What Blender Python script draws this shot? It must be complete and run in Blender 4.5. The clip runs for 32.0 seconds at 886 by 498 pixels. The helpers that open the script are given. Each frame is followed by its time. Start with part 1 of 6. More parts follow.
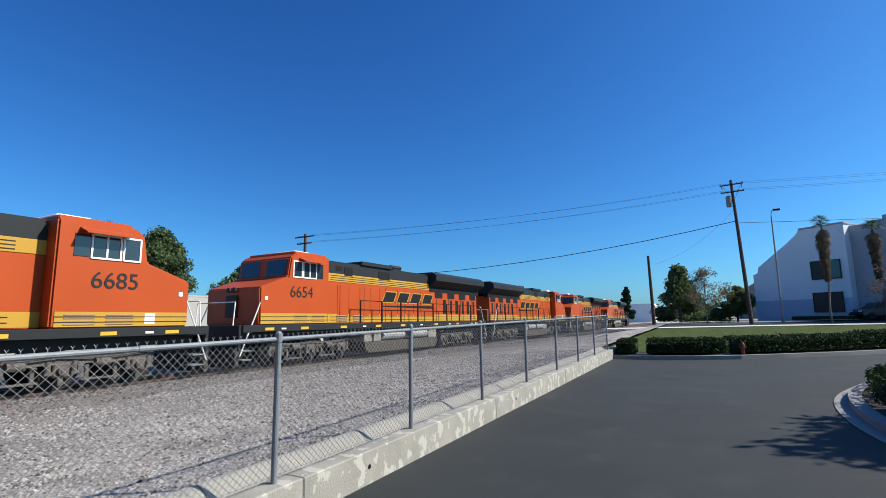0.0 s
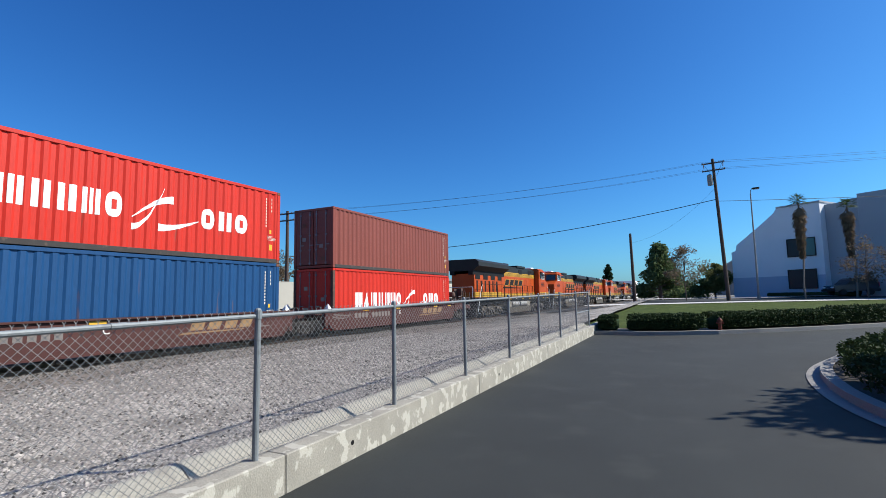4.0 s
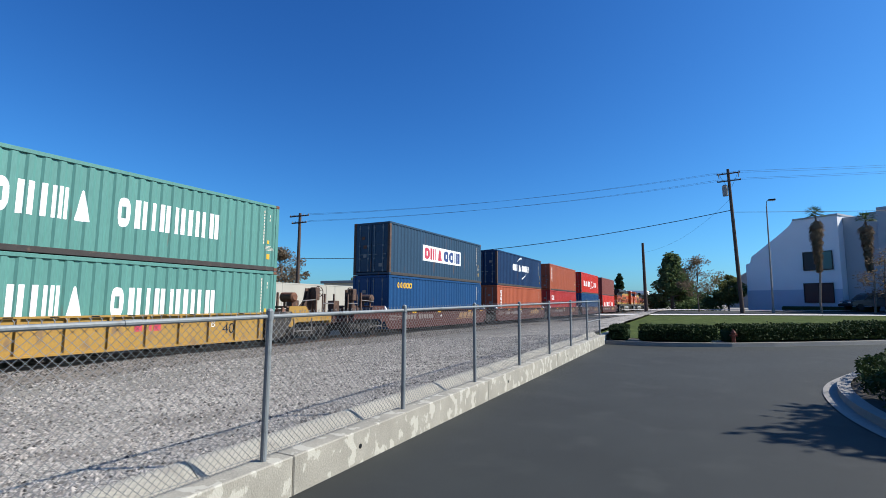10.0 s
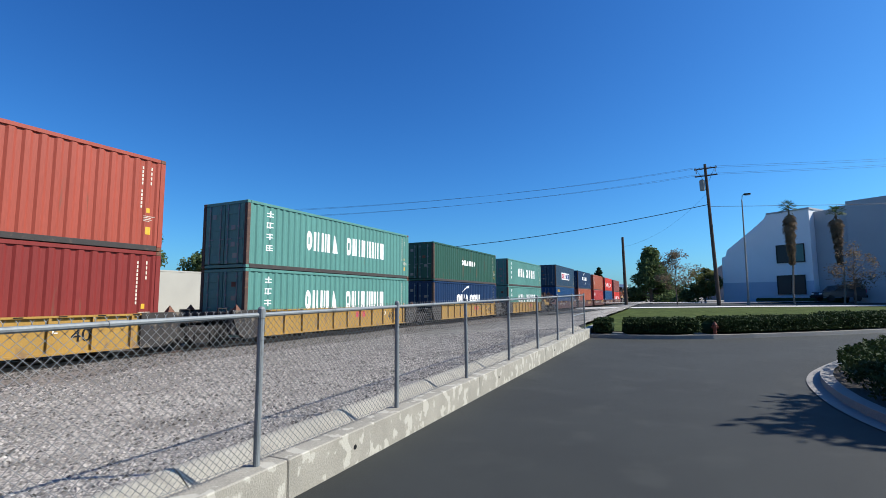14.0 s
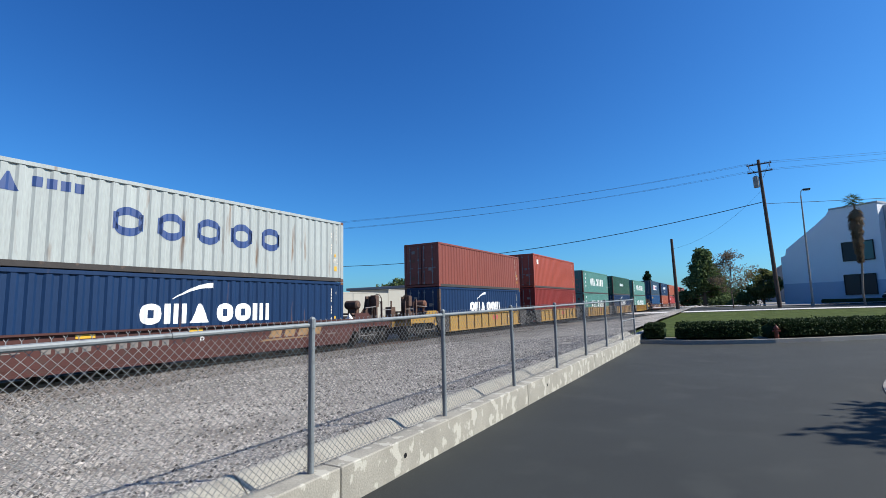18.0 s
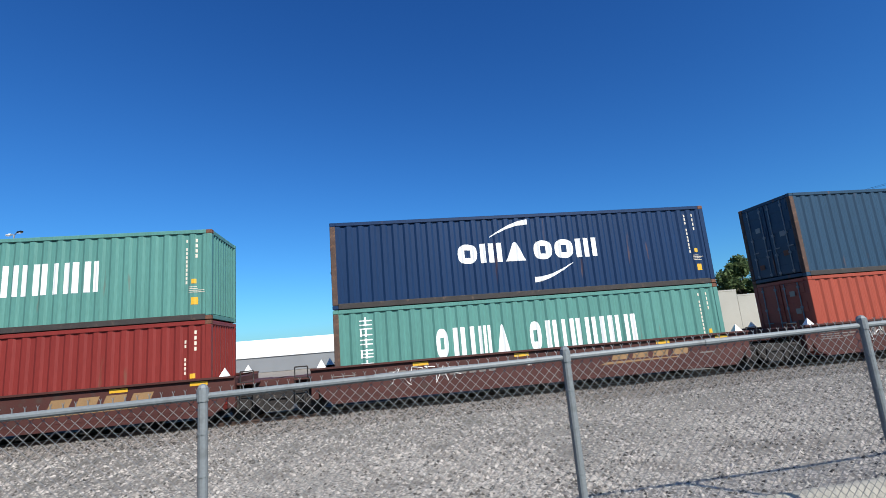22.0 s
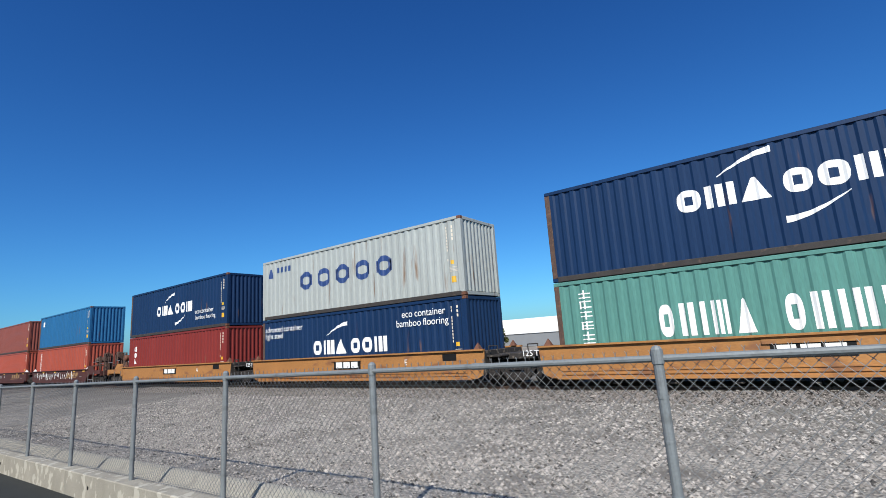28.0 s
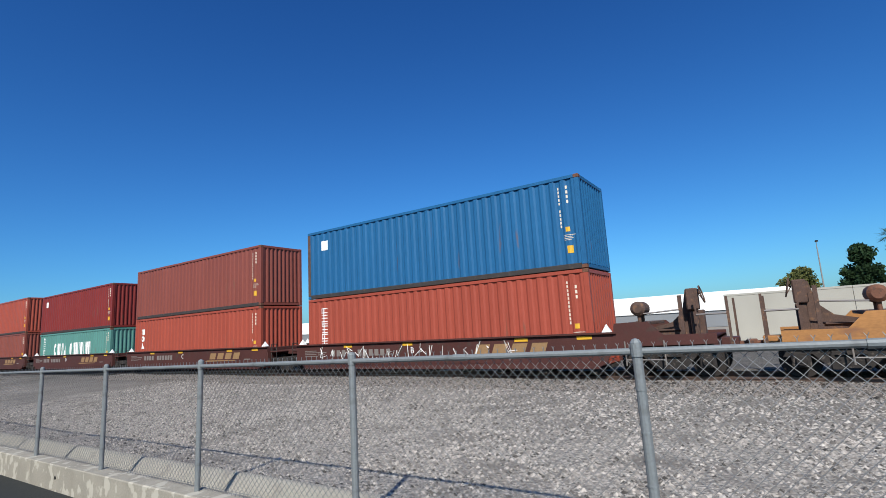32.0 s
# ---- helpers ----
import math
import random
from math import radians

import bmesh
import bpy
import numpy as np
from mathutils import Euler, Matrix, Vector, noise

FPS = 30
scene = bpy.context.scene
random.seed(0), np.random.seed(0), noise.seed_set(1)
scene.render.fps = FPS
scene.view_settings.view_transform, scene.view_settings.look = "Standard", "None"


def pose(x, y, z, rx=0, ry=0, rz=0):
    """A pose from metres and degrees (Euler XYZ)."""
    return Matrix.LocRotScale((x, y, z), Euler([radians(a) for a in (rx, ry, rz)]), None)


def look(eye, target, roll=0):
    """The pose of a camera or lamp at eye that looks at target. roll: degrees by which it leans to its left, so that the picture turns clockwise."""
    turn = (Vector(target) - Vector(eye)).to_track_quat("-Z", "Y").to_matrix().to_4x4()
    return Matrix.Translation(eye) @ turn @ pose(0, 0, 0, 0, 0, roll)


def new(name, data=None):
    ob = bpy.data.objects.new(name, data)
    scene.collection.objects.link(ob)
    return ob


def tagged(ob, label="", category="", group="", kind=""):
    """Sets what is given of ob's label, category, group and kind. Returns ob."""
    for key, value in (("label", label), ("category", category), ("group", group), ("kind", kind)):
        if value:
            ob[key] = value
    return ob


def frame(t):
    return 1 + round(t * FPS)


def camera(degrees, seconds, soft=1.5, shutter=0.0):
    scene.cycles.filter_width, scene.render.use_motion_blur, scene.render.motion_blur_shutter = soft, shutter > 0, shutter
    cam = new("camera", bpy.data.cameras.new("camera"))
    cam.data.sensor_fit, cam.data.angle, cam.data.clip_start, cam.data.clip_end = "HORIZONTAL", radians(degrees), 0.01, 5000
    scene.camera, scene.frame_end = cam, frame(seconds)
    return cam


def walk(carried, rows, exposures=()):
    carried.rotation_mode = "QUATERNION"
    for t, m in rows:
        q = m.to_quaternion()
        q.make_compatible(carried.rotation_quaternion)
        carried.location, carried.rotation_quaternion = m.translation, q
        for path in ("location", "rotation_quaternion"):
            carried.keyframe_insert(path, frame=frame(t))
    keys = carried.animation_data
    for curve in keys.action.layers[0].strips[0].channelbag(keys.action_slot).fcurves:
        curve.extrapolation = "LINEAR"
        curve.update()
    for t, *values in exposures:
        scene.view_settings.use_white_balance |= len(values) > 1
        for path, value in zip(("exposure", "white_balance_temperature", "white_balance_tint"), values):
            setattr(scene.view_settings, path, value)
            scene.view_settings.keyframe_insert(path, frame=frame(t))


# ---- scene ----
DEG = 84.5
cam = camera(DEG, 32.0, soft=0.6, shutter=0.0)
# seconds, eye (m), yaw to the left of +y, pitch up, lean (degrees)
PATH = (
    (0, 0.257, 0.147, 1.789, 28.65, 8.33, -0.85),
    (0.5, 0.243, 0.181, 1.789, 27.30, 8.10, -0.64),
    (1, 0.245, 0.204, 1.788, 26.28, 7.84, -0.94),
    (1.5, 0.234, 0.208, 1.788, 25.37, 8.08, -0.05),
    (2, 0.237, 0.217, 1.787, 25.50, 7.42, -0.33),
    (2.5, 0.245, 0.224, 1.785, 26.14, 6.98, -1.43),
    (3, 0.237, 0.221, 1.784, 26.97, 6.60, -0.76),
    (3.5, 0.230, 0.225, 1.780, 26.77, 5.90, -1.01),
    (5.5, 0.241, 0.210, 1.770, 27.53, 5.39, -0.74),
    (6, 0.249, 0.189, 1.768, 27.96, 5.22, -0.82),
    (6.5, 0.231, 0.203, 1.770, 28.83, 5.75, -0.76),
    (7, 0.209, 0.195, 1.770, 29.95, 6.06, -0.16),
    (7.5, 0.211, 0.196, 1.771, 31.05, 5.57, -1.46),
    (8, 0.218, 0.197, 1.771, 31.48, 5.87, -0.90),
    (8.5, 0.238, 0.219, 1.772, 29.43, 5.73, -1.32),
    (9, 0.237, 0.228, 1.772, 27.20, 5.89, 0.16),
    (9.5, 0.219, 0.233, 1.772, 27.54, 6.50, 0.74),
    (10, 0.199, 0.233, 1.772, 28.07, 6.31, 0.38),
    (10.5, 0.157, 0.192, 1.771, 27.61, 6.03, -0.07),
    (11, 0.078, 0.205, 1.772, 26.94, 5.80, -0.98),
    (11.5, 0.030, 0.224, 1.774, 26.79, 6.10, -0.58),
    (12, 0.018, 0.257, 1.777, 25.85, 6.97, -1.40),
    (12.5, -0.002, 0.269, 1.777, 25.07, 6.79, 0.15),
    (13, -0.007, 0.284, 1.775, 25.45, 5.25, 0.03),
    (13.5, -0.025, 0.279, 1.774, 25.81, 5.49, 0.68),
    (14, -0.025, 0.288, 1.774, 25.80, 5.79, -0.25),
    (14.5, -0.019, 0.296, 1.774, 26.39, 6.48, -1.19),
    (16.5, -0.038, 0.317, 1.779, 30.04, 6.76, -2.11),
    (17, -0.044, 0.304, 1.780, 31.06, 7.26, -2.09),
    (17.5, -0.045, 0.294, 1.776, 31.07, 6.90, -1.60),
    (18, -0.044, 0.272, 1.769, 30.73, 6.81, -1.37),
    (18.5, -0.052, 0.260, 1.770, 30.45, 7.53, 1.52),
    (19, -0.050, 0.261, 1.768, 29.73, 7.22, 1.09),
    (19.5, -0.045, 0.268, 1.769, 29.98, 7.07, 0.98),
    (20, -0.041, 0.253, 1.768, 29.56, 8.57, 0.94),
    (20.5, -0.024, 0.235, 1.765, 30.26, 8.07, -0.24),
    (21, -0.036, 0.145, 1.761, 41.15, 7.69, -2.37),
    (21.5, -0.090, 0.031, 1.759, 61.65, 8.95, -4.64),
    (22, -0.131, -0.074, 1.764, 81.78, 10.89, -4.82),
    (22.5, -0.204, -0.150, 1.752, 94.76, 11.54, -6.31),
    (23, -0.225, -0.236, 1.739, 101.55, 11.57, -6.90),
    (23.5, -0.271, -0.327, 1.734, 108.72, 11.07, -6.01),
    (24, -0.323, -0.408, 1.729, 115.65, 10.81, -4.29),
    (24.5, -0.335, -0.437, 1.727, 120.24, 10.64, -3.38),
    (25, -0.350, -0.429, 1.731, 123.64, 10.04, -2.88),
    (25.5, -0.344, -0.420, 1.735, 124.66, 10.18, -2.55),
    (27.5, -0.369, -0.432, 1.750, 126.63, 10.06, -3.66),
    (28, -0.363, -0.423, 1.751, 126.22, 10.55, -3.83),
    (28.5, -0.331, -0.422, 1.752, 125.42, 9.92, -3.57),
    (29, -0.355, -0.422, 1.759, 124.53, 9.35, -4.49),
    (29.5, -0.364, -0.439, 1.763, 124.92, 9.04, -3.33),
    (30, -0.368, -0.448, 1.766, 125.63, 8.84, -3.79),
    (30.5, -0.371, -0.459, 1.766, 125.78, 8.52, -4.06),
    (31, -0.374, -0.462, 1.763, 125.59, 8.25, -4.12),
    (31.5, -0.367, -0.464, 1.768, 124.17, 9.06, -3.23),
    (32, -0.359, -0.460, 1.770, 123.75, 9.10, -3.30),
)


RISE = 0.015         # the drive climbs towards the street; the railway is level


def lie(x, y):
    """How far the ground lies above its level at the camera."""
    f = max(0.0, min(1.0, (x + 13.0) / 8.7))
    return RISE * max(-80.0, min(75.0, y)) * f * f * (3 - 2 * f)


TILT = Matrix.Rotation(math.atan(RISE), 4, "X")


def eye_pose(x, y, z, yaw, pitch, lean):
    a, b = radians(yaw), radians(pitch)
    way = Vector((-math.sin(a) * math.cos(b), math.cos(a) * math.cos(b), math.sin(b)))
    return look((x, y, z), Vector((x, y, z)) + way, lean)


walk(cam, [(t, eye_pose(*r)) for t, *r in PATH], exposures=((0.0, 0.44), (6.0, 0.46), (8.0, 0.50), (9.0, 0.54), (10.0, 0.48), (20.5, 0.44), (23.0, 0.27), (29.5, 0.20), (31.0, 0.25), (32.0, 0.17)))

# ---- world and sun ----
SUN_TO = Vector((1.09, 0.50, 1.0)).normalized()
world = bpy.data.worlds.new("sky")
scene.world = world
world.use_nodes = True
wn = world.node_tree.nodes
sky = wn.new("ShaderNodeTexSky")
sky.sky_type, sky.sun_disc = "NISHITA", False
sky.sun_elevation = math.asin(SUN_TO.z)
sky.sun_rotation = math.atan2(SUN_TO.x, SUN_TO.y)
sky.air_density, sky.dust_density, sky.ozone_density, sky.altitude = 1.0, 1.0, 4.0, 300
split, join = wn.new("ShaderNodeSeparateColor"), wn.new("ShaderNodeCombineColor")
world.node_tree.links.new(sky.outputs[0], split.inputs[0])
for k, (power, gain) in enumerate(((1.45, 0.265), (1.28, 0.675), (1.08, 1.29))):
    deep, much = wn.new("ShaderNodeMath"), wn.new("ShaderNodeMath")
    deep.operation, much.operation = "POWER", "MULTIPLY"
    deep.inputs[1].default_value, much.inputs[1].default_value = power, gain
    world.node_tree.links.new(split.outputs[k], deep.inputs[0])
    world.node_tree.links.new(deep.outputs[0], much.inputs[0])
    world.node_tree.links.new(much.outputs[0], join.inputs[k])
world.node_tree.links.new(join.outputs[0], wn["Background"].inputs[0])
wn["Background"].inputs[1].default_value = 0.0765
sun = new("sun", bpy.data.lights.new("sun", "SUN"))
sun.data.energy, sun.data.angle, sun.data.color = 5.0, radians(0.53), (1.0, 0.955, 0.88)
sun.matrix_world = look((0, 0, 60), Vector((0, 0, 60)) - SUN_TO)

# ---- materials ----
def material(name, base, rough=0.6, metal=0.0, vary=0.12, scale=3.0, grain=40.0, bump=0.0, dirt=None, dirt_at=0.62, spec=0.5, edge=0.12, per=False, stretch=(1, 1, 1), cells=0.0, grade=None, thin=0.0):
    """A surface with a base colour, variation at two scales, an optional stain colour and fine relief."""
    m = bpy.data.materials.new(name)
    m.use_nodes = True
    nt = m.node_tree
    n, link = nt.nodes, nt.links.new
    b = n["Principled BSDF"]
    tc = n.new("ShaderNodeTexCoord")
    mp = n.new("ShaderNodeMapping")
    mp.inputs["Scale"].default_value = stretch
    link(tc.outputs["Object"], mp.inputs[0])
    big, small = n.new("ShaderNodeTexNoise"), n.new("ShaderNodeTexNoise")
    big.inputs["Scale"].default_value, big.inputs["Detail"].default_value = scale, 5
    small.inputs["Scale"].default_value, small.inputs["Detail"].default_value = grain, 3
    link(mp.outputs[0], big.inputs["Vector"])
    link(mp.outputs[0], small.inputs["Vector"])
    add = n.new("ShaderNodeMath")
    add.operation = "ADD"
    link(big.outputs["Fac"], add.inputs[0])
    link(small.outputs["Fac"], add.inputs[1])
    rng = n.new("ShaderNodeMapRange")
    rng.inputs["From Min"].default_value, rng.inputs["From Max"].default_value = 0.6, 1.4
    rng.inputs["To Min"].default_value, rng.inputs["To Max"].default_value = 1 - vary, 1 + vary
    link(add.outputs[0], rng.inputs[0])
    hsv = n.new("ShaderNodeHueSaturation")
    hsv.inputs["Color"].default_value = (*base, 1)
    value = rng.outputs[0]
    if per:
        info = n.new("ShaderNodeObjectInfo") if per == "object" else n.new("ShaderNodeNewGeometry")
        pr = n.new("ShaderNodeMapRange")
        pr.inputs["To Min"].default_value, pr.inputs["To Max"].default_value = (0.2, 2.3) if per == "wide" else (0.72, 1.28)
        link(info.outputs["Random" if per == "object" else "Random Per Island"], pr.inputs[0])
        mu = n.new("ShaderNodeMath")
        mu.operation = "MULTIPLY"
        link(pr.outputs[0], mu.inputs[0])
        link(value, mu.inputs[1])
        value = mu.outputs[0]
    link(value, hsv.inputs["Value"])
    col = hsv.outputs[0]
    if cells:
        vor = n.new("ShaderNodeTexVoronoi")
        vor.inputs["Scale"].default_value = cells
        link(mp.outputs[0], vor.inputs["Vector"])
        sep = n.new("ShaderNodeSeparateColor")
        link(vor.outputs["Color"], sep.inputs[0])
        cr = n.new("ShaderNodeMapRange")
        cr.inputs["To Min"].default_value, cr.inputs["To Max"].default_value = 0.45, 1.55
        link(sep.outputs[0], cr.inputs[0])
        cm = n.new("ShaderNodeMath")
        cm.operation = "MULTIPLY"
        link(cr.outputs[0], cm.inputs[0])
        link(value, cm.inputs[1])
        if grade:        # coarse dark stone beside the track, paler fine stone beside the wall
            where = n.new("ShaderNodeSeparateXYZ")
            link(tc.outputs["Object"], where.inputs[0])
            sift = n.new("ShaderNodeMath")
            sift.operation = "MULTIPLY_ADD"
            link(big.outputs["Fac"], sift.inputs[0])
            sift.inputs[1].default_value = 5.0
            link(where.outputs["X"], sift.inputs[2])
            gr = n.new("ShaderNodeMapRange")
            gr.inputs["From Min"].default_value, gr.inputs["From Max"].default_value = -11.0, -3.5
            gr.inputs["To Min"].default_value, gr.inputs["To Max"].default_value = grade
            link(sift.outputs[0], gr.inputs[0])
            gm = n.new("ShaderNodeMath")
            gm.operation = "MULTIPLY"
            link(cm.outputs[0], gm.inputs[0])
            link(gr.outputs[0], gm.inputs[1])
            cm = gm
        link(cm.outputs[0], hsv.inputs["Value"])
    if dirt:
        stain = n.new("ShaderNodeTexNoise")
        stain.inputs["Scale"].default_value, stain.inputs["Detail"].default_value = scale * 2.3, 8
        link(mp.outputs[0], stain.inputs["Vector"])
        ramp = n.new("ShaderNodeMapRange")
        ramp.inputs["From Min"].default_value, ramp.inputs["From Max"].default_value = dirt_at, dirt_at + edge
        link(stain.outputs["Fac"], ramp.inputs[0])
        mix = n.new("ShaderNodeMix")
        mix.data_type = "RGBA"
        link(ramp.outputs[0], mix.inputs["Factor"])
        link(col, mix.inputs[6])
        mix.inputs[7].default_value = (*dirt, 1)
        col = mix.outputs[2]
    link(col, b.inputs["Base Color"])
    b.inputs["Roughness"].default_value, b.inputs["Metallic"].default_value = rough, metal
    b.inputs["Specular IOR Level"].default_value = spec
    if bump:
        bp = n.new("ShaderNodeBump")
        bp.inputs["Strength"].default_value, bp.inputs["Distance"].default_value = min(1, bump), 0.02
        link(vor.outputs["Distance"] if cells else small.outputs["Fac"], bp.inputs["Height"])
        link(bp.outputs[0], b.inputs["Normal"])
    if thin:        # leaves let part of the light through
        through_leaf, both = n.new("ShaderNodeBsdfTranslucent"), n.new("ShaderNodeMixShader")
        link(col, through_leaf.inputs["Color"])
        both.inputs[0].default_value = thin
        link(b.outputs[0], both.inputs[1])
        link(through_leaf.outputs[0], both.inputs[2])
        link(both.outputs[0], n["Material Output"].inputs["Surface"])
    return m


def paint(name, base, dirt=(0.14, 0.075, 0.05), at=0.68):
    return material(name, base, 0.45, 0, 0.16, 1.3, 30, 0.04, dirt, at, 0.2, stretch=(1, 1, 0.14))


M_ASPHALT = material("asphalt", (0.0188, 0.0216, 0.0198), 0.85, 0, 0.4, 0.5, 160, 0.3, (0.027, 0.030, 0.027), 0.55)
M_CONCRETE = material("concrete", (0.285, 0.268, 0.225), 0.9, 0, 0.3, 2.2, 60, 0.3, (0.43, 0.41, 0.35), 0.55, edge=0.03, stretch=(1, 1.2, 0.8))
M_SWALE = material("swale_concrete", (0.36, 0.34, 0.285), 0.92, 0, 0.2, 1.2, 40, 0.3, (0.25, 0.232, 0.195), 0.6)
M_CURB = material("curb_concrete", (0.25, 0.237, 0.217), 0.9, 0, 0.18, 1.5, 40, 0.2)
M_GRAVEL = material("gravel", (0.225, 0.207, 0.180), 0.95, 0, 0.35, 0.3, 24, 1.0, (0.165, 0.149, 0.128), 0.53, cells=30, grade=(0.44, 1.4))
M_STONE = material("stones", (0.205, 0.187, 0.168), 0.9, 0, 0.3, 2, 30, 0.3, per="wide")
M_BALLASTSTONE = material("ballast_stone", (0.118, 0.104, 0.092), 0.9, 0, 0.3, 2, 30, 0.3, per="wide")
M_BALLAST = material("ballast", (0.145, 0.125, 0.107), 0.95, 0, 0.4, 1.2, 22, 1.0, cells=20)
M_DIRT = material("dirt", (0.25, 0.22, 0.18), 0.95, 0, 0.25, 0.05, 4, 0.3)
M_MULCH = material("mulch", (0.06, 0.05, 0.038), 0.95, 0, 0.35, 2, 30, 0.5)
M_GALV = material("galvanised", (0.185, 0.205, 0.215), 0.6, 0.15, 0.16, 3, 60, 0.05, (0.135, 0.145, 0.15), 0.58)
M_WIRE = material("wire", (0.20, 0.205, 0.21), 0.5, 0.3, 0.1, 5, 60)
M_RAIL = material("rail_steel", (0.16, 0.104, 0.08), 0.5, 0.7, 0.2, 4, 40)
M_TIE = material("tie_wood", (0.088, 0.068, 0.056), 0.9, 0, 0.3, 4, 30, 0.3)
M_UNDER = material("underframe", (0.026, 0.022, 0.020), 0.8, 0, 0.35, 3, 30, 0.2, (0.16, 0.13, 0.10), 0.55)
M_TRUCK = material("truck_steel", (0.024, 0.020, 0.018), 0.85, 0.1, 0.35, 4, 30, 0.25, (0.115, 0.095, 0.08), 0.58)
M_WHEEL = material("wheel_steel", (0.035, 0.028, 0.024), 0.6, 0.5, 0.2, 5, 40)
M_RUST = material("rusty_steel", (0.16, 0.068, 0.04), 0.8, 0.2, 0.35, 5, 50, 0.2, (0.10, 0.05, 0.035), 0.55)
M_BROWN = material("boxcar_brown", (0.070, 0.026, 0.022), 0.65, 0, 0.22, 1.2, 30, 0.08, (0.062, 0.037, 0.031), 0.58, spec=0.25)
M_YELLOW = material("car_yellow", (0.33, 0.185, 0.030), 0.65, 0, 0.2, 1.6, 30, 0.08, (0.20, 0.12, 0.055), 0.58, stretch=(1, 0.8, 0.5))
M_AMBER = material("car_amber", (0.345, 0.155, 0.045), 0.7, 0, 0.25, 1.6, 30, 0.1, (0.22, 0.095, 0.04), 0.55, stretch=(1, 0.35, 0.9))
M_LORANGE = material("loco_orange", (0.41, 0.066, 0.0125), 0.42, 0, 0.10, 0.8, 30, 0.02, (0.45, 0.10, 0.03), 0.7, spec=0.2)
M_LYELLOW = material("loco_yellow", (0.48, 0.27, 0.036), 0.45, 0, 0.08, 0.8, 30, 0.02, spec=0.2)
M_LDARK = material("loco_dark_grey", (0.022, 0.024, 0.024), 0.5, 0, 0.15, 1, 30, 0.04, spec=0.2)
M_BLACK = material("black_paint", (0.012, 0.012, 0.0125), 0.6, 0, 0.2, 3, 30, spec=0.15)
M_TANK = material("tank_brown", (0.055, 0.045, 0.032), 0.75, 0, 0.3, 1.5, 30, 0.05, (0.12, 0.098, 0.07), 0.58)
M_BOXES = material("locker_beige", (0.27, 0.245, 0.20), 0.6, 0, 0.2, 1.5, 30, 0.05, (0.13, 0.105, 0.08), 0.55)
M_SILVER = material("tarnished_silver", (0.36, 0.35, 0.335), 0.5, 0.2, 0.2, 2, 30, 0.05, (0.20, 0.165, 0.13), 0.56)
M_WHITE = material("white_paint", (0.80, 0.80, 0.78), 0.5, 0, 0.06, 3, 30)
M_SIGNRED = material("red_paint", (0.496, 0.048, 0.08), 0.5, 0, 0.06, 3, 30)
M_NAVYINK = material("navy_ink", (0.024, 0.056, 0.176), 0.5, 0, 0.06, 3, 30)
M_STICKER = material("yellow_sticker", (0.64, 0.36, 0.024), 0.5, 0, 0.08, 3, 30)
M_GLASS = material("dark_glass", (0.02, 0.03, 0.035), 0.08, 0, 0.05, 2, 30, spec=0.8)
M_WINDOW = material("tinted_window", (0.015, 0.02, 0.025), 0.35, 0, 0.05, 2, 30, spec=0.3)
M_WOODPOLE = material("pole_wood", (0.068, 0.044, 0.032), 0.85, 0, 0.25, 2, 20, 0.3, stretch=(1, 1, 0.1))
M_STEELPOLE = material("pole_steel", (0.24, 0.232, 0.216), 0.6, 0.2, 0.1, 2, 30)
M_CERAMIC = material("ceramic", (0.2, 0.176, 0.16), 0.3, 0, 0.1, 4, 30)
M_STUCCO = material("white_stucco", (0.74, 0.75, 0.76), 0.9, 0, 0.06, 0.3, 20, 0.08)
M_STUCCOB = material("blue_stucco", (0.40, 0.47, 0.56), 0.9, 0, 0.06, 0.3, 20, 0.08)
M_STUCCOG = material("grey_stucco", (0.36, 0.38, 0.40), 0.9, 0, 0.06, 0.3, 20, 0.08)
M_BEIGEWALL = material("beige_block", (0.368, 0.352, 0.304), 0.92, 0, 0.12, 0.6, 25, 0.2)
M_WHITEROOF = material("white_roof", (0.80, 0.79, 0.76), 0.7, 0, 0.06, 0.2, 20)
M_BEIGE = material("beige_stucco", (0.496, 0.456, 0.368), 0.9, 0, 0.08, 0.3, 20)
M_GREYMETAL = material("grey_cladding", (0.2, 0.208, 0.216), 0.7, 0.1, 0.1, 0.4, 20)
M_GRASS = material("lawn_grass", (0.052, 0.072, 0.017), 0.95, 0, 0.4, 0.7, 60, 0.6, (0.095, 0.115, 0.034), 0.55, spec=0.1)
M_LEAF = material("leaf_green", (0.030, 0.050, 0.016), 0.75, 0, 0.2, 2, 20, spec=0.15, per="island", thin=0.12)
M_LEAFDARK = material("leaf_dark", (0.028, 0.055, 0.022), 0.75, 0, 0.2, 2, 20, spec=0.15, per="island", thin=0.3)
M_LEAFLIGHT = material("leaf_light", (0.135, 0.145, 0.05), 0.75, 0, 0.2, 2, 20, spec=0.15, per="island", thin=0.4)
M_LEAFDRY = material("leaf_dry", (0.18, 0.135, 0.09), 0.85, 0, 0.2, 2, 20, spec=0.15, per="island", thin=0.4)
M_FROND = material("palm_frond", (0.06, 0.095, 0.03), 0.6, 0, 0.2, 2, 20, spec=0.15, per="island", thin=0.3)
M_SKIRT = material("palm_skirt", (0.19, 0.135, 0.085), 0.9, 0, 0.25, 2, 20, spec=0.15, per="island", thin=0.25)
M_BARK = material("bark", (0.112, 0.084, 0.064), 0.9, 0, 0.3, 6, 40, 0.5, stretch=(1, 1, 0.3))
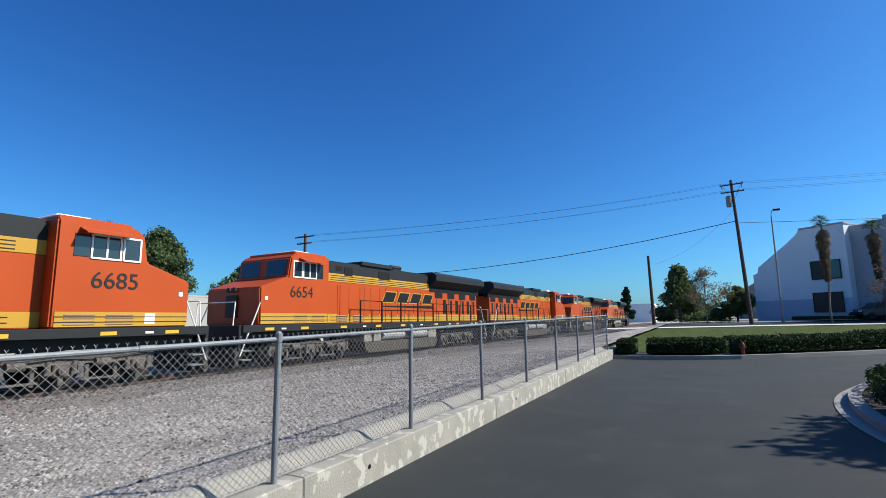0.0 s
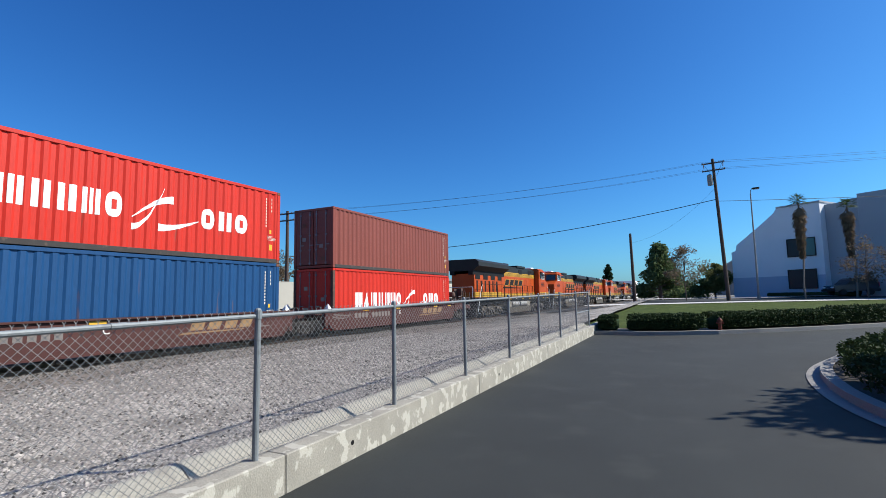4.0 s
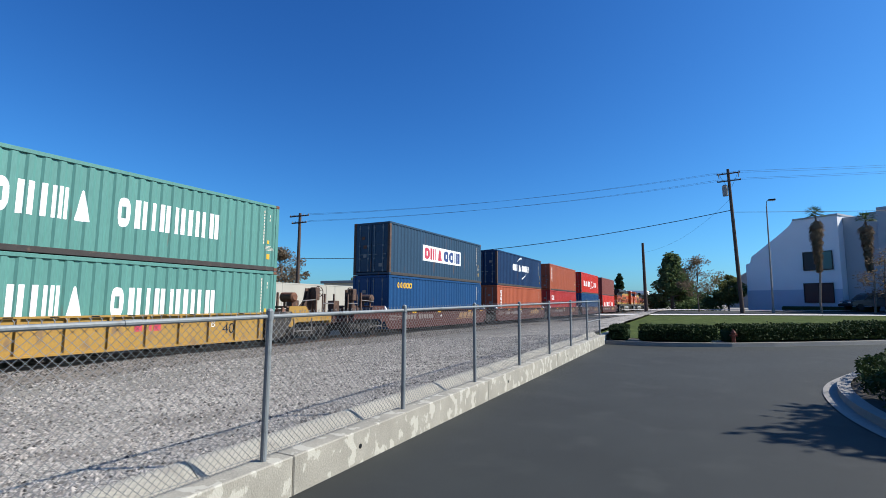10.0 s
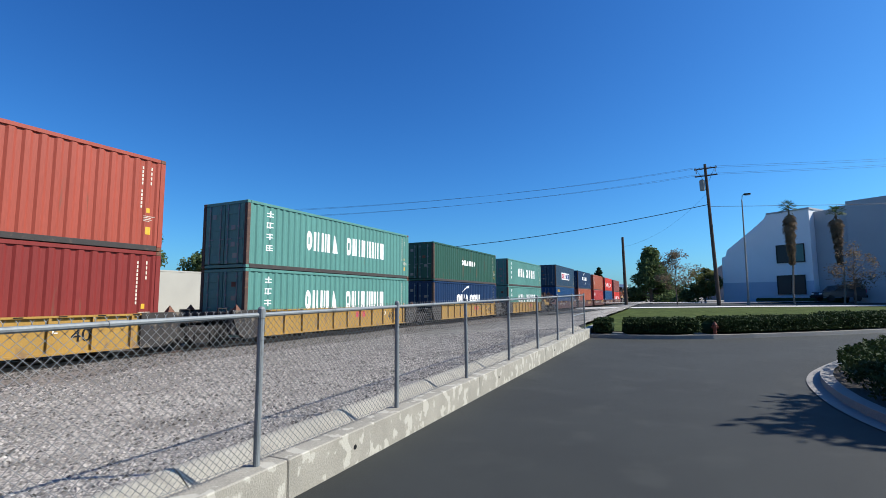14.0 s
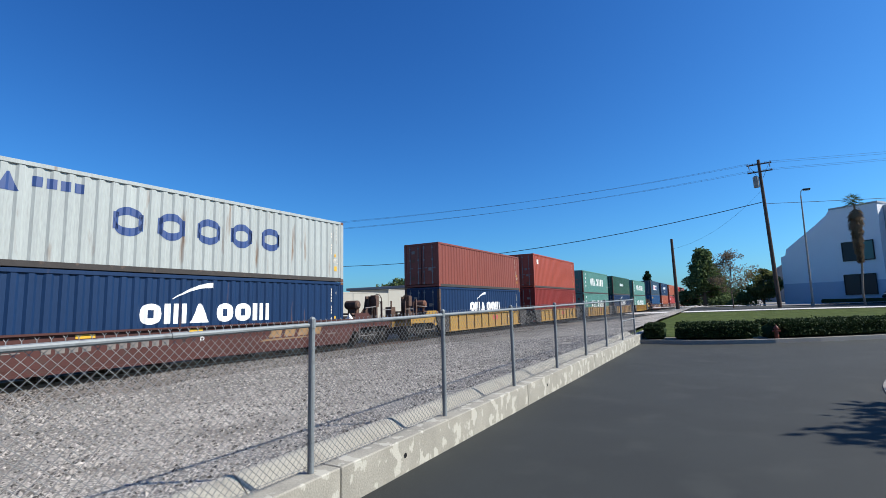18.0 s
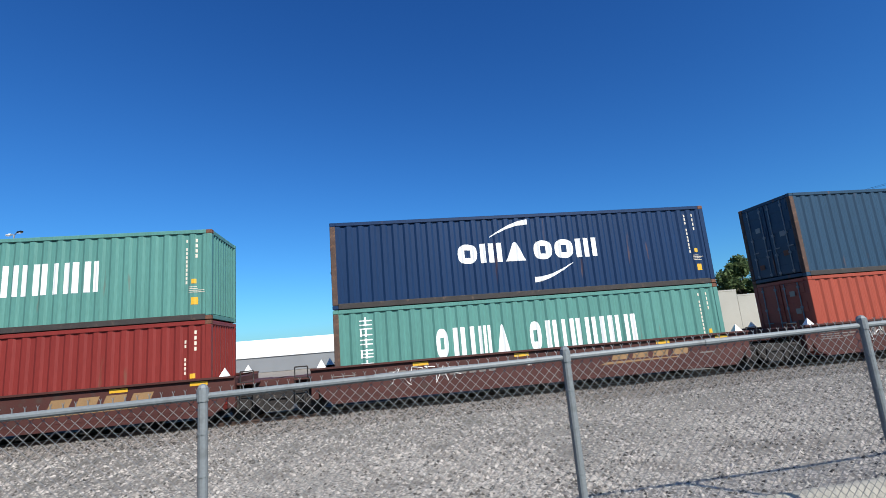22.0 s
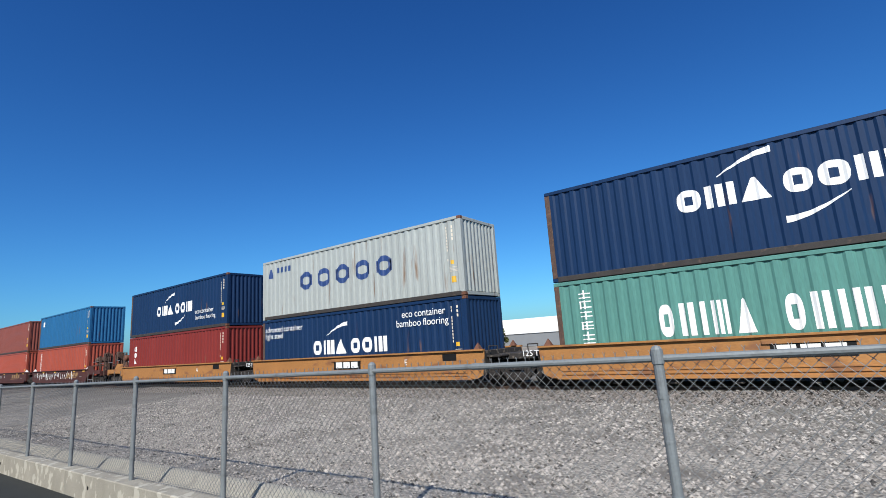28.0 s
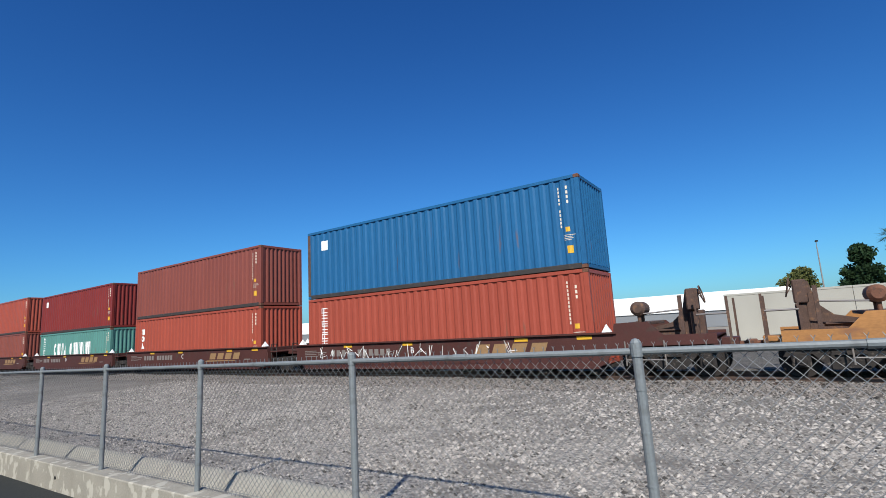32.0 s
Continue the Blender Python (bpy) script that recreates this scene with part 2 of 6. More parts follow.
M_PALMBARK = material("palm_bark", (0.184, 0.152, 0.12), 0.9, 0, 0.25, 8, 40, 0.4, stretch=(1, 1, 3))
M_HYDRANT = material("hydrant_red", (0.17, 0.036, 0.016), 0.5, 0, 0.15, 4, 30)
M_CAR = material("car_paint", (0.03, 0.034, 0.046), 0.25, 0.3, 0.05, 2, 30, spec=0.7)
M_RUBBER = material("rubber", (0.016, 0.016, 0.016), 0.85, 0, 0.1, 5, 30)
M_LAMPLENS = material("lamp_lens", (0.7, 0.7, 0.66), 0.3, 0, 0.05, 3, 30)
M_HILL = material("far_hill", (0.22, 0.27, 0.32), 1, 0, 0.08, 0.01, 0.05)
M_CABLE = material("cable", (0.016, 0.016, 0.0176), 0.6, 0, 0.05, 3, 30)
# ballast under the cars, with the train's shade put into its colour
M_SHADEBED = material("shade_dark_ballast", (0.035, 0.030, 0.026), 0.95, 0, 0.4, 1.2, 22, 1.0, cells=20)
M_RUSTDARK = material("dark_rust", (0.085, 0.050, 0.038), 0.85, 0.1, 0.4, 4, 40, 0.2, (0.16, 0.085, 0.05), 0.56)
M_CREAM = material("cream_paint", (0.62, 0.55, 0.45), 0.6, 0, 0.12, 4, 30)
M_DUSTY = material("dusty_steel", (0.105, 0.09, 0.075), 0.9, 0.1, 0.35, 4, 30, 0.25, (0.17, 0.145, 0.12), 0.56)
M_LEAFTREE = material("tree_leaf", (0.098, 0.138, 0.054), 0.75, 0, 0.2, 2, 20, spec=0.15, per="island", thin=0.35)
C_CORAL = paint("coral_red_paint", (0.31, 0.066, 0.042))
M_TAN = material("ochre_paint", (0.26, 0.155, 0.07), 0.7, 0, 0.2, 3, 30)
C_FADED = paint("faded_red_paint", (0.36, 0.036, 0.034))
M_DARKRAIL = material("dark_rail_steel", (0.034, 0.029, 0.027), 0.8, 0, 0.3, 3, 30, 0.1, (0.09, 0.06, 0.045), 0.6)
M_WALK = material("pale_pavement", (0.58, 0.56, 0.52), 0.9, 0, 0.12, 0.8, 30, 0.1)
M_TEALSHEEN = material("teal_reflection", (0.03, 0.10, 0.10), 0.2, 0, 0.05, 2, 30, spec=0.5)

C_BRICK = paint("brick_red_paint", (0.205, 0.060, 0.045))
C_RED = paint("bright_red_paint", (0.50, 0.030, 0.018))
C_DKRED = paint("dark_red_paint", (0.188, 0.028, 0.024))
C_ORANGE = paint("orange_red_paint", (0.325, 0.082, 0.040))
C_NAVY = paint("navy_paint", (0.0088, 0.0288, 0.08))
C_NAVYOLD = paint("faded_navy_paint", (0.026, 0.058, 0.098), at=0.64)
C_ROYAL = paint("royal_blue_paint", (0.011, 0.056, 0.150))
C_BLUE = paint("strong_blue_paint", (0.0104, 0.0464, 0.144))
C_SKYBLUE = paint("mid_blue_paint", (0.019, 0.110, 0.245))
C_TEAL = paint("teal_green_paint", (0.090, 0.228, 0.198), at=0.70)
C_GREEN = paint("dark_green_paint", (0.027, 0.084, 0.060), at=0.63)
C_GREY = paint("light_grey_paint", (0.345, 0.37, 0.355), dirt=(0.20, 0.14, 0.10), at=0.62)


# ---- building helpers ----
def part(name, bm, mat, parent=None, label=""):
    """One mesh object out of a bmesh, under its thing or part."""
    me = bpy.data.meshes.new(name)
    bm.to_mesh(me)
    bm.free()
    return shared(name, me, mat, parent, label)


def shared(name, me, mat, parent=None, label="", at=None):
    """An object on a mesh that others may share; its material is its own."""
    ob = new(name, me)
    if not me.materials:
        me.materials.append(mat)
    if me.materials[0] is not mat:
        ob.material_slots[0].link = "OBJECT"
        ob.material_slots[0].material = mat
    ob.parent = parent
    if at is not None:
        ob.matrix_basis = at
    if label:
        ob["label"] = label
    return ob


def thing(name, label, category, group="", kind="", at=None):
    ob = tagged(new(name), label, category, group, kind)
    ob.empty_display_size = 0.2
    if at is not None:
        ob.matrix_basis = at
    return ob


def box(bm, x0, x1, y0, y1, z0, z1, bevel=0.0):
    v = [bm.verts.new((x, y, z)) for z in (z0, z1) for y in (y0, y1) for x in (x0, x1)]
    fs = [bm.faces.new([v[i] for i in f]) for f in ((0, 2, 3, 1), (4, 5, 7, 6), (0, 1, 5, 4), (2, 6, 7, 3), (0, 4, 6, 2), (1, 3, 7, 5))]
    if bevel:
        es = list({e for f in fs for e in f.edges})
        bmesh.ops.bevel(bm, geom=es, offset=bevel, segments=1, affect="EDGES")
    return bm


def boxes(*rows, bevel=0.0):
    bm = bmesh.new()
    for r in rows:
        box(bm, *r, bevel=bevel)
    return bm


def tube(bm, p, q, r0, r1=None, n=8, caps=True):
    """A round bar from p to q."""
    p, q = Vector(p), Vector(q)
    r1 = r0 if r1 is None else r1
    way = (q - p).normalized()
    side = way.orthogonal().normalized()
    up = way.cross(side)
    rings = []
    for c, r in ((p, r0), (q, r1)):
        rings.append([bm.verts.new(c + r * (math.cos(a) * side + math.sin(a) * up)) for a in (2 * math.pi * k / n for k in range(n))])
    for k in range(n):
        bm.faces.new((rings[0][k], rings[0][(k + 1) % n], rings[1][(k + 1) % n], rings[1][k]))
    if caps:
        bm.faces.new(rings[0][::-1])
        bm.faces.new(rings[1])
    return bm


def tubes(*rows, n=8):
    bm = bmesh.new()
    for r in rows:
        tube(bm, *r, n=n)
    return bm


def chain(bm, pts, r, n=6):
    """One bent bar through the points."""
    pts = [Vector(p) for p in pts]
    rings = []
    for k, p in enumerate(pts):
        way = (pts[min(k + 1, len(pts) - 1)] - pts[max(k - 1, 0)]).normalized()
        side = way.cross(Vector((0.31, 0.17, 0.93))).normalized()
        up = way.cross(side)
        rings.append([bm.verts.new(p + r * (math.cos(c) * side + math.sin(c) * up)) for c in (2 * math.pi * j / n for j in range(n))])
    for a, b in zip(rings, rings[1:]):
        for j in range(n):
            bm.faces.new((a[j], a[(j + 1) % n], b[(j + 1) % n], b[j]))
    bm.faces.new(rings[0][::-1])
    bm.faces.new(rings[-1])
    return bm


def prism(bm, outline, x0, x1):
    """A (y, z) outline pushed from x0 to x1."""
    a = [bm.verts.new((x0, y, z)) for y, z in outline]
    b = [bm.verts.new((x1, y, z)) for y, z in outline]
    n = len(outline)
    for k in range(n):
        bm.faces.new((a[k], a[(k + 1) % n], b[(k + 1) % n], b[k]))
    bm.faces.new(a[::-1])
    bm.faces.new(b)
    bmesh.ops.recalc_face_normals(bm, faces=bm.faces[:])
    return bm


def sheet(bm, x0, x1, y0, y1, z, nx=1, ny=1, height=None):
    g = [[bm.verts.new((x0 + (x1 - x0) * i / nx, y0 + (y1 - y0) * j / ny, z)) for i in range(nx + 1)] for j in range(ny + 1)]
    if height:
        for row in g:
            for v in row:
                v.co.z += height(v.co.x, v.co.y)
    for j in range(ny):
        for i in range(nx):
            bm.faces.new((g[j][i], g[j][i + 1], g[j + 1][i + 1], g[j + 1][i]))
    return bm


def cloud(name, verts, faces, mat, parent=None, label=""):
    me = bpy.data.meshes.new(name)
    me.from_pydata(verts, [], faces)
    return shared(name, me, mat, parent, label)


def words(text, size, mat, at, parent, name="lettering", label=""):
    """Text in the built-in font as a thin mesh."""
    cu = bpy.data.curves.new(name, "FONT")
    cu.body, cu.size, cu.extrude, cu.align_x = text, size, 0.002, "LEFT"
    tmp = bpy.data.objects.new(name, cu)
    me = bpy.data.meshes.new_from_object(tmp)
    bpy.data.objects.remove(tmp)
    bpy.data.curves.remove(cu)
    me.materials.clear()
    return shared(name, me, mat, parent, label, at)

# ---- the train: shared meshes ----
TRACK_X, RAIL_Z, SEAT = -15.80, 0.10, 0.25
SIDEWAYS = Matrix(((0, 0, 1, 0), (1, 0, 0, 0), (0, 1, 0, 0), (0, 0, 0, 1)))
CL, CW, HIGH, STD = 12.19, 2.438, 2.896, 2.591


def at_side(x, y, z):
    return Matrix.Translation((x, y, z)) @ SIDEWAYS


PITCH, DEEP = 0.3468, 0.036


def folds(u0, u1):
    """Breakpoints of the corrugation between u0 and u1, with the depth at each."""
    def depth(u):
        f = ((u - 0.16) / PITCH) % 1.0
        if f < 0.32:
            return 0.0
        if f < 0.5:
            return DEEP * (f - 0.32) / 0.18
        if f < 0.82:
            return DEEP
        return DEEP * (1 - (f - 0.82) / 0.18)
    marks = {round(u0, 4), round(u1, 4)}
    k = int((u0 - 0.16) / PITCH) - 1
    while 0.16 + k * PITCH < u1:
        for f in (0, 0.32, 0.5, 0.82):
            u = 0.16 + (k + f) * PITCH
            if u0 < u < u1:
                marks.add(round(u, 4))
        k += 1
    return [(u, depth(u)) for u in sorted(marks)]


def wavy(length, z0, z1, across=False):
    """A corrugated panel facing +x, from -length / 2 along y."""
    bm = bmesh.new()
    row = []
    for u, d in folds(0.16, length - 0.16):
        row.append((bm.verts.new((-d, u - length / 2, z0)), bm.verts.new((-d, u - length / 2, z1))))
    for a, b in zip(row, row[1:]):
        bm.faces.new((a[0], b[0], b[1], a[1]))
    return bm


def as_mesh(name, bm):
    me = bpy.data.meshes.new(name)
    bm.to_mesh(me)
    bm.free()
    return me


def pieces(bm):
    """Splits a bmesh into one bmesh for each connected piece."""
    bm.verts.index_update()
    left, out = set(bm.verts), []
    while left:
        seed = min(left, key=lambda v: v.index)
        todo, group = [seed], {seed}
        while todo:
            v = todo.pop()
            for e in v.link_edges:
                w = e.other_vert(v)
                if w not in group:
                    group.add(w)
                    todo.append(w)
        left -= group
        one = bmesh.new()
        order = sorted(group, key=lambda v: tuple(v.co))
        made = {v: one.verts.new(v.co) for v in order}
        for f in bm.faces:
            if f.verts[0] in group:
                one.faces.new([made[v] for v in f.verts])
        out.append(one)
    bm.free()
    return out


def container_meshes(h):
    d = {}
    d["side"] = as_mesh("side_panel", wavy(CL, 0.16, h - 0.10))
    bm = bmesh.new()
    row = []
    n = 9
    for k in range(n * 4 + 1):
        y = -1.06 + 2.12 * k / (n * 4)
        dd = (0, 0.04, 0.04, 0)[k % 4]
        row.append((bm.verts.new((y, -dd, 0.16)), bm.verts.new((y, -dd, h - 0.1))))
    for a, b in zip(row, row[1:]):
        bm.faces.new((b[0], a[0], a[1], b[1]))
    d["end"] = as_mesh("end_panel", bm)
    d["post"] = as_mesh("corner_post", boxes((-0.08, 0.08, -0.08, 0.08, 0.118, h - 0.118), bevel=0.012))
    d["rail"] = as_mesh("side_rail", boxes((-0.05, 0.05, -CL / 2 + 0.17, CL / 2 - 0.17, -0.055, 0.055), bevel=0.01))
    d["sill"] = as_mesh("bottom_rail", boxes((-0.04, 0.04, -CL / 2 + 0.17, CL / 2 - 0.17, -0.08, 0.08), bevel=0.01))
    d["header"] = as_mesh("end_rail", boxes((-1.04, 1.04, -0.06, 0.06, -0.06, 0.06), bevel=0.01))
    d["casting"] = as_mesh("corner_casting", boxes((-0.085, 0.085, -0.085, 0.085, -0.059, 0.059), bevel=0.014))
    bm = bmesh.new()
    n = 24
    for k in range(n):
        y0 = -CL / 2 + 0.1 + (CL - 0.2) * k / n
        y1 = y0 + (CL - 0.2) / n
        box(bm, -1.15, 1.15, y0, y1, -0.02, 0.0 if k % 2 else 0.018)
    d["roof"] = as_mesh("roof_panel", bm)
    d["floor"] = as_mesh("floor", boxes((-1.15, 1.15, -CL / 2 + 0.1, CL / 2 - 0.1, 0.05, 0.14)))
    bm = boxes((-0.52, 0.52, -0.03, 0.03, 0.17, h - 0.13), bevel=0.01)
    for k in range(4):
        z = 0.35 + (h - 0.7) * k / 3
        box(bm, -0.46, 0.46, -0.045, -0.02, z - 0.16, z + 0.16, 0.008)
    d["door"] = as_mesh("door", bm)
    bm = tubes(((0, 0, 0.16), (0, 0, h - 0.14), 0.02), n=6)
    box(bm, -0.02, 0.22, -0.03, -0.005, 1.1, 1.14)
    for z in (0.25, 0.9, 1.6, h - 0.3):
        box(bm, -0.05, 0.05, -0.02, 0.03, z - 0.04, z + 0.04)
    d["bar"] = as_mesh("lock_bar", bm)
    return d


MESHES = {HIGH: container_meshes(HIGH), STD: container_meshes(STD)}
MOVING = []          # (thing, place along the train, height above the rail, sideways)


def decal(bm, u0, u1, low, high, lift=0.004, step=0.0):
    """Paint on a corrugated side between two curves over u, following the folds."""
    pts = folds(u0, u1)
    if step:
        us = sorted({round(u, 4) for u, _ in pts} | {round(u0 + (u1 - u0) * k / step, 4) for k in range(int(step) + 1)})
        full = dict(pts)
        xs, ds = [u for u, _ in pts], [d for _, d in pts]
        pts = [(u, full.get(u, float(np.interp(u, xs, ds)))) for u in us]
    row = []
    for u, d in pts:
        a, b = low(u), high(u)
        row.append((bm.verts.new((lift - d, u - CL / 2, a)), bm.verts.new((lift - d, u - CL / 2, b))))
    for a, b in zip(row, row[1:]):
        bm.faces.new((a[0], b[0], b[1], a[1]))


def block(bm, u0, u1, z0, z1, lift=0.004):
    decal(bm, u0, u1, lambda u: z0, lambda u: z1, lift)


def swoosh(bm, u0, u1, z0, z1, thick, hollow=1):
    """A tapered arc that rises from (u0, z0) to (u1, z1); hollow 1 bows upwards, -1 downwards."""
    def mid(u):
        f = (u - u0) / (u1 - u0)
        return z0 + (z1 - z0) * (math.sin(f * math.pi / 2) if hollow > 0 else 1 - math.cos(f * math.pi / 2))
    def wide(u):
        f = (u - u0) / (u1 - u0)
        return thick * (0.15 + 0.85 * (f if hollow > 0 else 1 - f))
    decal(bm, u0, u1, lambda u: mid(u) - wide(u) / 2, lambda u: mid(u) + wide(u) / 2, 0.004, 14)


def sign(bm, u0, u1, z0, z1, shape, lift=0.004):
    """A plain shape in the place of one sign: a ring, two or three bars, or a wedge."""
    c, r, m, h = (u0 + u1) / 2, (u1 - u0) / 2, (z0 + z1) / 2, (z1 - z0) / 2
    def swell_(u, w):
        return h * w * (1 - min(1, abs(u - c) / (r * w)) ** 2.6) ** 0.42
    def bars(count):
        w = 2 * r / (count + 0.55 * (count - 1))
        for k in range(count):
            block(bm, u0 + 1.55 * w * k, u0 + 1.55 * w * k + w, z0, z1, lift)
    if shape == "o":         # a thick ring
        bar = 0.34
        decal(bm, u0, u0 + 2 * r * bar, lambda u: m - swell_(u, 1), lambda u: m + swell_(u, 1), lift, 10)
        decal(bm, u1 - 2 * r * bar, u1, lambda u: m - swell_(u, 1), lambda u: m + swell_(u, 1), lift, 10)
        decal(bm, u0 + 2 * r * bar, u1 - 2 * r * bar, lambda u: m + h * 0.4, lambda u: m + swell_(u, 1), lift, 8)
        decal(bm, u0 + 2 * r * bar, u1 - 2 * r * bar, lambda u: m - swell_(u, 1), lambda u: m - h * 0.4, lift, 8)
    elif shape == "^":       # a solid wedge
        decal(bm, u0, u1, lambda u: z0, lambda u: z0 + 2 * h * max(0.04, min(1.0, 1.15 - 1.15 * abs(u - c) / r)), lift, 12)
    elif shape == "%":
        bars(3)
    elif r < 0.16:
        block(bm, u0, u1, z0, z1, lift)
    else:
        bars(2)


def pair_of_marks(bm, z):
    """Two groups of three wide shapes."""
    mark_row(bm, 3.78, z, (0.70, 0.80, 0.74), 0.60, 0.0, "o%^")
    mark_row(bm, 6.20, z, (0.68, 0.70, 0.80), 0.60, 0.0, "oo%")


def small_sign(bm, u, z, k):
    """One small sign of an upright column: crossed bars in a square of about a hand and a half."""
    for dz in ((0.0, 0.12), (0.02, 0.19), (0.06, 0.18), (0.0, 0.09, 0.19))[k % 4]:
        block(bm, u + 0.02, u + 0.38, z + dz, z + dz + 0.035)
    block(bm, u + 0.17, u + 0.22, z - 0.02, z + 0.24, 0.005)
    if k % 2:
        block(bm, u + 0.03, u + 0.075, z - 0.01, z + 0.2, 0.005)


def mark_row(bm, u0, z0, widths, high, gap, shapes="o#^o##", lift=0.004):
    """A row of plain blocks, one for each sign of a mark."""
    u, k = u0, 0
    for w in widths:
        if w > 0:
            sign(bm, u + 0.04 * w, u + 0.90 * w, z0, z0 + high, shapes[k % len(shapes)], lift)
            k += 1
        u += abs(w) + gap
    return u


def phrase(text, size, mat, at, parent, name, label):
    """Words of a line as separate pieces, one after the other along the side."""
    u = 0.0
    for w in text.split():
        ob = words(w, size, mat, at @ Matrix.Translation((u, 0, 0)), parent, name, label)
        u += max(v.co.x for v in ob.data.vertices) + 0.26 * size


def livery(kind, box_, h, xface):
    """The painted marks on the side that faces the road."""
    at = Matrix.Translation((xface, 0, 0))
    def put(name, bm, mat, label=""):
        if name == "small_print":
            ob = part(name, bm, mat, box_, label)
            ob.matrix_basis = at
            ob["kind"] = "stuff"
            return
        for piece in pieces(bm):
            part(name, piece, mat, box_, label).matrix_basis = at
    bm = bmesh.new()
    if kind == "arc":            # two arcs round a row of blocks
        m = h - 1.48
        pair_of_marks(bm, m)
        swoosh(bm, 4.85, 6.1, m + 0.80, m + 1.22, 0.17, 1)
        swoosh(bm, 6.15, 7.45, m - 0.62, m - 0.16, 0.17, -1)
        put("painted_mark", bm, M_WHITE, "white painted shapes between two arcs")
    elif kind == "eco":
        m = h - 1.76
        pair_of_marks(bm, m)
        swoosh(bm, 4.85, 6.15, m + 0.80, m + 1.22, 0.17, 1)
        swoosh(bm, 6.25, 7.55, m - 0.62, m - 0.16, 0.17, -1)
        put("painted_mark", bm, M_WHITE, "white painted shapes between two arcs")
        phrase("eco container", 0.37, M_WHITE, at_side(xface + 0.006, 8.72 - CL / 2, 0.92), box_, "lettering", "white words eco container")
        phrase("bamboo flooring", 0.33, M_WHITE, at_side(xface + 0.006, 8.80 - CL / 2, 0.58), box_, "lettering", "white words bamboo flooring")
    elif kind == "framed":
        livery("eco", box_, h, xface)
        bm.free()
        bm = bmesh.new()
        for a in ((8.5, 11.35, 1.39, 1.43), (8.5, 11.35, 0.45, 0.49), (8.5, 8.54, 0.45, 1.43), (11.31, 11.35, 0.45, 1.43)):
            block(bm, *a, 0.006)
        put("painted_frame", bm, M_WHITE)
    elif kind == "ecolow":
        pair_of_marks(bm, 1.12)
        swoosh(bm, 4.75, 6.08, 1.93, 2.36, 0.17, 1)
        put("painted_mark", bm, M_WHITE, "white painted shapes under an arc")
        phrase("advanced container", 0.37, M_WHITE, at_side(xface + 0.006, 0.22 - CL / 2, 2.30), box_, "lettering", "white words advanced container")
        phrase("light steel", 0.37, M_WHITE, at_side(xface + 0.006, 0.22 - CL / 2, 1.99), box_, "lettering", "white words light steel")
        phrase("eco container", 0.38, M_WHITE, at_side(xface + 0.006, 9.15 - CL / 2, 2.34), box_, "lettering", "white words eco container")
        phrase("bamboo flooring", 0.38, M_WHITE, at_side(xface + 0.006, 8.85 - CL / 2, 1.99), box_, "lettering", "white words bamboo flooring")
    elif kind == "arclow":
        pair_of_marks(bm, 1.12)
        swoosh(bm, 4.72, 6.05, 1.86, 2.30, 0.17, 1)
        put("painted_mark", bm, M_WHITE, "white painted shapes under an arc")
    elif kind == "ring":         # five round dark-blue signs
        for k in range(5):
            u = 3.38 + k * 1.235
            r = 0.39
            for a in (0, 1):
                decal(bm, u - r, u + r, lambda v, s=a: h * 0.55 + (1 if s else -1) * 0.30 * math.sqrt(max(0, 1 - ((v - u) / r) ** 2)) - 0.115,
                      lambda v, s=a: h * 0.55 + (1 if s else -1) * 0.30 * math.sqrt(max(0, 1 - ((v - u) / r) ** 2)) + 0.115, 0.004, 44)
            block(bm, u - r - 0.02, u - r + 0.13, h * 0.55 - 0.24, h * 0.55 + 0.24)
            block(bm, u + r - 0.13, u + r + 0.02, h * 0.55 - 0.24, h * 0.55 + 0.24)
        mark_row(bm, 0.42, h * 0.70, (0.5,), 0.46, 0.1, "^")
        mark_row(bm, 1.12, h * 0.77, (0.24, 0.24, 0.24, 0.24), 0.26, 0.06, "#")
        put("painted_mark", bm, M_NAVYINK, "dark blue painted rings")
    elif kind == "boxed":        # a white panel with red and navy blocks
        block(bm, 3.58, 8.78, h * 0.36, h * 0.69)
        put("painted_panel", bm, M_WHITE)
        bm = bmesh.new()
        mark_row(bm, 3.74, h * 0.405, (0.72, 0.86, 0.74), h * 0.24, 0.02, "o%^", 0.009)
        put("painted_mark", bm, M_SIGNRED)
        bm = bmesh.new()
        mark_row(bm, 6.25, h * 0.405, (0.72, 0.74, 0.88), h * 0.24, 0.02, "oo%", 0.009)
        put("painted_mark", bm, M_NAVYINK)
    elif kind == "ship":         # two white words as blocks and a column of signs
        mark_row(bm, 2.92, h * 0.375, (0.42, 0.42, 0.15, 0.43, 0.45, -0.38, 0.42, 0.42, 0.15, 0.40, 0.40, 0.15, 0.43, 0.42), 0.86, 0.10, "o##%^o#######o")
        for k in range(6):
            small_sign(bm, 0.72, h * 0.81 - k * 0.305, k)
        put("painted_mark", bm, M_WHITE, "white painted shapes in two groups and a column")
    elif kind == "shipb":
        mark_row(bm, 3.28, h * 0.365, (0.41, 0.41, 0.15, 0.42, 0.44, -0.46, 0.41, 0.41, 0.15, 0.39, 0.39, 0.15, 0.42, 0.41), 0.86, 0.095, "o##%^o#######o")
        for k in range(4):
            small_sign(bm, 0.98, h * 0.80 - k * 0.45, k)
        put("painted_mark", bm, M_WHITE, "white painted shapes in two groups and a column")
    elif kind == "bird":         # white blocks and a winged shape
        mark_row(bm, 1.74, h * 0.35, (0.62, 0.52, 0.62, 0.50, 0.52, 0.52, 0.54), 0.74, 0.08, "#^%##%o")
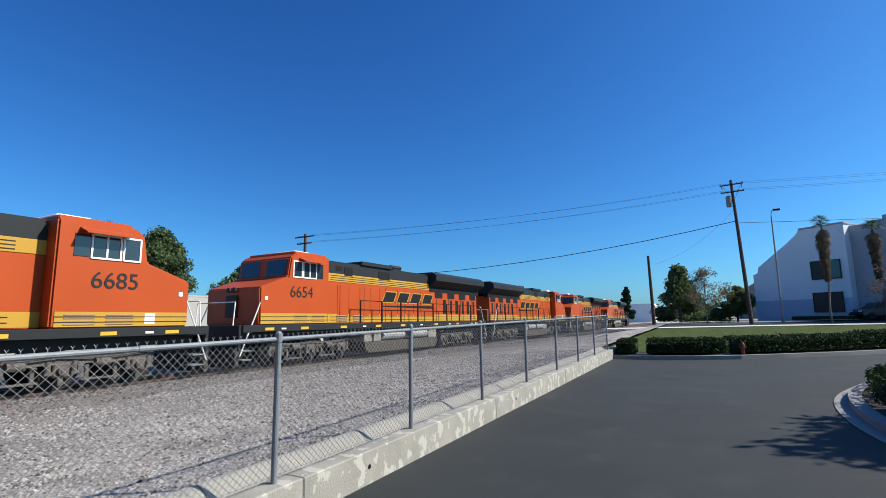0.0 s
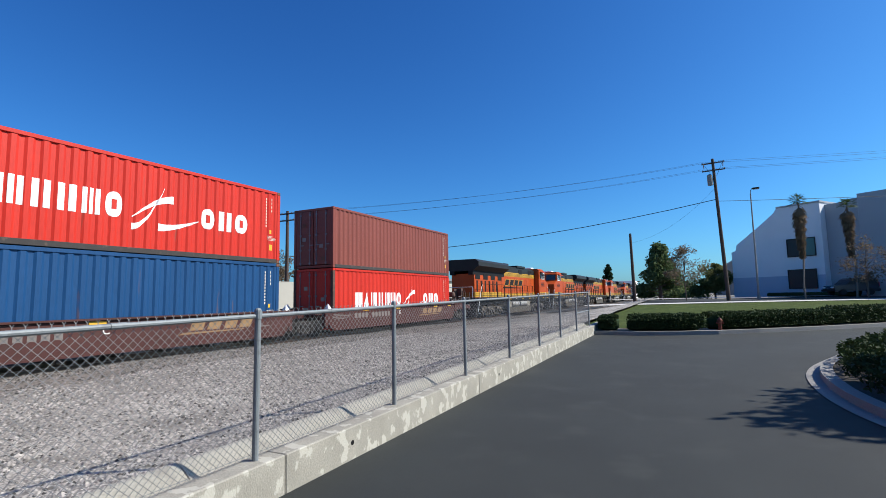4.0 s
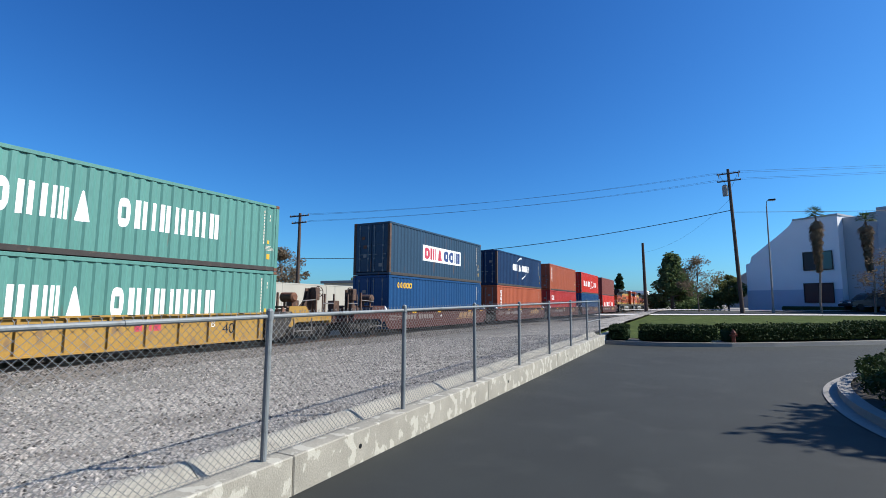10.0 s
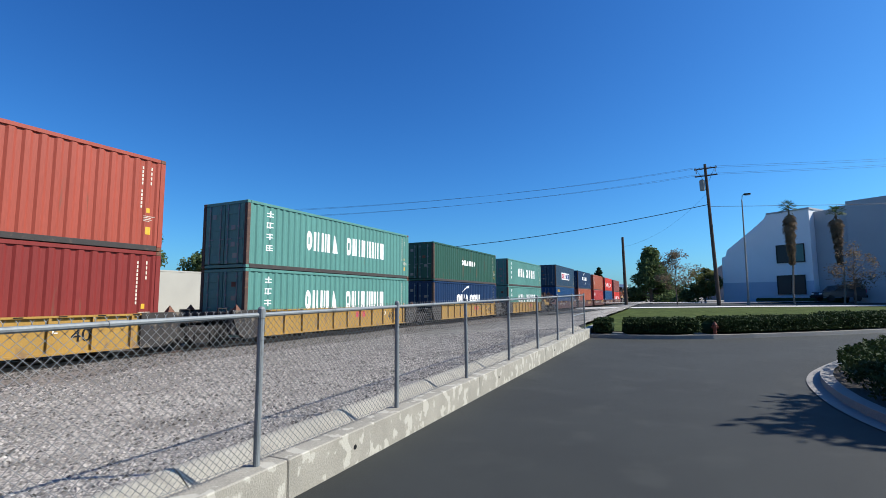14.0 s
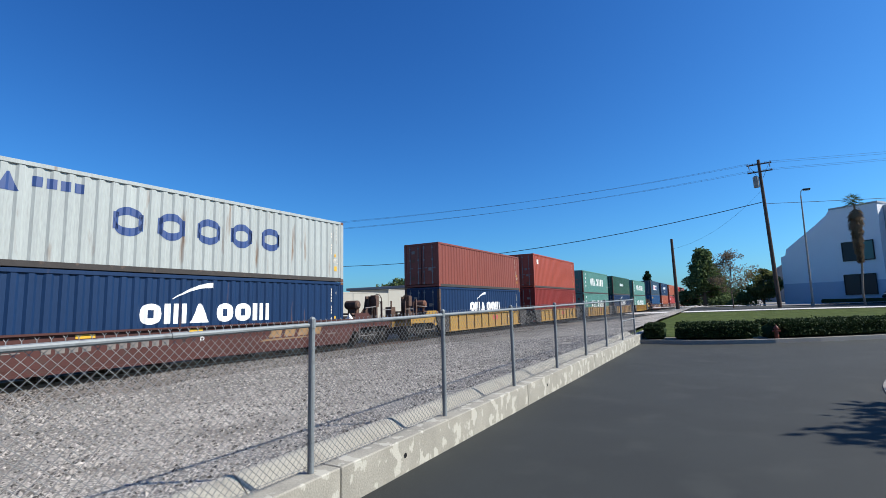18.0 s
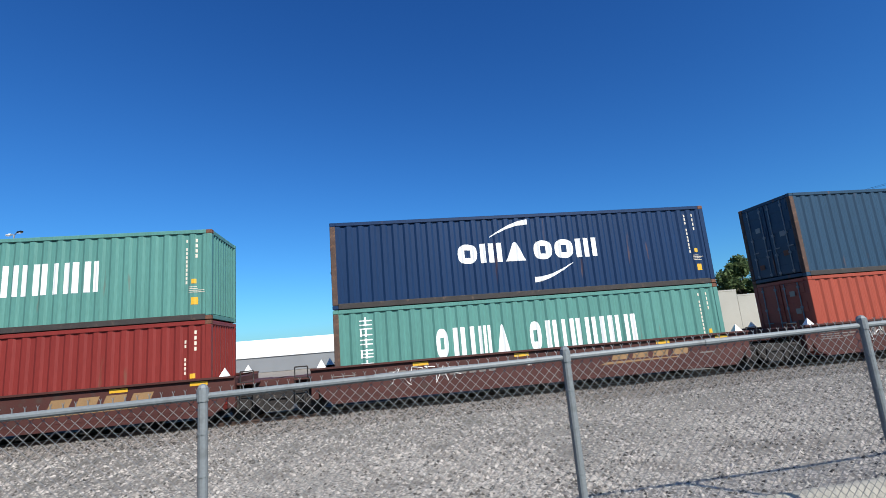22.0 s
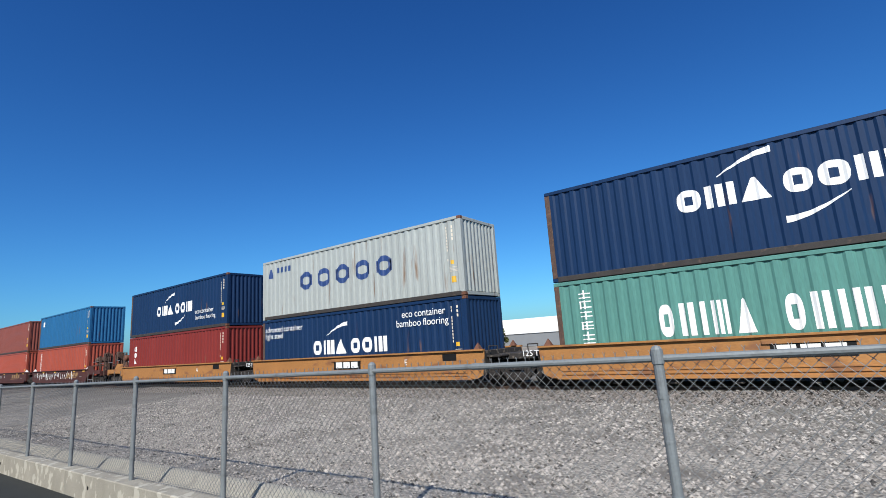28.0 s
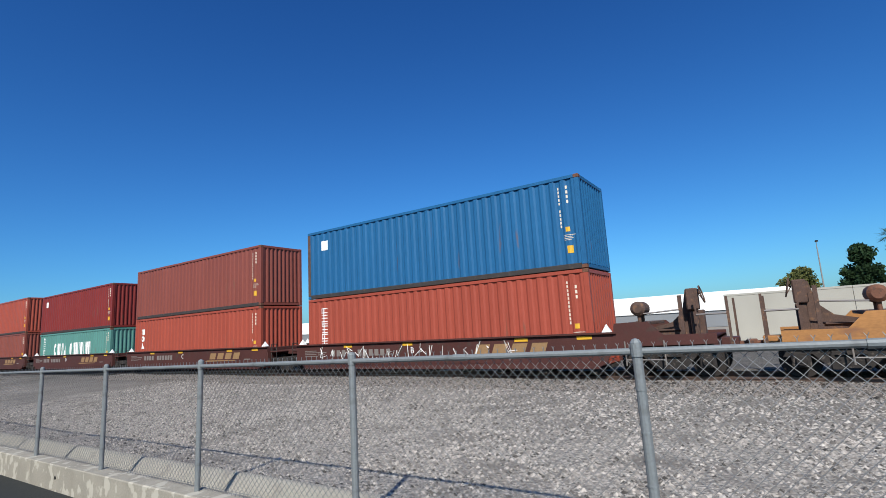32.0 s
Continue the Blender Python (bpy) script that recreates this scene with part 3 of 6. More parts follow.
        swoosh(bm, 6.3, 7.6, h * 0.38, h * 0.62, 0.26, 1)
        swoosh(bm, 6.3, 7.3, h * 0.28, h * 0.74, 0.20, -1)
        swoosh(bm, 7.1, 8.5, h * 0.30, h * 0.42, 0.24, -1)
        mark_row(bm, 8.6, h * 0.35, (0.6, 0.62, 0.62), 0.70, 0.09, "o#o")
        put("painted_mark", bm, M_WHITE, "white painted shapes and a winged shape")
    elif kind == "column":       # a column of six signs by the corner
        for k in range(6):
            small_sign(bm, 0.74, 2.26 - k * 0.265, k + 1)
        put("painted_mark", bm, M_WHITE)
    elif kind == "mono":         # three bold signs
        mark_row(bm, 0.73, 1.85, (0.36, 0.32, 0.12), 0.54, 0.04, "o^#")
        put("painted_mark", bm, M_WHITE)
    elif kind == "gold":
        mark_row(bm, 0.82, 2.22, (0.28, 0.28, 0.28, 0.28, 0.28), 0.32, 0.035, "oooo")
        put("painted_mark", bm, M_STICKER, "yellow painted shapes")
    elif kind == "capital":
        mark_row(bm, 4.7, h * 0.50, (0.4, 0.34, 0.34, 0.14, 0.34, 0.38, 0.3), 0.38, 0.08)
        put("painted_mark", bm, M_WHITE)
    elif kind == "plate":        # a white upright plate with three signs
        block(bm, 0.62, 1.13, 0.48, 2.64)
        put("painted_panel", bm, M_WHITE)
        bm = bmesh.new()
        for k in range(3):
            sign(bm, 0.70, 1.05, 2.0 - k * 0.72, 2.44 - k * 0.72, "o^o"[k], 0.008)
        put("painted_mark", bm, M_LDARK)
    elif kind == "tall":         # three tall signs one above the other
        for k in range(3):
            sign(bm, 0.72, 1.06, 1.98 - k * 0.40, 2.30 - k * 0.40, "#o^"[k])
        put("painted_mark", bm, M_WHITE)
    elif kind == "sticker":
        block(bm, 0.85, 1.25, h * 0.70, h * 0.84)
        put("painted_mark", bm, M_WHITE)
    else:
        bm.free()
    # small print by the forward corner: columns of bars, a yellow label
    bm = bmesh.new()
    rnd = random.Random(hash_of(kind) + int(h * 100))
    for k in range(11):
        if rnd.random() < 0.9:
            block(bm, CL - 0.71, CL - 0.665, h * 0.86 - k * 0.12, h * 0.86 - k * 0.12 + 0.085)
    for k in range(4):
        if rnd.random() < 0.8:
            block(bm, CL - 0.45, CL - 0.395, h * 0.86 - k * 0.15, h * 0.86 - k * 0.15 + 0.10)
    for k in range(4):
        w = 0.2 + 0.25 * rnd.random()
        block(bm, CL - 0.62, CL - 0.62 + w, h * 0.36 - k * 0.05, h * 0.36 - k * 0.05 + 0.018)
    put("small_print", bm, M_CREAM)
    bm = bmesh.new()
    block(bm, CL - 0.55, CL - 0.37, h * 0.17, h * 0.25)
    block(bm, CL - 0.55, CL - 0.42, h * 0.40, h * 0.45)
    for k in range(4):
        block(bm, 0.2 + 0.12 * k, 0.26 + 0.12 * k, h - 0.09, h - 0.05, 0.012)
    put("warning_label", bm, M_STICKER, "yellow label")


def hash_of(s):
    return sum((k + 1) * ord(c) for k, c in enumerate(s))


WORN = (C_TEAL, C_GREEN, C_NAVYOLD, C_SKYBLUE, C_BLUE, C_NAVY, C_RED)
PLATE = as_mesh("door_label", boxes((-0.11, 0.11, -0.006, 0.0, -0.09, 0.09)))


def container(label, paint_, high, kind):
    h = HIGH if high else STD
    d = MESHES[h]
    ob = thing("shipping_container", label, "container", "containers on the train")
    X, Y = CW / 2, CL / 2
    shared("side_panel", d["side"], paint_, ob, at=Matrix.Translation((X - 0.02, 0, 0)))
    shared("side_panel", d["side"], paint_, ob, at=Matrix.Translation((-X + 0.02, 0, 0)) @ Matrix.Rotation(math.pi, 4, "Z"))
    shared("end_panel", d["end"], paint_, ob, at=Matrix.Translation((0, Y - 0.02, 0)))
    for sx in (-1, 1):
        shared("door", d["door"], paint_, ob, at=Matrix.Translation((sx * 0.54, -Y + 0.05, 0)))
        for off in (0.2, 0.78):
            shared("lock_bar", d["bar"], M_GALV, ob, at=Matrix.Translation((sx * off, -Y - 0.005, 0)))
        shared("side_rail", d["rail"], paint_, ob, at=Matrix.Translation((sx * (X - 0.05), 0, h - 0.056)))
        # bottom rails are much darker than the side panels
        shared("bottom_rail", d["sill"], M_DARKRAIL, ob, at=Matrix.Translation((sx * (X - 0.045), 0, 0.085)))
        for sy in (-1, 1):
            shared("corner_post", d["post"], M_RUSTDARK if (sy < 0 and paint_ in WORN) else paint_, ob, at=Matrix.Translation((sx * (X - 0.081), sy * (Y - 0.081), 0)))
            for z in (0.059, h - 0.059):
                shared("corner_casting", d["casting"], M_RUST if (sx + sy) else paint_, ob, at=Matrix.Translation((sx * (X - 0.085), sy * (Y - 0.085), z)))
    for sy in (-1, 1):
        for z in (0.08, h - 0.065):
            shared("end_rail", d["header"], paint_, ob, at=Matrix.Translation((0, sy * (Y - 0.07), z)))
    rnd = random.Random(hash_of(label) + hash_of(kind))
    for k in range(4):
        shared("door_label", PLATE, rnd.choice((M_CERAMIC, M_CERAMIC, M_RUST)), ob, at=Matrix.Translation((rnd.choice((-0.55, -0.42, 0.5, 0.62)), -Y - 0.006, 0.5 + 0.5 * k + rnd.uniform(-0.1, 0.1))))
    shared("roof_panel", d["roof"], paint_, ob, at=Matrix.Translation((0, 0, h - 0.03)))
    shared("floor", d["floor"], M_UNDER, ob)
    livery(kind, ob, h, X - 0.018)
    return ob


# ---- wheels and trucks ----
def wheel_bmesh(r, half=0.72, n=24):
    bm = bmesh.new()
    for s in (-1, 1):
        tube(bm, (s * (half - 0.07), 0, 0), (s * (half + 0.07), 0, 0), r, n=n)
        tube(bm, (s * (half - 0.10), 0, 0), (s * (half - 0.07), 0, 0), r + 0.025, n=n)
        tube(bm, (s * (half + 0.06), 0, 0), (s * (half + 0.12), 0, 0), 0.13, n=10)
        for k in range(3):
            a = k * 2.1
            box(bm, s * (half + 0.06) - 0.012, s * (half + 0.06) + 0.014, r * 0.55 * math.cos(a) - 0.05, r * 0.55 * math.cos(a) + 0.05, r * 0.55 * math.sin(a) - 0.05, r * 0.55 * math.sin(a) + 0.05)
    tube(bm, (-half, 0, 0), (half, 0, 0), 0.085, n=8)
    return bm


WHEELSET = as_mesh("wheelset", wheel_bmesh(0.42))
BIGWHEELSET = as_mesh("wheelset", wheel_bmesh(0.53))
SPINNING = []


def side_frame_mesh(axles, wb):
    """A truck side: arched beam, journal boxes on the axles, springs and brake gear between them."""
    bm = bmesh.new()
    half = wb * (axles - 1) / 2
    r = 0.42 if axles == 2 else 0.53
    top = r + 0.34
    beam = [(-half - 0.34, r + 0.10), (-half - 0.26, top - 0.02), (-half + 0.3, top), (half - 0.3, top), (half + 0.26, top - 0.02), (half + 0.34, r + 0.10), (half + 0.18, r + 0.08), (half - 0.22, r + 0.16)]
    if axles == 2:
        beam += [(half - 0.55, 0.22), (-half + 0.55, 0.22)]
    prism(bm, beam + [(-half + 0.22, r + 0.16), (-half - 0.18, r + 0.08)], -0.07, 0.07)
    for k in range(axles):
        y = -half + k * wb
        box(bm, -0.08, 0.10, y - 0.19, y + 0.19, r - 0.17, r + 0.20, 0.03)
        tube(bm, (0.09, y, r), (0.19, y, r), 0.13, 0.10, n=12)
        tube(bm, (0.18, y, r), (0.21, y, r), 0.05, n=8)
        if axles == 3:
            for s in (-0.3, 0.3):
                tube(bm, (0.06, y + s, r - 0.04), (0.06, y + s, r + 0.26), 0.07, n=10)
                box(bm, -0.02, 0.14, y + s - 0.09, y + s + 0.09, r - 0.10, r - 0.03, 0.01)
            box(bm, -0.06, 0.08, y - 0.06, y + 0.06, 0.16, r - 0.15, 0.01)
    for k in range(axles - 1):
        y = -half + (k + 0.5) * wb
        if axles == 2:
            for s in (-0.17, 0, 0.17):
                for j in range(5):
                    tube(bm, (0.0, y + s, 0.24 + 0.06 * j), (0.0, y + s, 0.28 + 0.06 * j), 0.085 if j % 2 else 0.07, n=8)
            box(bm, 0.07, 0.13, y - 0.32, y + 0.32, 0.54, 0.64, 0.01)
            box(bm, 0.06, 0.12, y - 0.34, y - 0.27, 0.22, 0.60, 0.01)
            box(bm, 0.06, 0.12, y + 0.27, y + 0.34, 0.22, 0.60, 0.01)
        else:
            tube(bm, (0.13, y - 0.22, r + 0.18), (0.13, y + 0.16, r + 0.18), 0.12, n=12)
            tube(bm, (0.13, y + 0.16, r + 0.18), (0.13, y + 0.42, r + 0.10), 0.03, n=6)
            box(bm, 0.0, 0.08, y - 0.5, y + 0.5, 0.24, 0.30, 0.01)
            for s in (-0.36, 0.36):
                box(bm, 0.0, 0.07, y + s - 0.05, y + s + 0.05, 0.18, r + 0.12, 0.015)
    if axles == 3:
        chain(bm, [(0.16, -half - 0.3, top + 0.05), (0.18, -half * 0.5, top - 0.03), (0.17, 0, top + 0.04), (0.18, half * 0.5, top - 0.03), (0.16, half + 0.3, top + 0.05)], 0.022, 5)
    return as_mesh("side_frame", bm)


FRAME2 = side_frame_mesh(2, 1.78)
FRAME3 = side_frame_mesh(3, 1.95)
BOLSTER = as_mesh("bolster", boxes((-0.95, 0.95, -0.2, 0.2, 0.36, 0.78), (-0.3, 0.3, -0.3, 0.3, 0.78, 0.95), bevel=0.03))


def truck(parent, y, axles=2, steel=M_TRUCK):
    """A bogie with its wheelsets, under a car."""
    wb, me, ws, r = (1.78, FRAME2, WHEELSET, 0.42) if axles == 2 else (1.95, FRAME3, BIGWHEELSET, 0.53)
    t = shared("truck", BOLSTER, M_TRUCK, parent, at=Matrix.Translation((0, y, 0)))
    for s in (-1, 1):
        shared("side_frame", me, steel, t, at=Matrix.Translation((s * 1.02, 0, 0)) @ Matrix.Rotation(0 if s > 0 else math.pi, 4, "Z"))
    for k in range(axles):
        w = shared("wheelset", ws, M_WHEEL, t, at=Matrix.Translation((0, (k - (axles - 1) / 2) * wb, r)))
        SPINNING.append((w, Vector((0, (k - (axles - 1) / 2) * wb, r)), r))
    return t


# ---- well cars ----
UNIT, GAPS = 15.509, (19.98, 20.18, 19.72, 19.73, 19.8, 19.8)        # unit to unit inside a car, and across two cars


def well_meshes(style):
    d = {}
    bm = bmesh.new()
    L = 6.75
    # outer sill: an upright plate with flanges, its ends cut up towards the platform
    cut = 0.10 if style == "plain" else 0.35
    prism(bm, [(-L, 1.05), (-L, 1.24), (L, 1.24), (L, 1.05), (L - cut, 0.42), (L - cut - 0.25, 0.30), (-L + cut + 0.25, 0.30), (-L + cut, 0.42)], 1.30, 1.335)
    box(bm, 1.26, 1.42, -L, L, 1.22, 1.27)
    box(bm, 1.24, 1.40, -L + 0.55, L - 0.55, 0.27, 0.33)
    if style == "ribbed":
        for k in range(13):
            y = -L + 0.5 + k * (2 * L - 1.0) / 12
            box(bm, 1.33, 1.41, y - 0.035, y + 0.035, 0.33, 1.22)
    elif style == "brown":
        box(bm, 1.33, 1.345, -5.9, 5.9, 0.44, 0.46)
    else:
        box(bm, 1.33, 1.37, -L + 0.7, L - 0.7, 0.40, 0.44)
        box(bm, 1.33, 1.36, -L + 0.7, L - 0.7, 0.50, 0.53)
        box(bm, 1.33, 1.38, -0.9, 0.9, 1.05, 1.16)
    d["sill"] = [as_mesh("side_sill", q) for q in pieces(bm)]
    bm = bmesh.new()
    prism(bm, [(5.45, 0.262), (6.2, 0.262), (6.45, 0.42), (6.79, 1.05), (6.79, 1.285), (5.45, 1.285)], 1.235, 1.428)
    bmesh.ops.recalc_face_normals(bm, faces=bm.faces[:])
    d["cheek"] = as_mesh("cheek_plate", bm)
    d["floor"] = as_mesh("cross_bearer", boxes((-1.28, 1.28, -0.1, 0.1, 0.13, 0.24), bevel=0.01))
    bm = boxes((-1.33, 1.33, 6.55, 6.75, 0.42, 1.22), (-0.55, 0.55, 6.7, 7.85, 0.86, 1.06), (-1.2, 1.2, 6.75, 7.25, 0.98, 1.05), bevel=0.02)
    d["end"] = as_mesh("end_platform", bm)
    bm = tubes(((1.18, 7.2, 0.35), (1.18, 7.2, 1.35), 0.018), ((1.18, 6.85, 0.35), (1.18, 6.85, 1.35), 0.018), ((1.18, 6.85, 1.35), (1.18, 7.2, 1.35), 0.018),
               ((1.18, 6.85, 1.05), (1.18, 7.2, 1.05), 0.018), ((1.18, 6.85, 0.7), (1.18, 7.2, 0.7), 0.018), ((1.18, 6.85, 0.4), (1.18, 7.2, 0.4), 0.018), n=6)
    d["ladder"] = as_mesh("ladder", bm)
    bm = bmesh.new()
    v = [bm.verts.new(c) for c in ((1.12, 6.34, 1.27), (1.34, 6.34, 1.27), (1.34, 6.58, 1.27), (1.12, 6.58, 1.27))]
    tip = bm.verts.new((1.23, 6.46, 1.50))
    for k in range(4):
        bm.faces.new((v[k], v[(k + 1) % 4], tip))
    bm.faces.new(v[::-1])
    d["guide"] = as_mesh("corner_guide", bm)
    return d


def platform_meshes():
    """The wide end of a car: deck, brake wheel on its stand, air tank, posts."""
    d = {}
    bm = bmesh.new()
    for s in (0.62, 0.44):
        prism(bm, [(7.55, 1.06), (8.75, 1.06), (8.75, 2.28), (8.5, 2.28), (8.38, 1.72), (8.1, 1.45), (7.55, 1.32)], s - 0.02, s + 0.02)
    d["ramp"] = [as_mesh("brace_plate", q) for q in pieces(bm)]
    d["ramps"] = as_mesh("tread_plate", boxes((-0.7, 0.7, 7.7, 8.3, 1.22, 1.27), (-1.1, 1.1, 6.8, 7.6, 1.42, 1.5), bevel=0.01))
    bm = bmesh.new()
    for x, y, z, r in ((1.15, 8.42, 2.15, 0.045), (1.2, 8.78, 2.05, 0.02), (1.22, 9.50, 2.04, 0.03), (-1.15, 8.42, 2.1, 0.04), (-1.22, 9.50, 2.04, 0.03)):
        box(bm, x - r, x + r, y - r, y + r, 0.7, z)
    d["upright"] = [as_mesh("upright_post", q) for q in pieces(bm)]
    d["deck"] = as_mesh("end_deck", boxes((-1.35, 1.35, 6.75, 9.2, 0.98, 1.06), (-0.35, 0.35, 6.7, 9.6, 0.70, 0.98), (-1.35, 1.35, 9.1, 9.2, 0.75, 1.06), bevel=0.015))
    bm = bmesh.new()
    ring = [(0.85 + 0.22 * math.sin(2 * math.pi * k / 20), 8.93 - 0.05 * math.cos(2 * math.pi * k / 20), 2.15 + 0.22 * math.cos(2 * math.pi * k / 20)) for k in range(21)]
    for p, q in zip(ring, ring[1:]):
        tube(bm, p, q, 0.018, n=6)
    for k in range(0, 20, 4):
        tube(bm, (0.85, 8.86, 2.15), ring[k], 0.012, n=5)
    d["wheel"] = as_mesh("brake_wheel", bm)
    d["stand"] = as_mesh("brake_stand", boxes((0.66, 1.0, 8.55, 8.84, 1.75, 2.32), (0.74, 0.92, 8.6, 8.78, 1.06, 1.75), bevel=0.03))
    bm = tubes(((0.35, 7.3, 1.87), (0.98, 7.3, 1.87), 0.20), ((0.98, 7.3, 1.87), (1.05, 7.3, 1.87), 0.20, 0.12), ((0.35, 7.3, 1.87), (0.28, 7.3, 1.87), 0.20, 0.12), ((0.45, 7.3, 1.5), (0.45, 7.3, 1.7), 0.05), ((0.88, 7.3, 1.5), (0.88, 7.3, 1.7), 0.05), n=18)
    d["tank"] = as_mesh("air_tank", bm)
    rows = []
    for y in (6.95, 7.95):
        rows.append(((1.38, y, 0.35), (1.38, y, 1.0), 0.02))
    rows.append(((1.22, 8.78, 1.62), (1.22, 9.50, 1.62), 0.025))
    rows.append(((1.25, 7.5, 1.72), (1.15, 8.42, 1.78), 0.022))
    rows.append(((1.38, 6.95, 0.5), (1.38, 7.95, 0.5), 0.02))
    d["posts"] = [as_mesh("grab_iron", tubes(r, n=6)) for r in rows]
    bm = bmesh.new()
    for s in (-1, 1):
        prism(bm, [(6.7, 1.5), (6.6, 0.75), (6.85, 0.66), (7.15, 0.86), (9.2, 0.88), (9.2, 1.14), (7.95, 1.14), (7.6, 1.5)], s * 1.32, s * 1.36)
    d["plate"] = [as_mesh("side_plate", q) for q in pieces(bm)]
    d["arm"] = as_mesh("tie_down_arm", boxes((-0.9, 0.3, 8.0, 8.3, 1.06, 1.35), (-0.6, -0.2, 8.4, 8.8, 1.06, 1.75), bevel=0.02))
    d["coupler"] = as_mesh("coupler", boxes((-0.15, 0.15, 9.3, 9.95, 0.62, 0.86), (-0.22, 0.1, 9.75, 10.0, 0.58, 0.9), bevel=0.03))
    return d


WELLS = {k: well_meshes(k) for k in ("ribbed", "brown", "plain")}
PLAT = platform_meshes()


def well_car(style, first, last, letter, tag):
    """One unit of an articulated car; first: its forward end carries the coupler platform, last: its rear end does."""
    mat, label = {"brown": (M_BROWN, "faded brown steel well car unit with dark trucks"), "ribbed": (M_YELLOW, "yellow ribbed steel well car unit with dark trucks"),
                  "plain": (M_AMBER, "weathered amber steel well car unit with dark trucks")}[style]
    ob = thing("well_car", label, "rail car", "well cars of the train")
    d = WELLS[style]
    turn = Matrix.Rotation(math.pi, 4, "Z")
    one = Matrix.Identity(4)
    for m in (one, turn):
        for j, one_ in enumerate(d["sill"]):
            shared("side_sill" if j == 0 else "flange" if j < 3 else "rib", one_, mat, ob, at=m)
    for k in range(9):
        shared("cross_bearer", d["floor"], M_UNDER, ob, at=Matrix.Translation((0, -6.0 + k * 1.5, 0)))
    for m, wide in ((one, first), (turn, last)):
        flip = m
        if wide:
            shared("end_deck", PLAT["deck"], mat, ob, at=flip)
            side = flip if m is one else flip @ Matrix.Diagonal((-1, 1, 1, 1))
            side2 = side
            shared("brake_wheel", PLAT["wheel"], M_RUSTDARK, ob, at=side2)
            shared("brake_stand", PLAT["stand"], M_RUSTDARK, ob, at=side2)
            shared("air_tank", PLAT["tank"], M_RUST if style != "brown" else M_RUSTDARK, ob, at=side2)
            for one_ in PLAT["ramp"]:
                shared("brace_plate", one_, M_RUSTDARK, ob, at=side2)
            shared("tread_plate", PLAT["ramps"], M_RUSTDARK, ob, at=side2)
            for one_ in PLAT["upright"]:
                shared("upright_post", one_, M_RUSTDARK, ob, at=side2)
            for one_ in PLAT["posts"]:
                shared("grab_iron", one_, M_CERAMIC, ob, at=side2)
            for one_ in PLAT["plate"]:
                shared("side_plate", one_, mat, ob, at=flip)
            shared("tie_down_arm", PLAT["arm"], M_RUSTDARK, ob, at=side2)
            shared("coupler", PLAT["coupler"], M_RUST, ob, at=flip)
        else:
            shared("end_platform", d["end"], mat if style == "brown" else M_UNDER, ob, at=flip)
            side = flip if m is one else flip @ Matrix.Diagonal((-1, 1, 1, 1))
            shared("ladder", d["ladder"], M_TRUCK, ob, at=side)
        for s in (1, -1):
            if style == "ribbed":
                shared("cheek_plate", d["cheek"], M_UNDER, ob, "grimy dark steel end plate", flip @ Matrix.Diagonal((s, 1, 1, 1)))
            shared("corner_guide", d["guide"], M_WHITE if style == "brown" else M_RUST, ob, at=flip @ Matrix.Diagonal((s, 1, 1, 1)))
    truck(ob, 7.8 if not first else 8.0)
    if last:
        truck(ob, -8.0)
    # painted marks on the sill
    x = 1.338
    bm = bmesh.new()
    if style == "brown":
        for k in range(4):
            v = [bm.verts.new((x + 0.001, 2.1 + k * 0.66 + a, z)) for a, z in ((0, 0.74), (0.5, 0.74), (0.62, 1.04), (0.12, 1.04))]
            bm.faces.new(v)
        v = [bm.verts.new((x + 0.001, y_, z)) for y_, z in ((1.7, 0.62), (4.3, 0.66), (4.3, 0.69), (1.9, 0.69))]
        bm.faces.new(v)
        for piece in pieces(bm):
            part("painted_mark", piece, M_TAN, ob, "ochre painted blocks")
        bm = bmesh.new()
        for k in range(11):
            if k != 4:
                box(bm, x, x + 0.004, -4.6 + k * 0.29, -4.40 + k * 0.29, 0.76, 1.0)
        for k in range(4):
            box(bm, x, x + 0.004, -6.2, -5.5 + 0.1 * (k % 2), 0.98 - 0.07 * k, 1.005 - 0.07 * k)
        box(bm, x, x + 0.004, -5.4, -4.9, 0.9, 0.94)
        box(bm, x, x + 0.004, -5.4, -5.0, 0.82, 0.85)
        box(bm, x, x + 0.004, 5.0, 5.5, 0.70, 0.74)
        part("small_print", bm, M_CERAMIC, ob)["kind"] = "stuff"
        bm = bmesh.new()
        for y in (-3.9, -0.9, 3.6, 5.6):
            box(bm, x, x + 0.005, y, y + 0.45, 1.09, 1.19)
        for piece in pieces(bm):
            part("reflector", piece, M_STICKER, ob, "yellow reflector")
    elif style == "ribbed":
        bm.free()
        words("40", 0.5, M_BLACK, at_side(x + 0.004, 3.65, 0.58), ob, "lettering", "black number 40")
        bm = bmesh.new()
        for k in range(3):
            box(bm, x, x + 0.004, 0.7 + k * 0.28, 0.92 + k * 0.28, 0.78, 1.05)
        for piece in pieces(bm):
            part("painted_mark", piece, M_SIGNRED, ob)
        bm = bmesh.new()
        for k in range(14):
            y = -6.2 + k * 0.95
            box(bm, x + 0.085, x + 0.089, y, y + 0.2, 1.235, 1.262)
        for piece in pieces(bm):
            part("reflector", piece, M_BLACK, ob)
    else:
        box(bm, x, x + 0.004, -0.75, 0.85, 0.72, 1.08)
        part("painted_panel", bm, M_BLACK, ob)
        bm = bmesh.new()
        for k in range(3):
            box(bm, x + 0.004, x + 0.008, -0.62 + k * 0.46, -0.24 + k * 0.46, 0.78, 1.02)
        for piece in pieces(bm):
            part("painted_mark", piece, M_WHITE, ob)
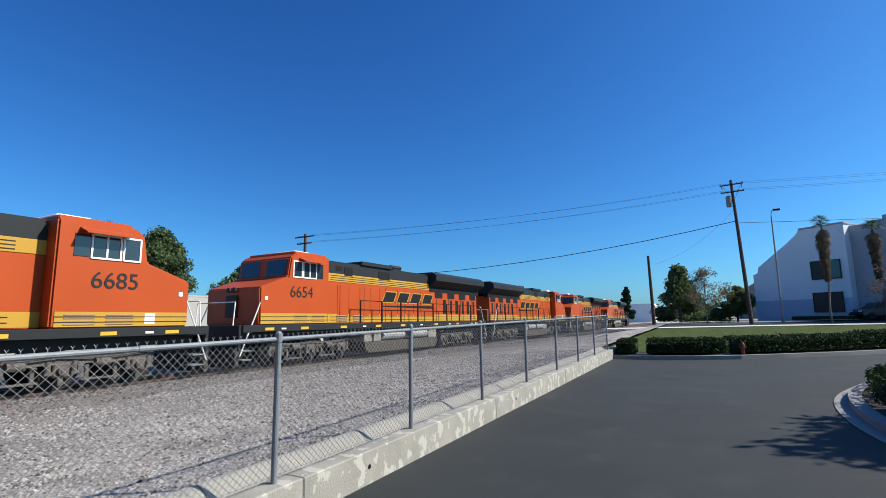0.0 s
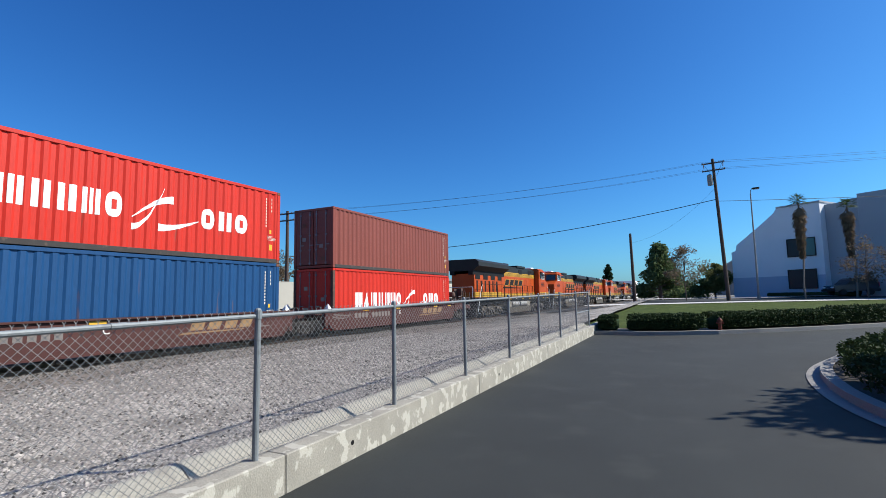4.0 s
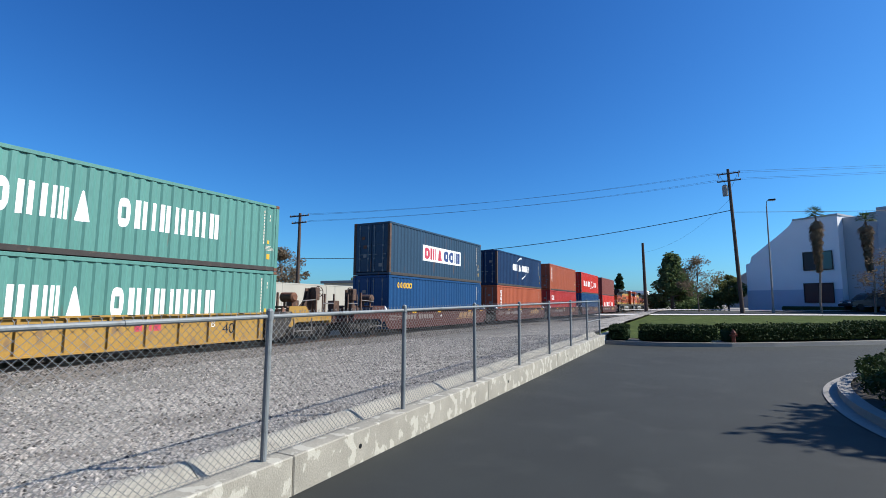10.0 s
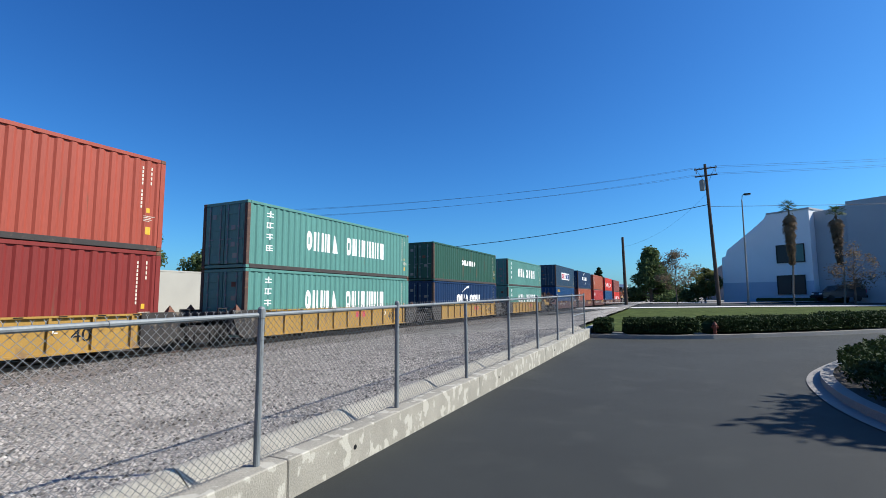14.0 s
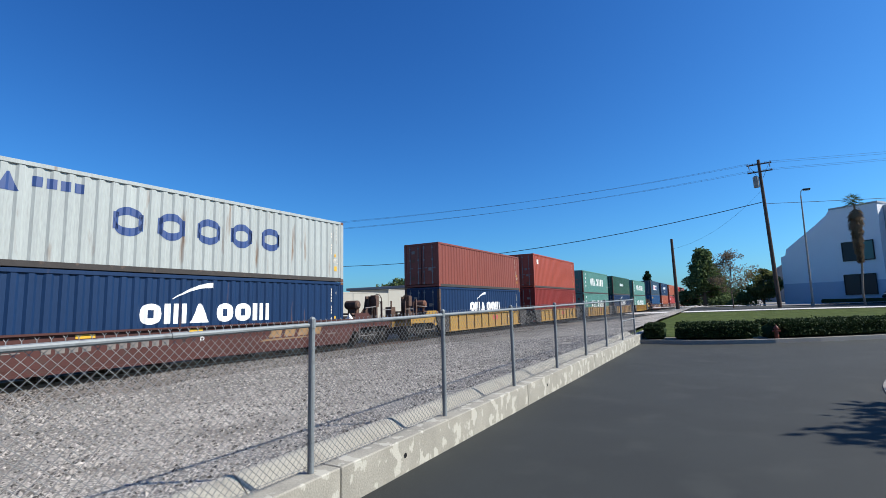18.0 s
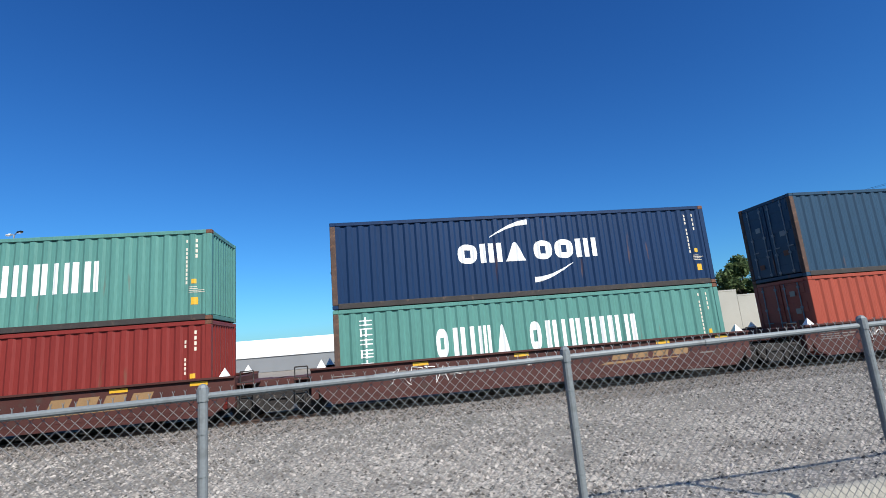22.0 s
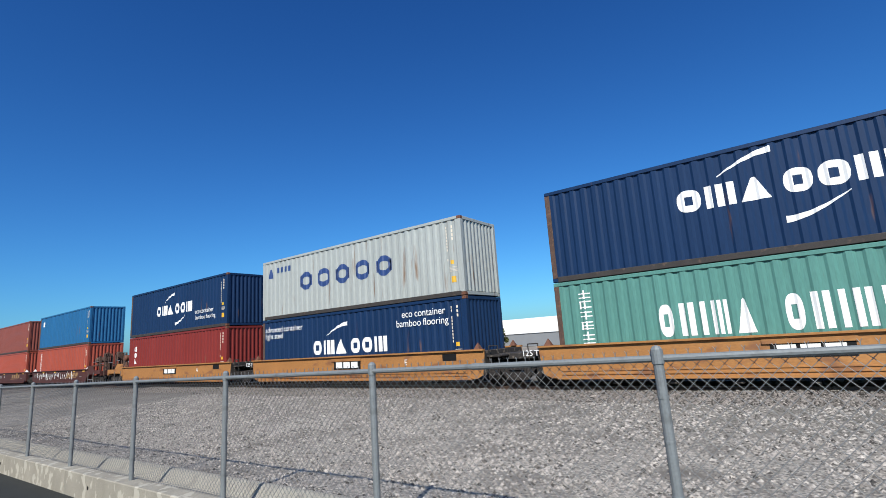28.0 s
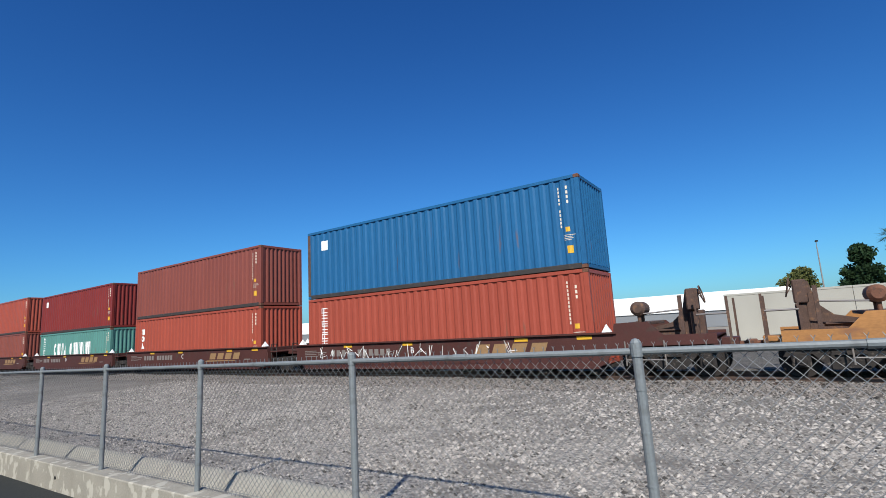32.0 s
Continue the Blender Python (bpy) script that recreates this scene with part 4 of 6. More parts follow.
        bm = bmesh.new()
        box(bm, x, x + 0.004, 5.0, 5.6, 0.92, 1.16)
        part("end_label", bm, M_BLACK, ob)
        phrase("125 T", 0.26, M_WHITE, at_side(1.345, -7.35, 0.98), ob, "lettering", "white number 125 T")
    if tag in (12, 13, 20):
        rnd = random.Random(tag)
        for k in range(26 if tag == 20 else 7):
            y = -5.6 + k * 0.36 + rnd.uniform(-0.1, 0.1) if tag == 20 else -4.6 + k * 0.3
            pts = [(x + 0.012, y + rnd.uniform(0, 0.45), rnd.uniform(0.5, 1.16)) for _ in range(4)]
            part("graffiti_stroke", chain(bmesh.new(), pts, 0.012, 4), M_WHITE, ob, "white sprayed scribble")
    if letter:
        words(letter, 0.3, M_WHITE, at_side(x + 0.004, -0.55 if style == "brown" else 3.2, 0.82), ob, "lettering", "white letter")
    return ob


# upper container, lower container: paint, high cube, mark, label
B, S = True, False
CONSIST = (
    ("brown", ((C_BRICK, B, "", "brick red"), (C_RED, B, "bird", "bright red"))),
    ("brown", ((C_RED, B, "bird", "bright red"), (C_ROYAL, B, "", "royal blue"))),
    ("brown", ((C_ORANGE, B, "column", "weathered orange-red"), (C_FADED, B, "mono", "faded red"))),
    ("brown", ((C_NAVY, B, "arc", "navy blue"), (C_ORANGE, B, "column", "weathered orange-red"))),
    ("brown", ((C_NAVYOLD, B, "boxed", "faded navy blue"), (C_ROYAL, B, "gold", "royal blue"))),
    ("ribbed", ((C_TEAL, S, "shipb", "teal green"), (C_TEAL, S, "shipb", "teal green"))),
    ("ribbed", ((C_GREEN, S, "capital", "rust-stained dark green"), (C_NAVY, S, "arclow", "navy blue"))),
    ("ribbed", ((C_TEAL, S, "shipb", "teal green"), (C_TEAL, S, "shipb", "teal green"))),
    ("ribbed", ((C_CORAL, B, "sticker", "orange-red"), (C_DKRED, B, "", "dark red"))),
    ("ribbed", ((C_BRICK, S, "", "faded brick red"), (C_NAVY, S, "arclow", "navy blue"))),
    ("brown", ((C_GREY, S, "ring", "light grey"), (C_NAVY, S, "arclow", "navy blue"))),
    ("brown", ((C_FADED, S, "sticker", "sun-faded red"), (C_TEAL, S, "ship", "teal green"))),
    ("brown", ((C_NAVYOLD, B, "arc", "scuffed navy blue"), (C_CORAL, S, "", "orange-red"))),
    ("brown", ((C_NAVY, S, "arc", "navy blue"), (C_TEAL, S, "ship", "teal green"))),
    ("brown", ((C_TEAL, S, "ship", "teal green"), (C_DKRED, S, "tall", "dark red"))),
    ("plain", ((C_BRICK, B, "plate", "brick red"), (C_BLUE, B, "boxed", "strong blue"))),
    ("plain", ((C_NAVY, B, "framed", "navy blue"), (C_NAVY, B, "arclow", "navy blue"))),
    ("plain", ((C_NAVY, B, "arc", "navy blue"), (C_TEAL, B, "ship", "teal green"))),
    ("plain", ((C_GREY, B, "ring", "light grey"), (C_NAVY, B, "ecolow", "navy blue"))),
    ("plain", ((C_NAVY, B, "eco", "navy blue"), (C_DKRED, B, "tall", "dark red"))),
    ("brown", ((C_SKYBLUE, B, "sticker", "mid blue"), (C_CORAL, B, "column", "orange-red"))),
    ("brown", ((C_BRICK, B, "", "brick red"), (C_CORAL, B, "tall", "orange-red"))),
    ("brown", ((C_DKRED, B, "sticker", "dark red"), (C_TEAL, S, "ship", "teal green"))),
    ("brown", ((C_CORAL, B, "", "orange-red"), (C_BRICK, B, "", "brick red"))),
    ("brown", ((C_BRICK, B, "", "brick red"), (C_TEAL, S, "ship", "teal green"))),
    ("plain", ((C_DKRED, B, "", "dark red"), (C_NAVY, B, "", "navy blue"))),
    ("plain", ((C_TEAL, S, "", "teal green"), (C_ROYAL, B, "", "royal blue"))),
    ("plain", ((C_CORAL, B, "", "orange-red"), (C_SKYBLUE, B, "", "mid blue"))),
    ("plain", ((C_BRICK, B, "", "brick red"), (C_NAVY, B, "", "navy blue"))),
    ("plain", ((C_NAVY, B, "", "navy blue"), (C_CORAL, B, "", "orange-red"))),
    ("brown", ((C_CORAL, B, "", "orange-red"), (C_TEAL, S, "", "teal green"))),
    ("brown", ((C_BRICK, B, "", "brick red"), (C_RED, B, "", "bright red"))),
    ("brown", ((C_TEAL, S, "", "teal green"), (C_NAVY, B, "", "navy blue"))),
    ("brown", ((C_NAVY, B, "", "navy blue"), (C_DKRED, B, "", "dark red"))),
    ("brown", ((C_RED, B, "", "bright red"), (C_ROYAL, B, "", "royal blue"))),
)


def train():
    place = 0.0
    for k, (style, stack) in enumerate(CONSIST):
        if k:
            place -= GAPS[k // 5 - 1] if k % 5 == 0 else UNIT
        car = well_car(style, k % 5 == 0, k % 5 == 4, "BCDEA"[k % 5], k)
        MOVING.append((car, place + CL / 2, 0.0))
        z = SEAT
        for (paint_, high, kind, words_), where in zip(reversed(stack), ("sitting in a well car", "stacked on another container")):
            c = container(words_ + " corrugated steel container " + where, paint_, high, kind)
            MOVING.append((c, place + CL / 2, z))
            z += (HIGH if high else STD) + 0.02


train()


# ---- locomotives ----
def loco_meshes():
    d = {}
    H = 10.6
    d["frame"] = as_mesh("frame", boxes((-1.52, 1.52, -H, H, 1.36, 1.62), (-1.1, 1.1, -H + 0.2, H - 0.2, 1.05, 1.36), (-1.45, 1.45, -H - 0.12, -H, 0.75, 1.62), (-1.45, 1.45, H, H + 0.12, 0.75, 1.62), bevel=0.02))
    # hood, from the radiator end (-y) to the cab (+y): orange body, yellow line, dark top
    d["hood"] = as_mesh("hood", boxes((-0.98, 0.98, -H + 0.5, 6.25, 1.62, 3.52), bevel=0.02))
    d["line"] = as_mesh("yellow_line", boxes((-0.99, 0.99, -3.3, 6.25, 3.52, 3.90), bevel=0.01))
    bm = bmesh.new()
    prism(bm, [(-3.3, 3.90), (6.25, 3.90), (6.25, 4.36), (-3.3, 4.36)], -0.98, 0.98)
    box(bm, -0.85, 0.85, -3.3, 6.2, 4.36, 4.48)
    box(bm, -0.95, 0.95, 0.6, 3.2, 4.48, 4.66)
    tube(bm, (0.25, -1.2, 4.72), (0.25, -0.2, 4.72), 0.12, n=8)
    tube(bm, (-0.25, -1.2, 4.72), (-0.25, -0.2, 4.72), 0.12, n=8)
    box(bm, -0.4, 0.4, -1.1, -0.3, 4.46, 4.62)
    d["top"] = as_mesh("hood_top", bm)
    # black band below the wings, standing in for the shade they cast
    bm = bmesh.new()
    for s in (-1, 1):
        prism(bm, [(-H + 0.2, 3.42), (-3.3, 3.42), (-3.3, 3.72), (-H + 0.2, 3.72)], s * 0.6, s * 0.99)
    d["wingshade"] = [as_mesh("wing_shade_band", b) for b in pieces(bm)]
    # flared radiator wings
    bm = bmesh.new()
    prof = [(-0.98, 3.72), (-1.5, 4.1), (-1.5, 4.42), (-1.2, 4.62), (1.2, 4.62), (1.5, 4.42), (1.5, 4.1), (0.98, 3.72)]
    a = [bm.verts.new((x, -H + 0.2, z)) for x, z in prof]
    b = [bm.verts.new((x, -3.3, z)) for x, z in prof]
    n = len(prof)
    for k in range(n):
        bm.faces.new((a[k], a[(k + 1) % n], b[(k + 1) % n], b[k]))
    bm.faces.new(a[::-1])
    bm.faces.new(b)
    bmesh.ops.recalc_face_normals(bm, faces=bm.faces[:])
    d["wing"] = as_mesh("radiator_wing", bm)
    # doors on the hood
    bm = bmesh.new()
    for k in range(11):
        y = -3.9 + k * 0.82
        for s in (-1, 1):
            box(bm, s * 0.985 - 0.012, s * 0.985 + 0.012, y, y + 0.76, 1.95, 3.36, 0.006)
    d["doors"] = [as_mesh("hood_door", b) for b in pieces(bm)]
    bm = bmesh.new()
    for k in range(6):
        y = -9.7 + k * 0.86
        for s in (-1, 1):
            box(bm, s * 0.985 - 0.012, s * 0.985 + 0.014, y, y + 0.26 + 0.1 * (k % 2), 2.1, 2.98)
    d["vents"] = [as_mesh("hood_vent", b) for b in pieces(bm)]
    bm = bmesh.new()
    for y0, y1, z0, z1 in ((0.9, 1.9, 3.84, 4.26), (4.0, 4.6, 3.84, 4.26), (4.75, 5.2, 4.05, 4.26)):
        for s in (-1, 1):
            box(bm, s * 0.985 - 0.01, s * 0.985 + 0.012, y0, y1, z0, z1)
    for k in range(4):
        y = -9.9 + k * 1.65
        for s in (-1, 1):
            box(bm, s * 0.99 - 0.01, s * 0.99 + 0.012, y, y + 0.95, 3.08, 3.5)
    d["grilles"] = [as_mesh("grille", b) for b in pieces(bm)]
    d["stripe"] = as_mesh("yellow_stripe", boxes((-0.995, 0.995, -H + 0.5, 6.25, 1.66, 2.05), bevel=0.005))
    # cab: full width with a sloped front and a nose
    bm = bmesh.new()
    prism(bm, [(6.2, 1.62), (9.9, 1.62), (9.9, 3.02), (8.55, 3.5), (8.42, 4.28), (8.15, 4.48), (6.2, 4.48)], -1.5, 1.5)
    bmesh.ops.bevel(bm, geom=bm.edges[:], offset=0.05, segments=2, affect="EDGES")
    d["cab"] = as_mesh("cab", bm)
    bm = bmesh.new()
    for s in (-1, 1):
        box(bm, s * 1.505 - 0.012, s * 1.505 + 0.012, 6.3, 9.85, 1.66, 2.05)
    d["cabstripe"] = [as_mesh("cab_stripe", b) for b in pieces(bm)]
    bm = boxes((-1.35, 1.35, 6.25, 8.1, 4.46, 4.58), bevel=0.03)
    d["roof"] = as_mesh("cab_roof", bm)
    d["hatch"] = as_mesh("roof_unit", boxes((-0.6, 0.6, 6.5, 7.4, 4.58, 4.75), bevel=0.04))
    bm = bmesh.new()
    for s in (-1, 1):
        for y0, y1 in ((6.6, 6.98), (7.06, 7.72), (7.82, 8.28)):
            box(bm, s * 1.502 - 0.014, s * 1.502 + 0.014, y0, y1, 3.52, 4.12)
    d["glass"] = [as_mesh("cab_window", b) for b in pieces(bm)]
    bm = bmesh.new()
    for s in (-1, 1):
        for y in (7.02, 7.4, 7.76, 7.84, 8.3):
            box(bm, s * 1.51 - 0.02, s * 1.51 + 0.02, y - 0.025, y + 0.025, 3.49, 4.15)
        for z in (3.50, 4.14):
            box(bm, s * 1.51 - 0.02, s * 1.51 + 0.02, 7.02, 7.76, z - 0.025, z + 0.025)
            box(bm, s * 1.51 - 0.02, s * 1.51 + 0.02, 7.84, 8.32, z - 0.025, z + 0.025)
    d["winframe"] = [as_mesh("window_frame", b) for b in pieces(bm)]
    bm = bmesh.new()
    for s in (-1, 1):
        v = [bm.verts.new(c) for c in ((s * 1.51, 6.7, 4.30), (s * 1.51, 8.0, 4.30), (s * 1.9, 8.0, 4.14), (s * 1.9, 6.7, 4.14))]
        w = [bm.verts.new((c.co.x, c.co.y, c.co.z - 0.03)) for c in v]
        bm.faces.new(v)
        bm.faces.new(w[::-1])
        for k in range(4):
            bm.faces.new((v[k], w[k], w[(k + 1) % 4], v[(k + 1) % 4]))
    d["visor"] = [as_mesh("sun_visor", b) for b in pieces(bm)]
    bm = bmesh.new()
    for x in (-0.75, 0.75):
        v = [bm.verts.new(c) for c in ((x - 0.55, 8.56, 3.58), (x + 0.55, 8.56, 3.58), (x + 0.55, 8.45, 4.2), (x - 0.55, 8.45, 4.2))]
        bm.faces.new(v)
    d["windscreen"] = [as_mesh("windscreen", b) for b in pieces(bm)]
    bm = bmesh.new()
    box(bm, -0.32, 0.32, 9.93, 9.97, 1.9, 2.75, 0.01)
    for x in (-0.16, 0.16):
        tube(bm, (x, 9.93, 2.95), (x, 10.0, 2.95), 0.1, n=10)
    d["nosedoor"] = as_mesh("nose_door", bm)
    # tank, air reservoirs
    bm = bmesh.new()
    prism(bm, [(-3.5, 0.45), (-3.2, 0.2), (3.2, 0.2), (3.5, 0.45), (3.5, 0.72), (-3.5, 0.72)], -1.38, 1.38)
    box(bm, -0.95, 0.95, -3.4, 3.4, 0.70, 1.2)
    d["tank"] = as_mesh("fuel_tank", bm)
    d["locker"] = [as_mesh("locker", b) for b in pieces(boxes((-1.36, 1.36, -3.45, -2.5, 0.725, 1.22), (-1.36, 1.36, 2.15, 2.75, 0.725, 1.22), (-1.3, 1.3, 2.85, 3.45, 0.725, 1.15), bevel=0.02))]
    d["reservoir"] = [as_mesh("air_reservoir", b) for b in pieces(tubes(((1.2, -2.3, 1.0), (1.2, -0.3, 1.0), 0.24), ((1.2, 0.05, 1.0), (1.2, 2.05, 1.0), 0.24), ((-1.2, -2.3, 1.0), (-1.2, -0.3, 1.0), 0.24), ((-1.2, 0.05, 1.0), (-1.2, 2.05, 1.0), 0.24), n=14))]
    # handrails
    rows = []
    ys = [-9.8 + k * 1.72 for k in range(9)]
    for s in (-1, 1):
        for y in ys:
            rows.append(((s * 1.46, y, 1.5), (s * 1.46, y, 2.68), 0.042))
        rows.append(((s * 1.46, ys[0], 2.68), (s * 1.46, ys[-1], 2.68), 0.02))
    d["rails"] = as_mesh("handrail", tubes(*rows, n=6))
    rows = []
    for s in (-1, 1):
        for e in (-1, 1):
            y = e * 10.55
            rows += [((s * 1.47, y - e * 0.75, 2.55), (s * 1.47, y + e * 0.1, 0.55), 0.022), ((s * 1.05, y + e * 0.05, 2.45), (s * 1.05, y + e * 0.12, 1.5), 0.022), ((s * 1.47, y - e * 0.75, 2.55), (s * 1.47, y - e * 0.95, 2.6), 0.022),
                     ((s * 1.05, y + e * 0.05, 2.45), (-s * 0.2, y + e * 0.05, 2.45), 0.018)]
    d["grab"] = [as_mesh("grab_rail", b) for b in pieces(tubes(*rows, n=6))]
    bm = bmesh.new()
    for s in (-1, 1):
        for e in (-1, 1):
            for k in range(4):
                z = 0.4 + 0.32 * k
                box(bm, s * 1.22 - 0.26, s * 1.22 + 0.26, e * 10.35 - 0.18, e * 10.35 + 0.18, z - 0.02, z + 0.02)
    d["steps"] = [as_mesh("step", b) for b in pieces(bm)]
    d["plow"] = as_mesh("pilot", boxes((-1.4, 1.4, 10.62, 10.8, 0.15, 0.85), (-0.16, 0.16, 10.7, 11.2, 0.65, 0.9), bevel=0.03))
    bm = bmesh.new()
    for k in range(4):
        for s in (-1, 1):
            y = -3.3 + k * 1.32
            lean = 0.6
            w = [bm.verts.new((s * 1.003, y + dy + (dz - 2.55) * lean * s, dz)) for dy, dz in ((0, 2.70), (0.98, 2.70), (0.98, 3.22), (0, 3.22))]
            bm.faces.new(w if s > 0 else w[::-1])
    for s in (-1, 1):
        w = [bm.verts.new((s * 1.003, y, z)) for y, z in ((-3.5, 2.56), (1.6, 2.50), (1.6, 2.44), (-3.9, 2.40))]
        bm.faces.new(w if s > 0 else w[::-1])
    d["mark"] = [as_mesh("painted_mark", b) for b in pieces(bm)]
    bm = bmesh.new()
    for k in range(4):
        for s in (-1, 1):
            y = -3.3 + k * 1.32
            w = [bm.verts.new((s * 1.0012, y + dy + (dz - 2.55) * 0.6 * s, dz)) for dy, dz in ((-0.06, 2.65), (1.04, 2.65), (1.04, 3.27), (-0.06, 3.27))]
            bm.faces.new(w if s > 0 else w[::-1])
    d["markedge"] = [as_mesh("mark_outline", b) for b in pieces(bm)]
    bm = bmesh.new()
    for s in (-1, 1):
        for y in (-9, -6.2, -3.4, 0.2, 2.4, 5.0, 7.4, 9.2):
            box(bm, s * 1.522 - 0.004, s * 1.522 + 0.004, y, y + 0.42, 1.42, 1.52)
    d["reflect"] = [as_mesh("reflector", b) for b in pieces(bm)]
    bm = bmesh.new()
    for s in (-1, 1):
        for z in (1.78, 1.92):
            box(bm, s * 1.001 - 0.004, s * 1.001 + 0.004, -10.0, 5.55, z - 0.012, z + 0.012)
            box(bm, s * 1.519 - 0.004, s * 1.519 + 0.004, 6.3, 9.85, z - 0.012, z + 0.012)
        for z in (3.60, 3.70, 3.80):
            box(bm, s * 0.994 - 0.004, s * 0.994 + 0.004, -4.15, 5.55, z - 0.013, z + 0.013)
        for y in (-9.2, -7.5, -5.8, -4.15, -2.3, -0.5, 1.3, 3.1, 4.9):
            box(bm, s * 1.001 - 0.004, s * 1.001 + 0.006, y - 0.012, y + 0.012, 1.66, 3.40)
    d["lines"] = [as_mesh("pin_line", b) for b in pieces(bm)]
    bm = bmesh.new()
    for s in (-1, 1):
        for y in (6.5, 7.5, 4.4, 3.2):
            x = 1.505 if y > 5.6 else 0.99
            prev = None
            for k in range(9):
                xx, z = s * (x + 0.004 + (0.022 if k % 2 else 0.0)), 1.68 + 0.04 * k
                cur = (bm.verts.new((xx, y, z)), bm.verts.new((xx, y + 0.72, z)))
                if prev:
                    bm.faces.new((prev[0], prev[1], cur[1], cur[0]))
                prev = cur
    bmesh.ops.recalc_face_normals(bm, faces=bm.faces[:])
    d["louvers"] = [as_mesh("louver_panel", b) for b in pieces(bm)]
    d["placard"] = [as_mesh("placard", b) for b in pieces(boxes((1.507, 1.52, 8.55, 8.85, 1.72, 2.02), (1.507, 1.516, 9.55, 9.68, 2.55, 2.68), (-1.516, -1.507, 9.55, 9.68, 2.55, 2.68)))]
    bm = bmesh.new()
    for s in (-1, 1):
        for y in (-8.2, -5.0, -1.6, 3.6, 8.6):
            box(bm, s * 1.525 - 0.004, s * 1.525 + 0.004, y, y + 0.24, 1.44, 1.5)
    d["tag"] = [as_mesh("white_tag", b) for b in pieces(bm)]
    return d


LM = loco_meshes()


def locomotive(number, facing):
    ob = thing("locomotive", "orange diesel locomotive with yellow stripes and dark grey roof", "locomotive", "locomotives of the train")
    body = [("frame", LM["frame"], M_LDARK), ("hood", LM["hood"], M_LORANGE), ("yellow_line", LM["line"], M_LYELLOW), ("hood_top", LM["top"], M_LDARK), ("wing_shade_band", LM["wingshade"], M_BLACK),
            ("radiator_wing", LM["wing"], M_LDARK), ("hood_door", LM["doors"], M_LORANGE), ("hood_vent", LM["vents"], M_BLACK), ("grille", LM["grilles"], M_BLACK), ("yellow_stripe", LM["stripe"], M_LYELLOW),
            ("cab", LM["cab"], M_LORANGE), ("cab_stripe", LM["cabstripe"], M_LYELLOW), ("cab_roof", LM["roof"], M_LORANGE), ("roof_unit", LM["hatch"], M_WHITE), ("cab_window", LM["glass"], M_GLASS),
            ("window_frame", LM["winframe"], M_WHITE), ("pin_line", LM["lines"], M_LDARK), ("louver_panel", LM["louvers"], M_TAN), ("placard", LM["placard"], M_WHITE), ("sun_visor", LM["visor"], M_LORANGE), ("windscreen", LM["windscreen"], M_GLASS), ("nose_door", LM["nosedoor"], M_LDARK), ("fuel_tank", LM["tank"], M_TANK),
            ("locker", LM["locker"], M_BOXES), ("air_reservoir", LM["reservoir"], M_SILVER), ("handrail", LM["rails"], M_BLACK), ("grab_rail", LM["grab"], M_WHITE), ("step", LM["steps"], M_GALV), ("pilot", LM["plow"], M_UNDER),
            ("painted_mark", LM["mark"], M_BLACK), ("mark_outline", LM["markedge"], M_LYELLOW), ("reflector", LM["reflect"], M_STICKER), ("white_tag", LM["tag"], M_WHITE)]
    flip = Matrix.Rotation(0 if facing > 0 else math.pi, 4, "Z")
    for name, me, mat in body:
        for one in me if isinstance(me, list) else [me]:
            shared(name, one, mat, ob, at=flip)
    shared("pilot", LM["plow"], M_UNDER, ob, at=flip @ Matrix.Rotation(math.pi, 4, "Z"))
    if number:
        y = 7.05 if facing > 0 else -8.45
        words(number, 0.64, M_LDARK, at_side(1.512, y, 2.70), ob, "road_number", "dark grey road number")
    for s in (-1, 1):
        truck(ob, s * 6.75, 3, M_DUSTY)
    return ob


for number, facing, place in (("6685", 1, 27.25), ("6654", -1, 49.85), ("", 1, 72.45), ("", -1, 95.05), ("", -1, 117.65)):
    MOVING.append((locomotive(number, facing), place, 0.0))


# ---- ground and track ----
def swell(x, y):
    heap = max(0.0, min(1.0, (x + 8.3) / 4.0))
    return lie(x, y) + 0.14 * heap * heap + 0.05 * noise.noise((x * 0.25, y * 0.25, 0)) + 0.02 * noise.noise((x * 1.3, y * 1.3, 3))


bm = bmesh.new()
rows = [[bm.verts.new((x, y, lie(x, y) - 0.34)) for x in (-2500, -300, -60, -13, -10, -7, -4.3, 40, 300, 2500)] for y in (-2500, -300, -80, -40, -10, 20, 50, 75, 300, 2500)]
for a, b in zip(rows, rows[1:]):
    for k in range(9):
        bm.faces.new((a[k], a[k + 1], b[k + 1], b[k]))
tagged(part("ground", bm, M_DIRT), "dusty pale earth reaching to the horizon", "ground", kind="structure")
tagged(part("gravel_yard", sheet(bmesh.new(), -27.6, -4.28, -160, 130, 0.02, 60, 300, lambda x, y: swell(x, y) - (0.24 if -17.8 < x < -14.2 else 0.0)), M_GRAVEL), "pale grey loose gravel beside the railway track", "gravel", kind="structure")
tagged(part("asphalt_drive", sheet(bmesh.new(), -3.40, 40, -130, 34, -0.15, 30, 60, lambda x, y: lie(x, y) + 0.012 * noise.noise((x * 0.3, y * 0.3, 7))), M_ASPHALT), "dark smooth asphalt driveway with faint stains", "driveway", kind="structure")

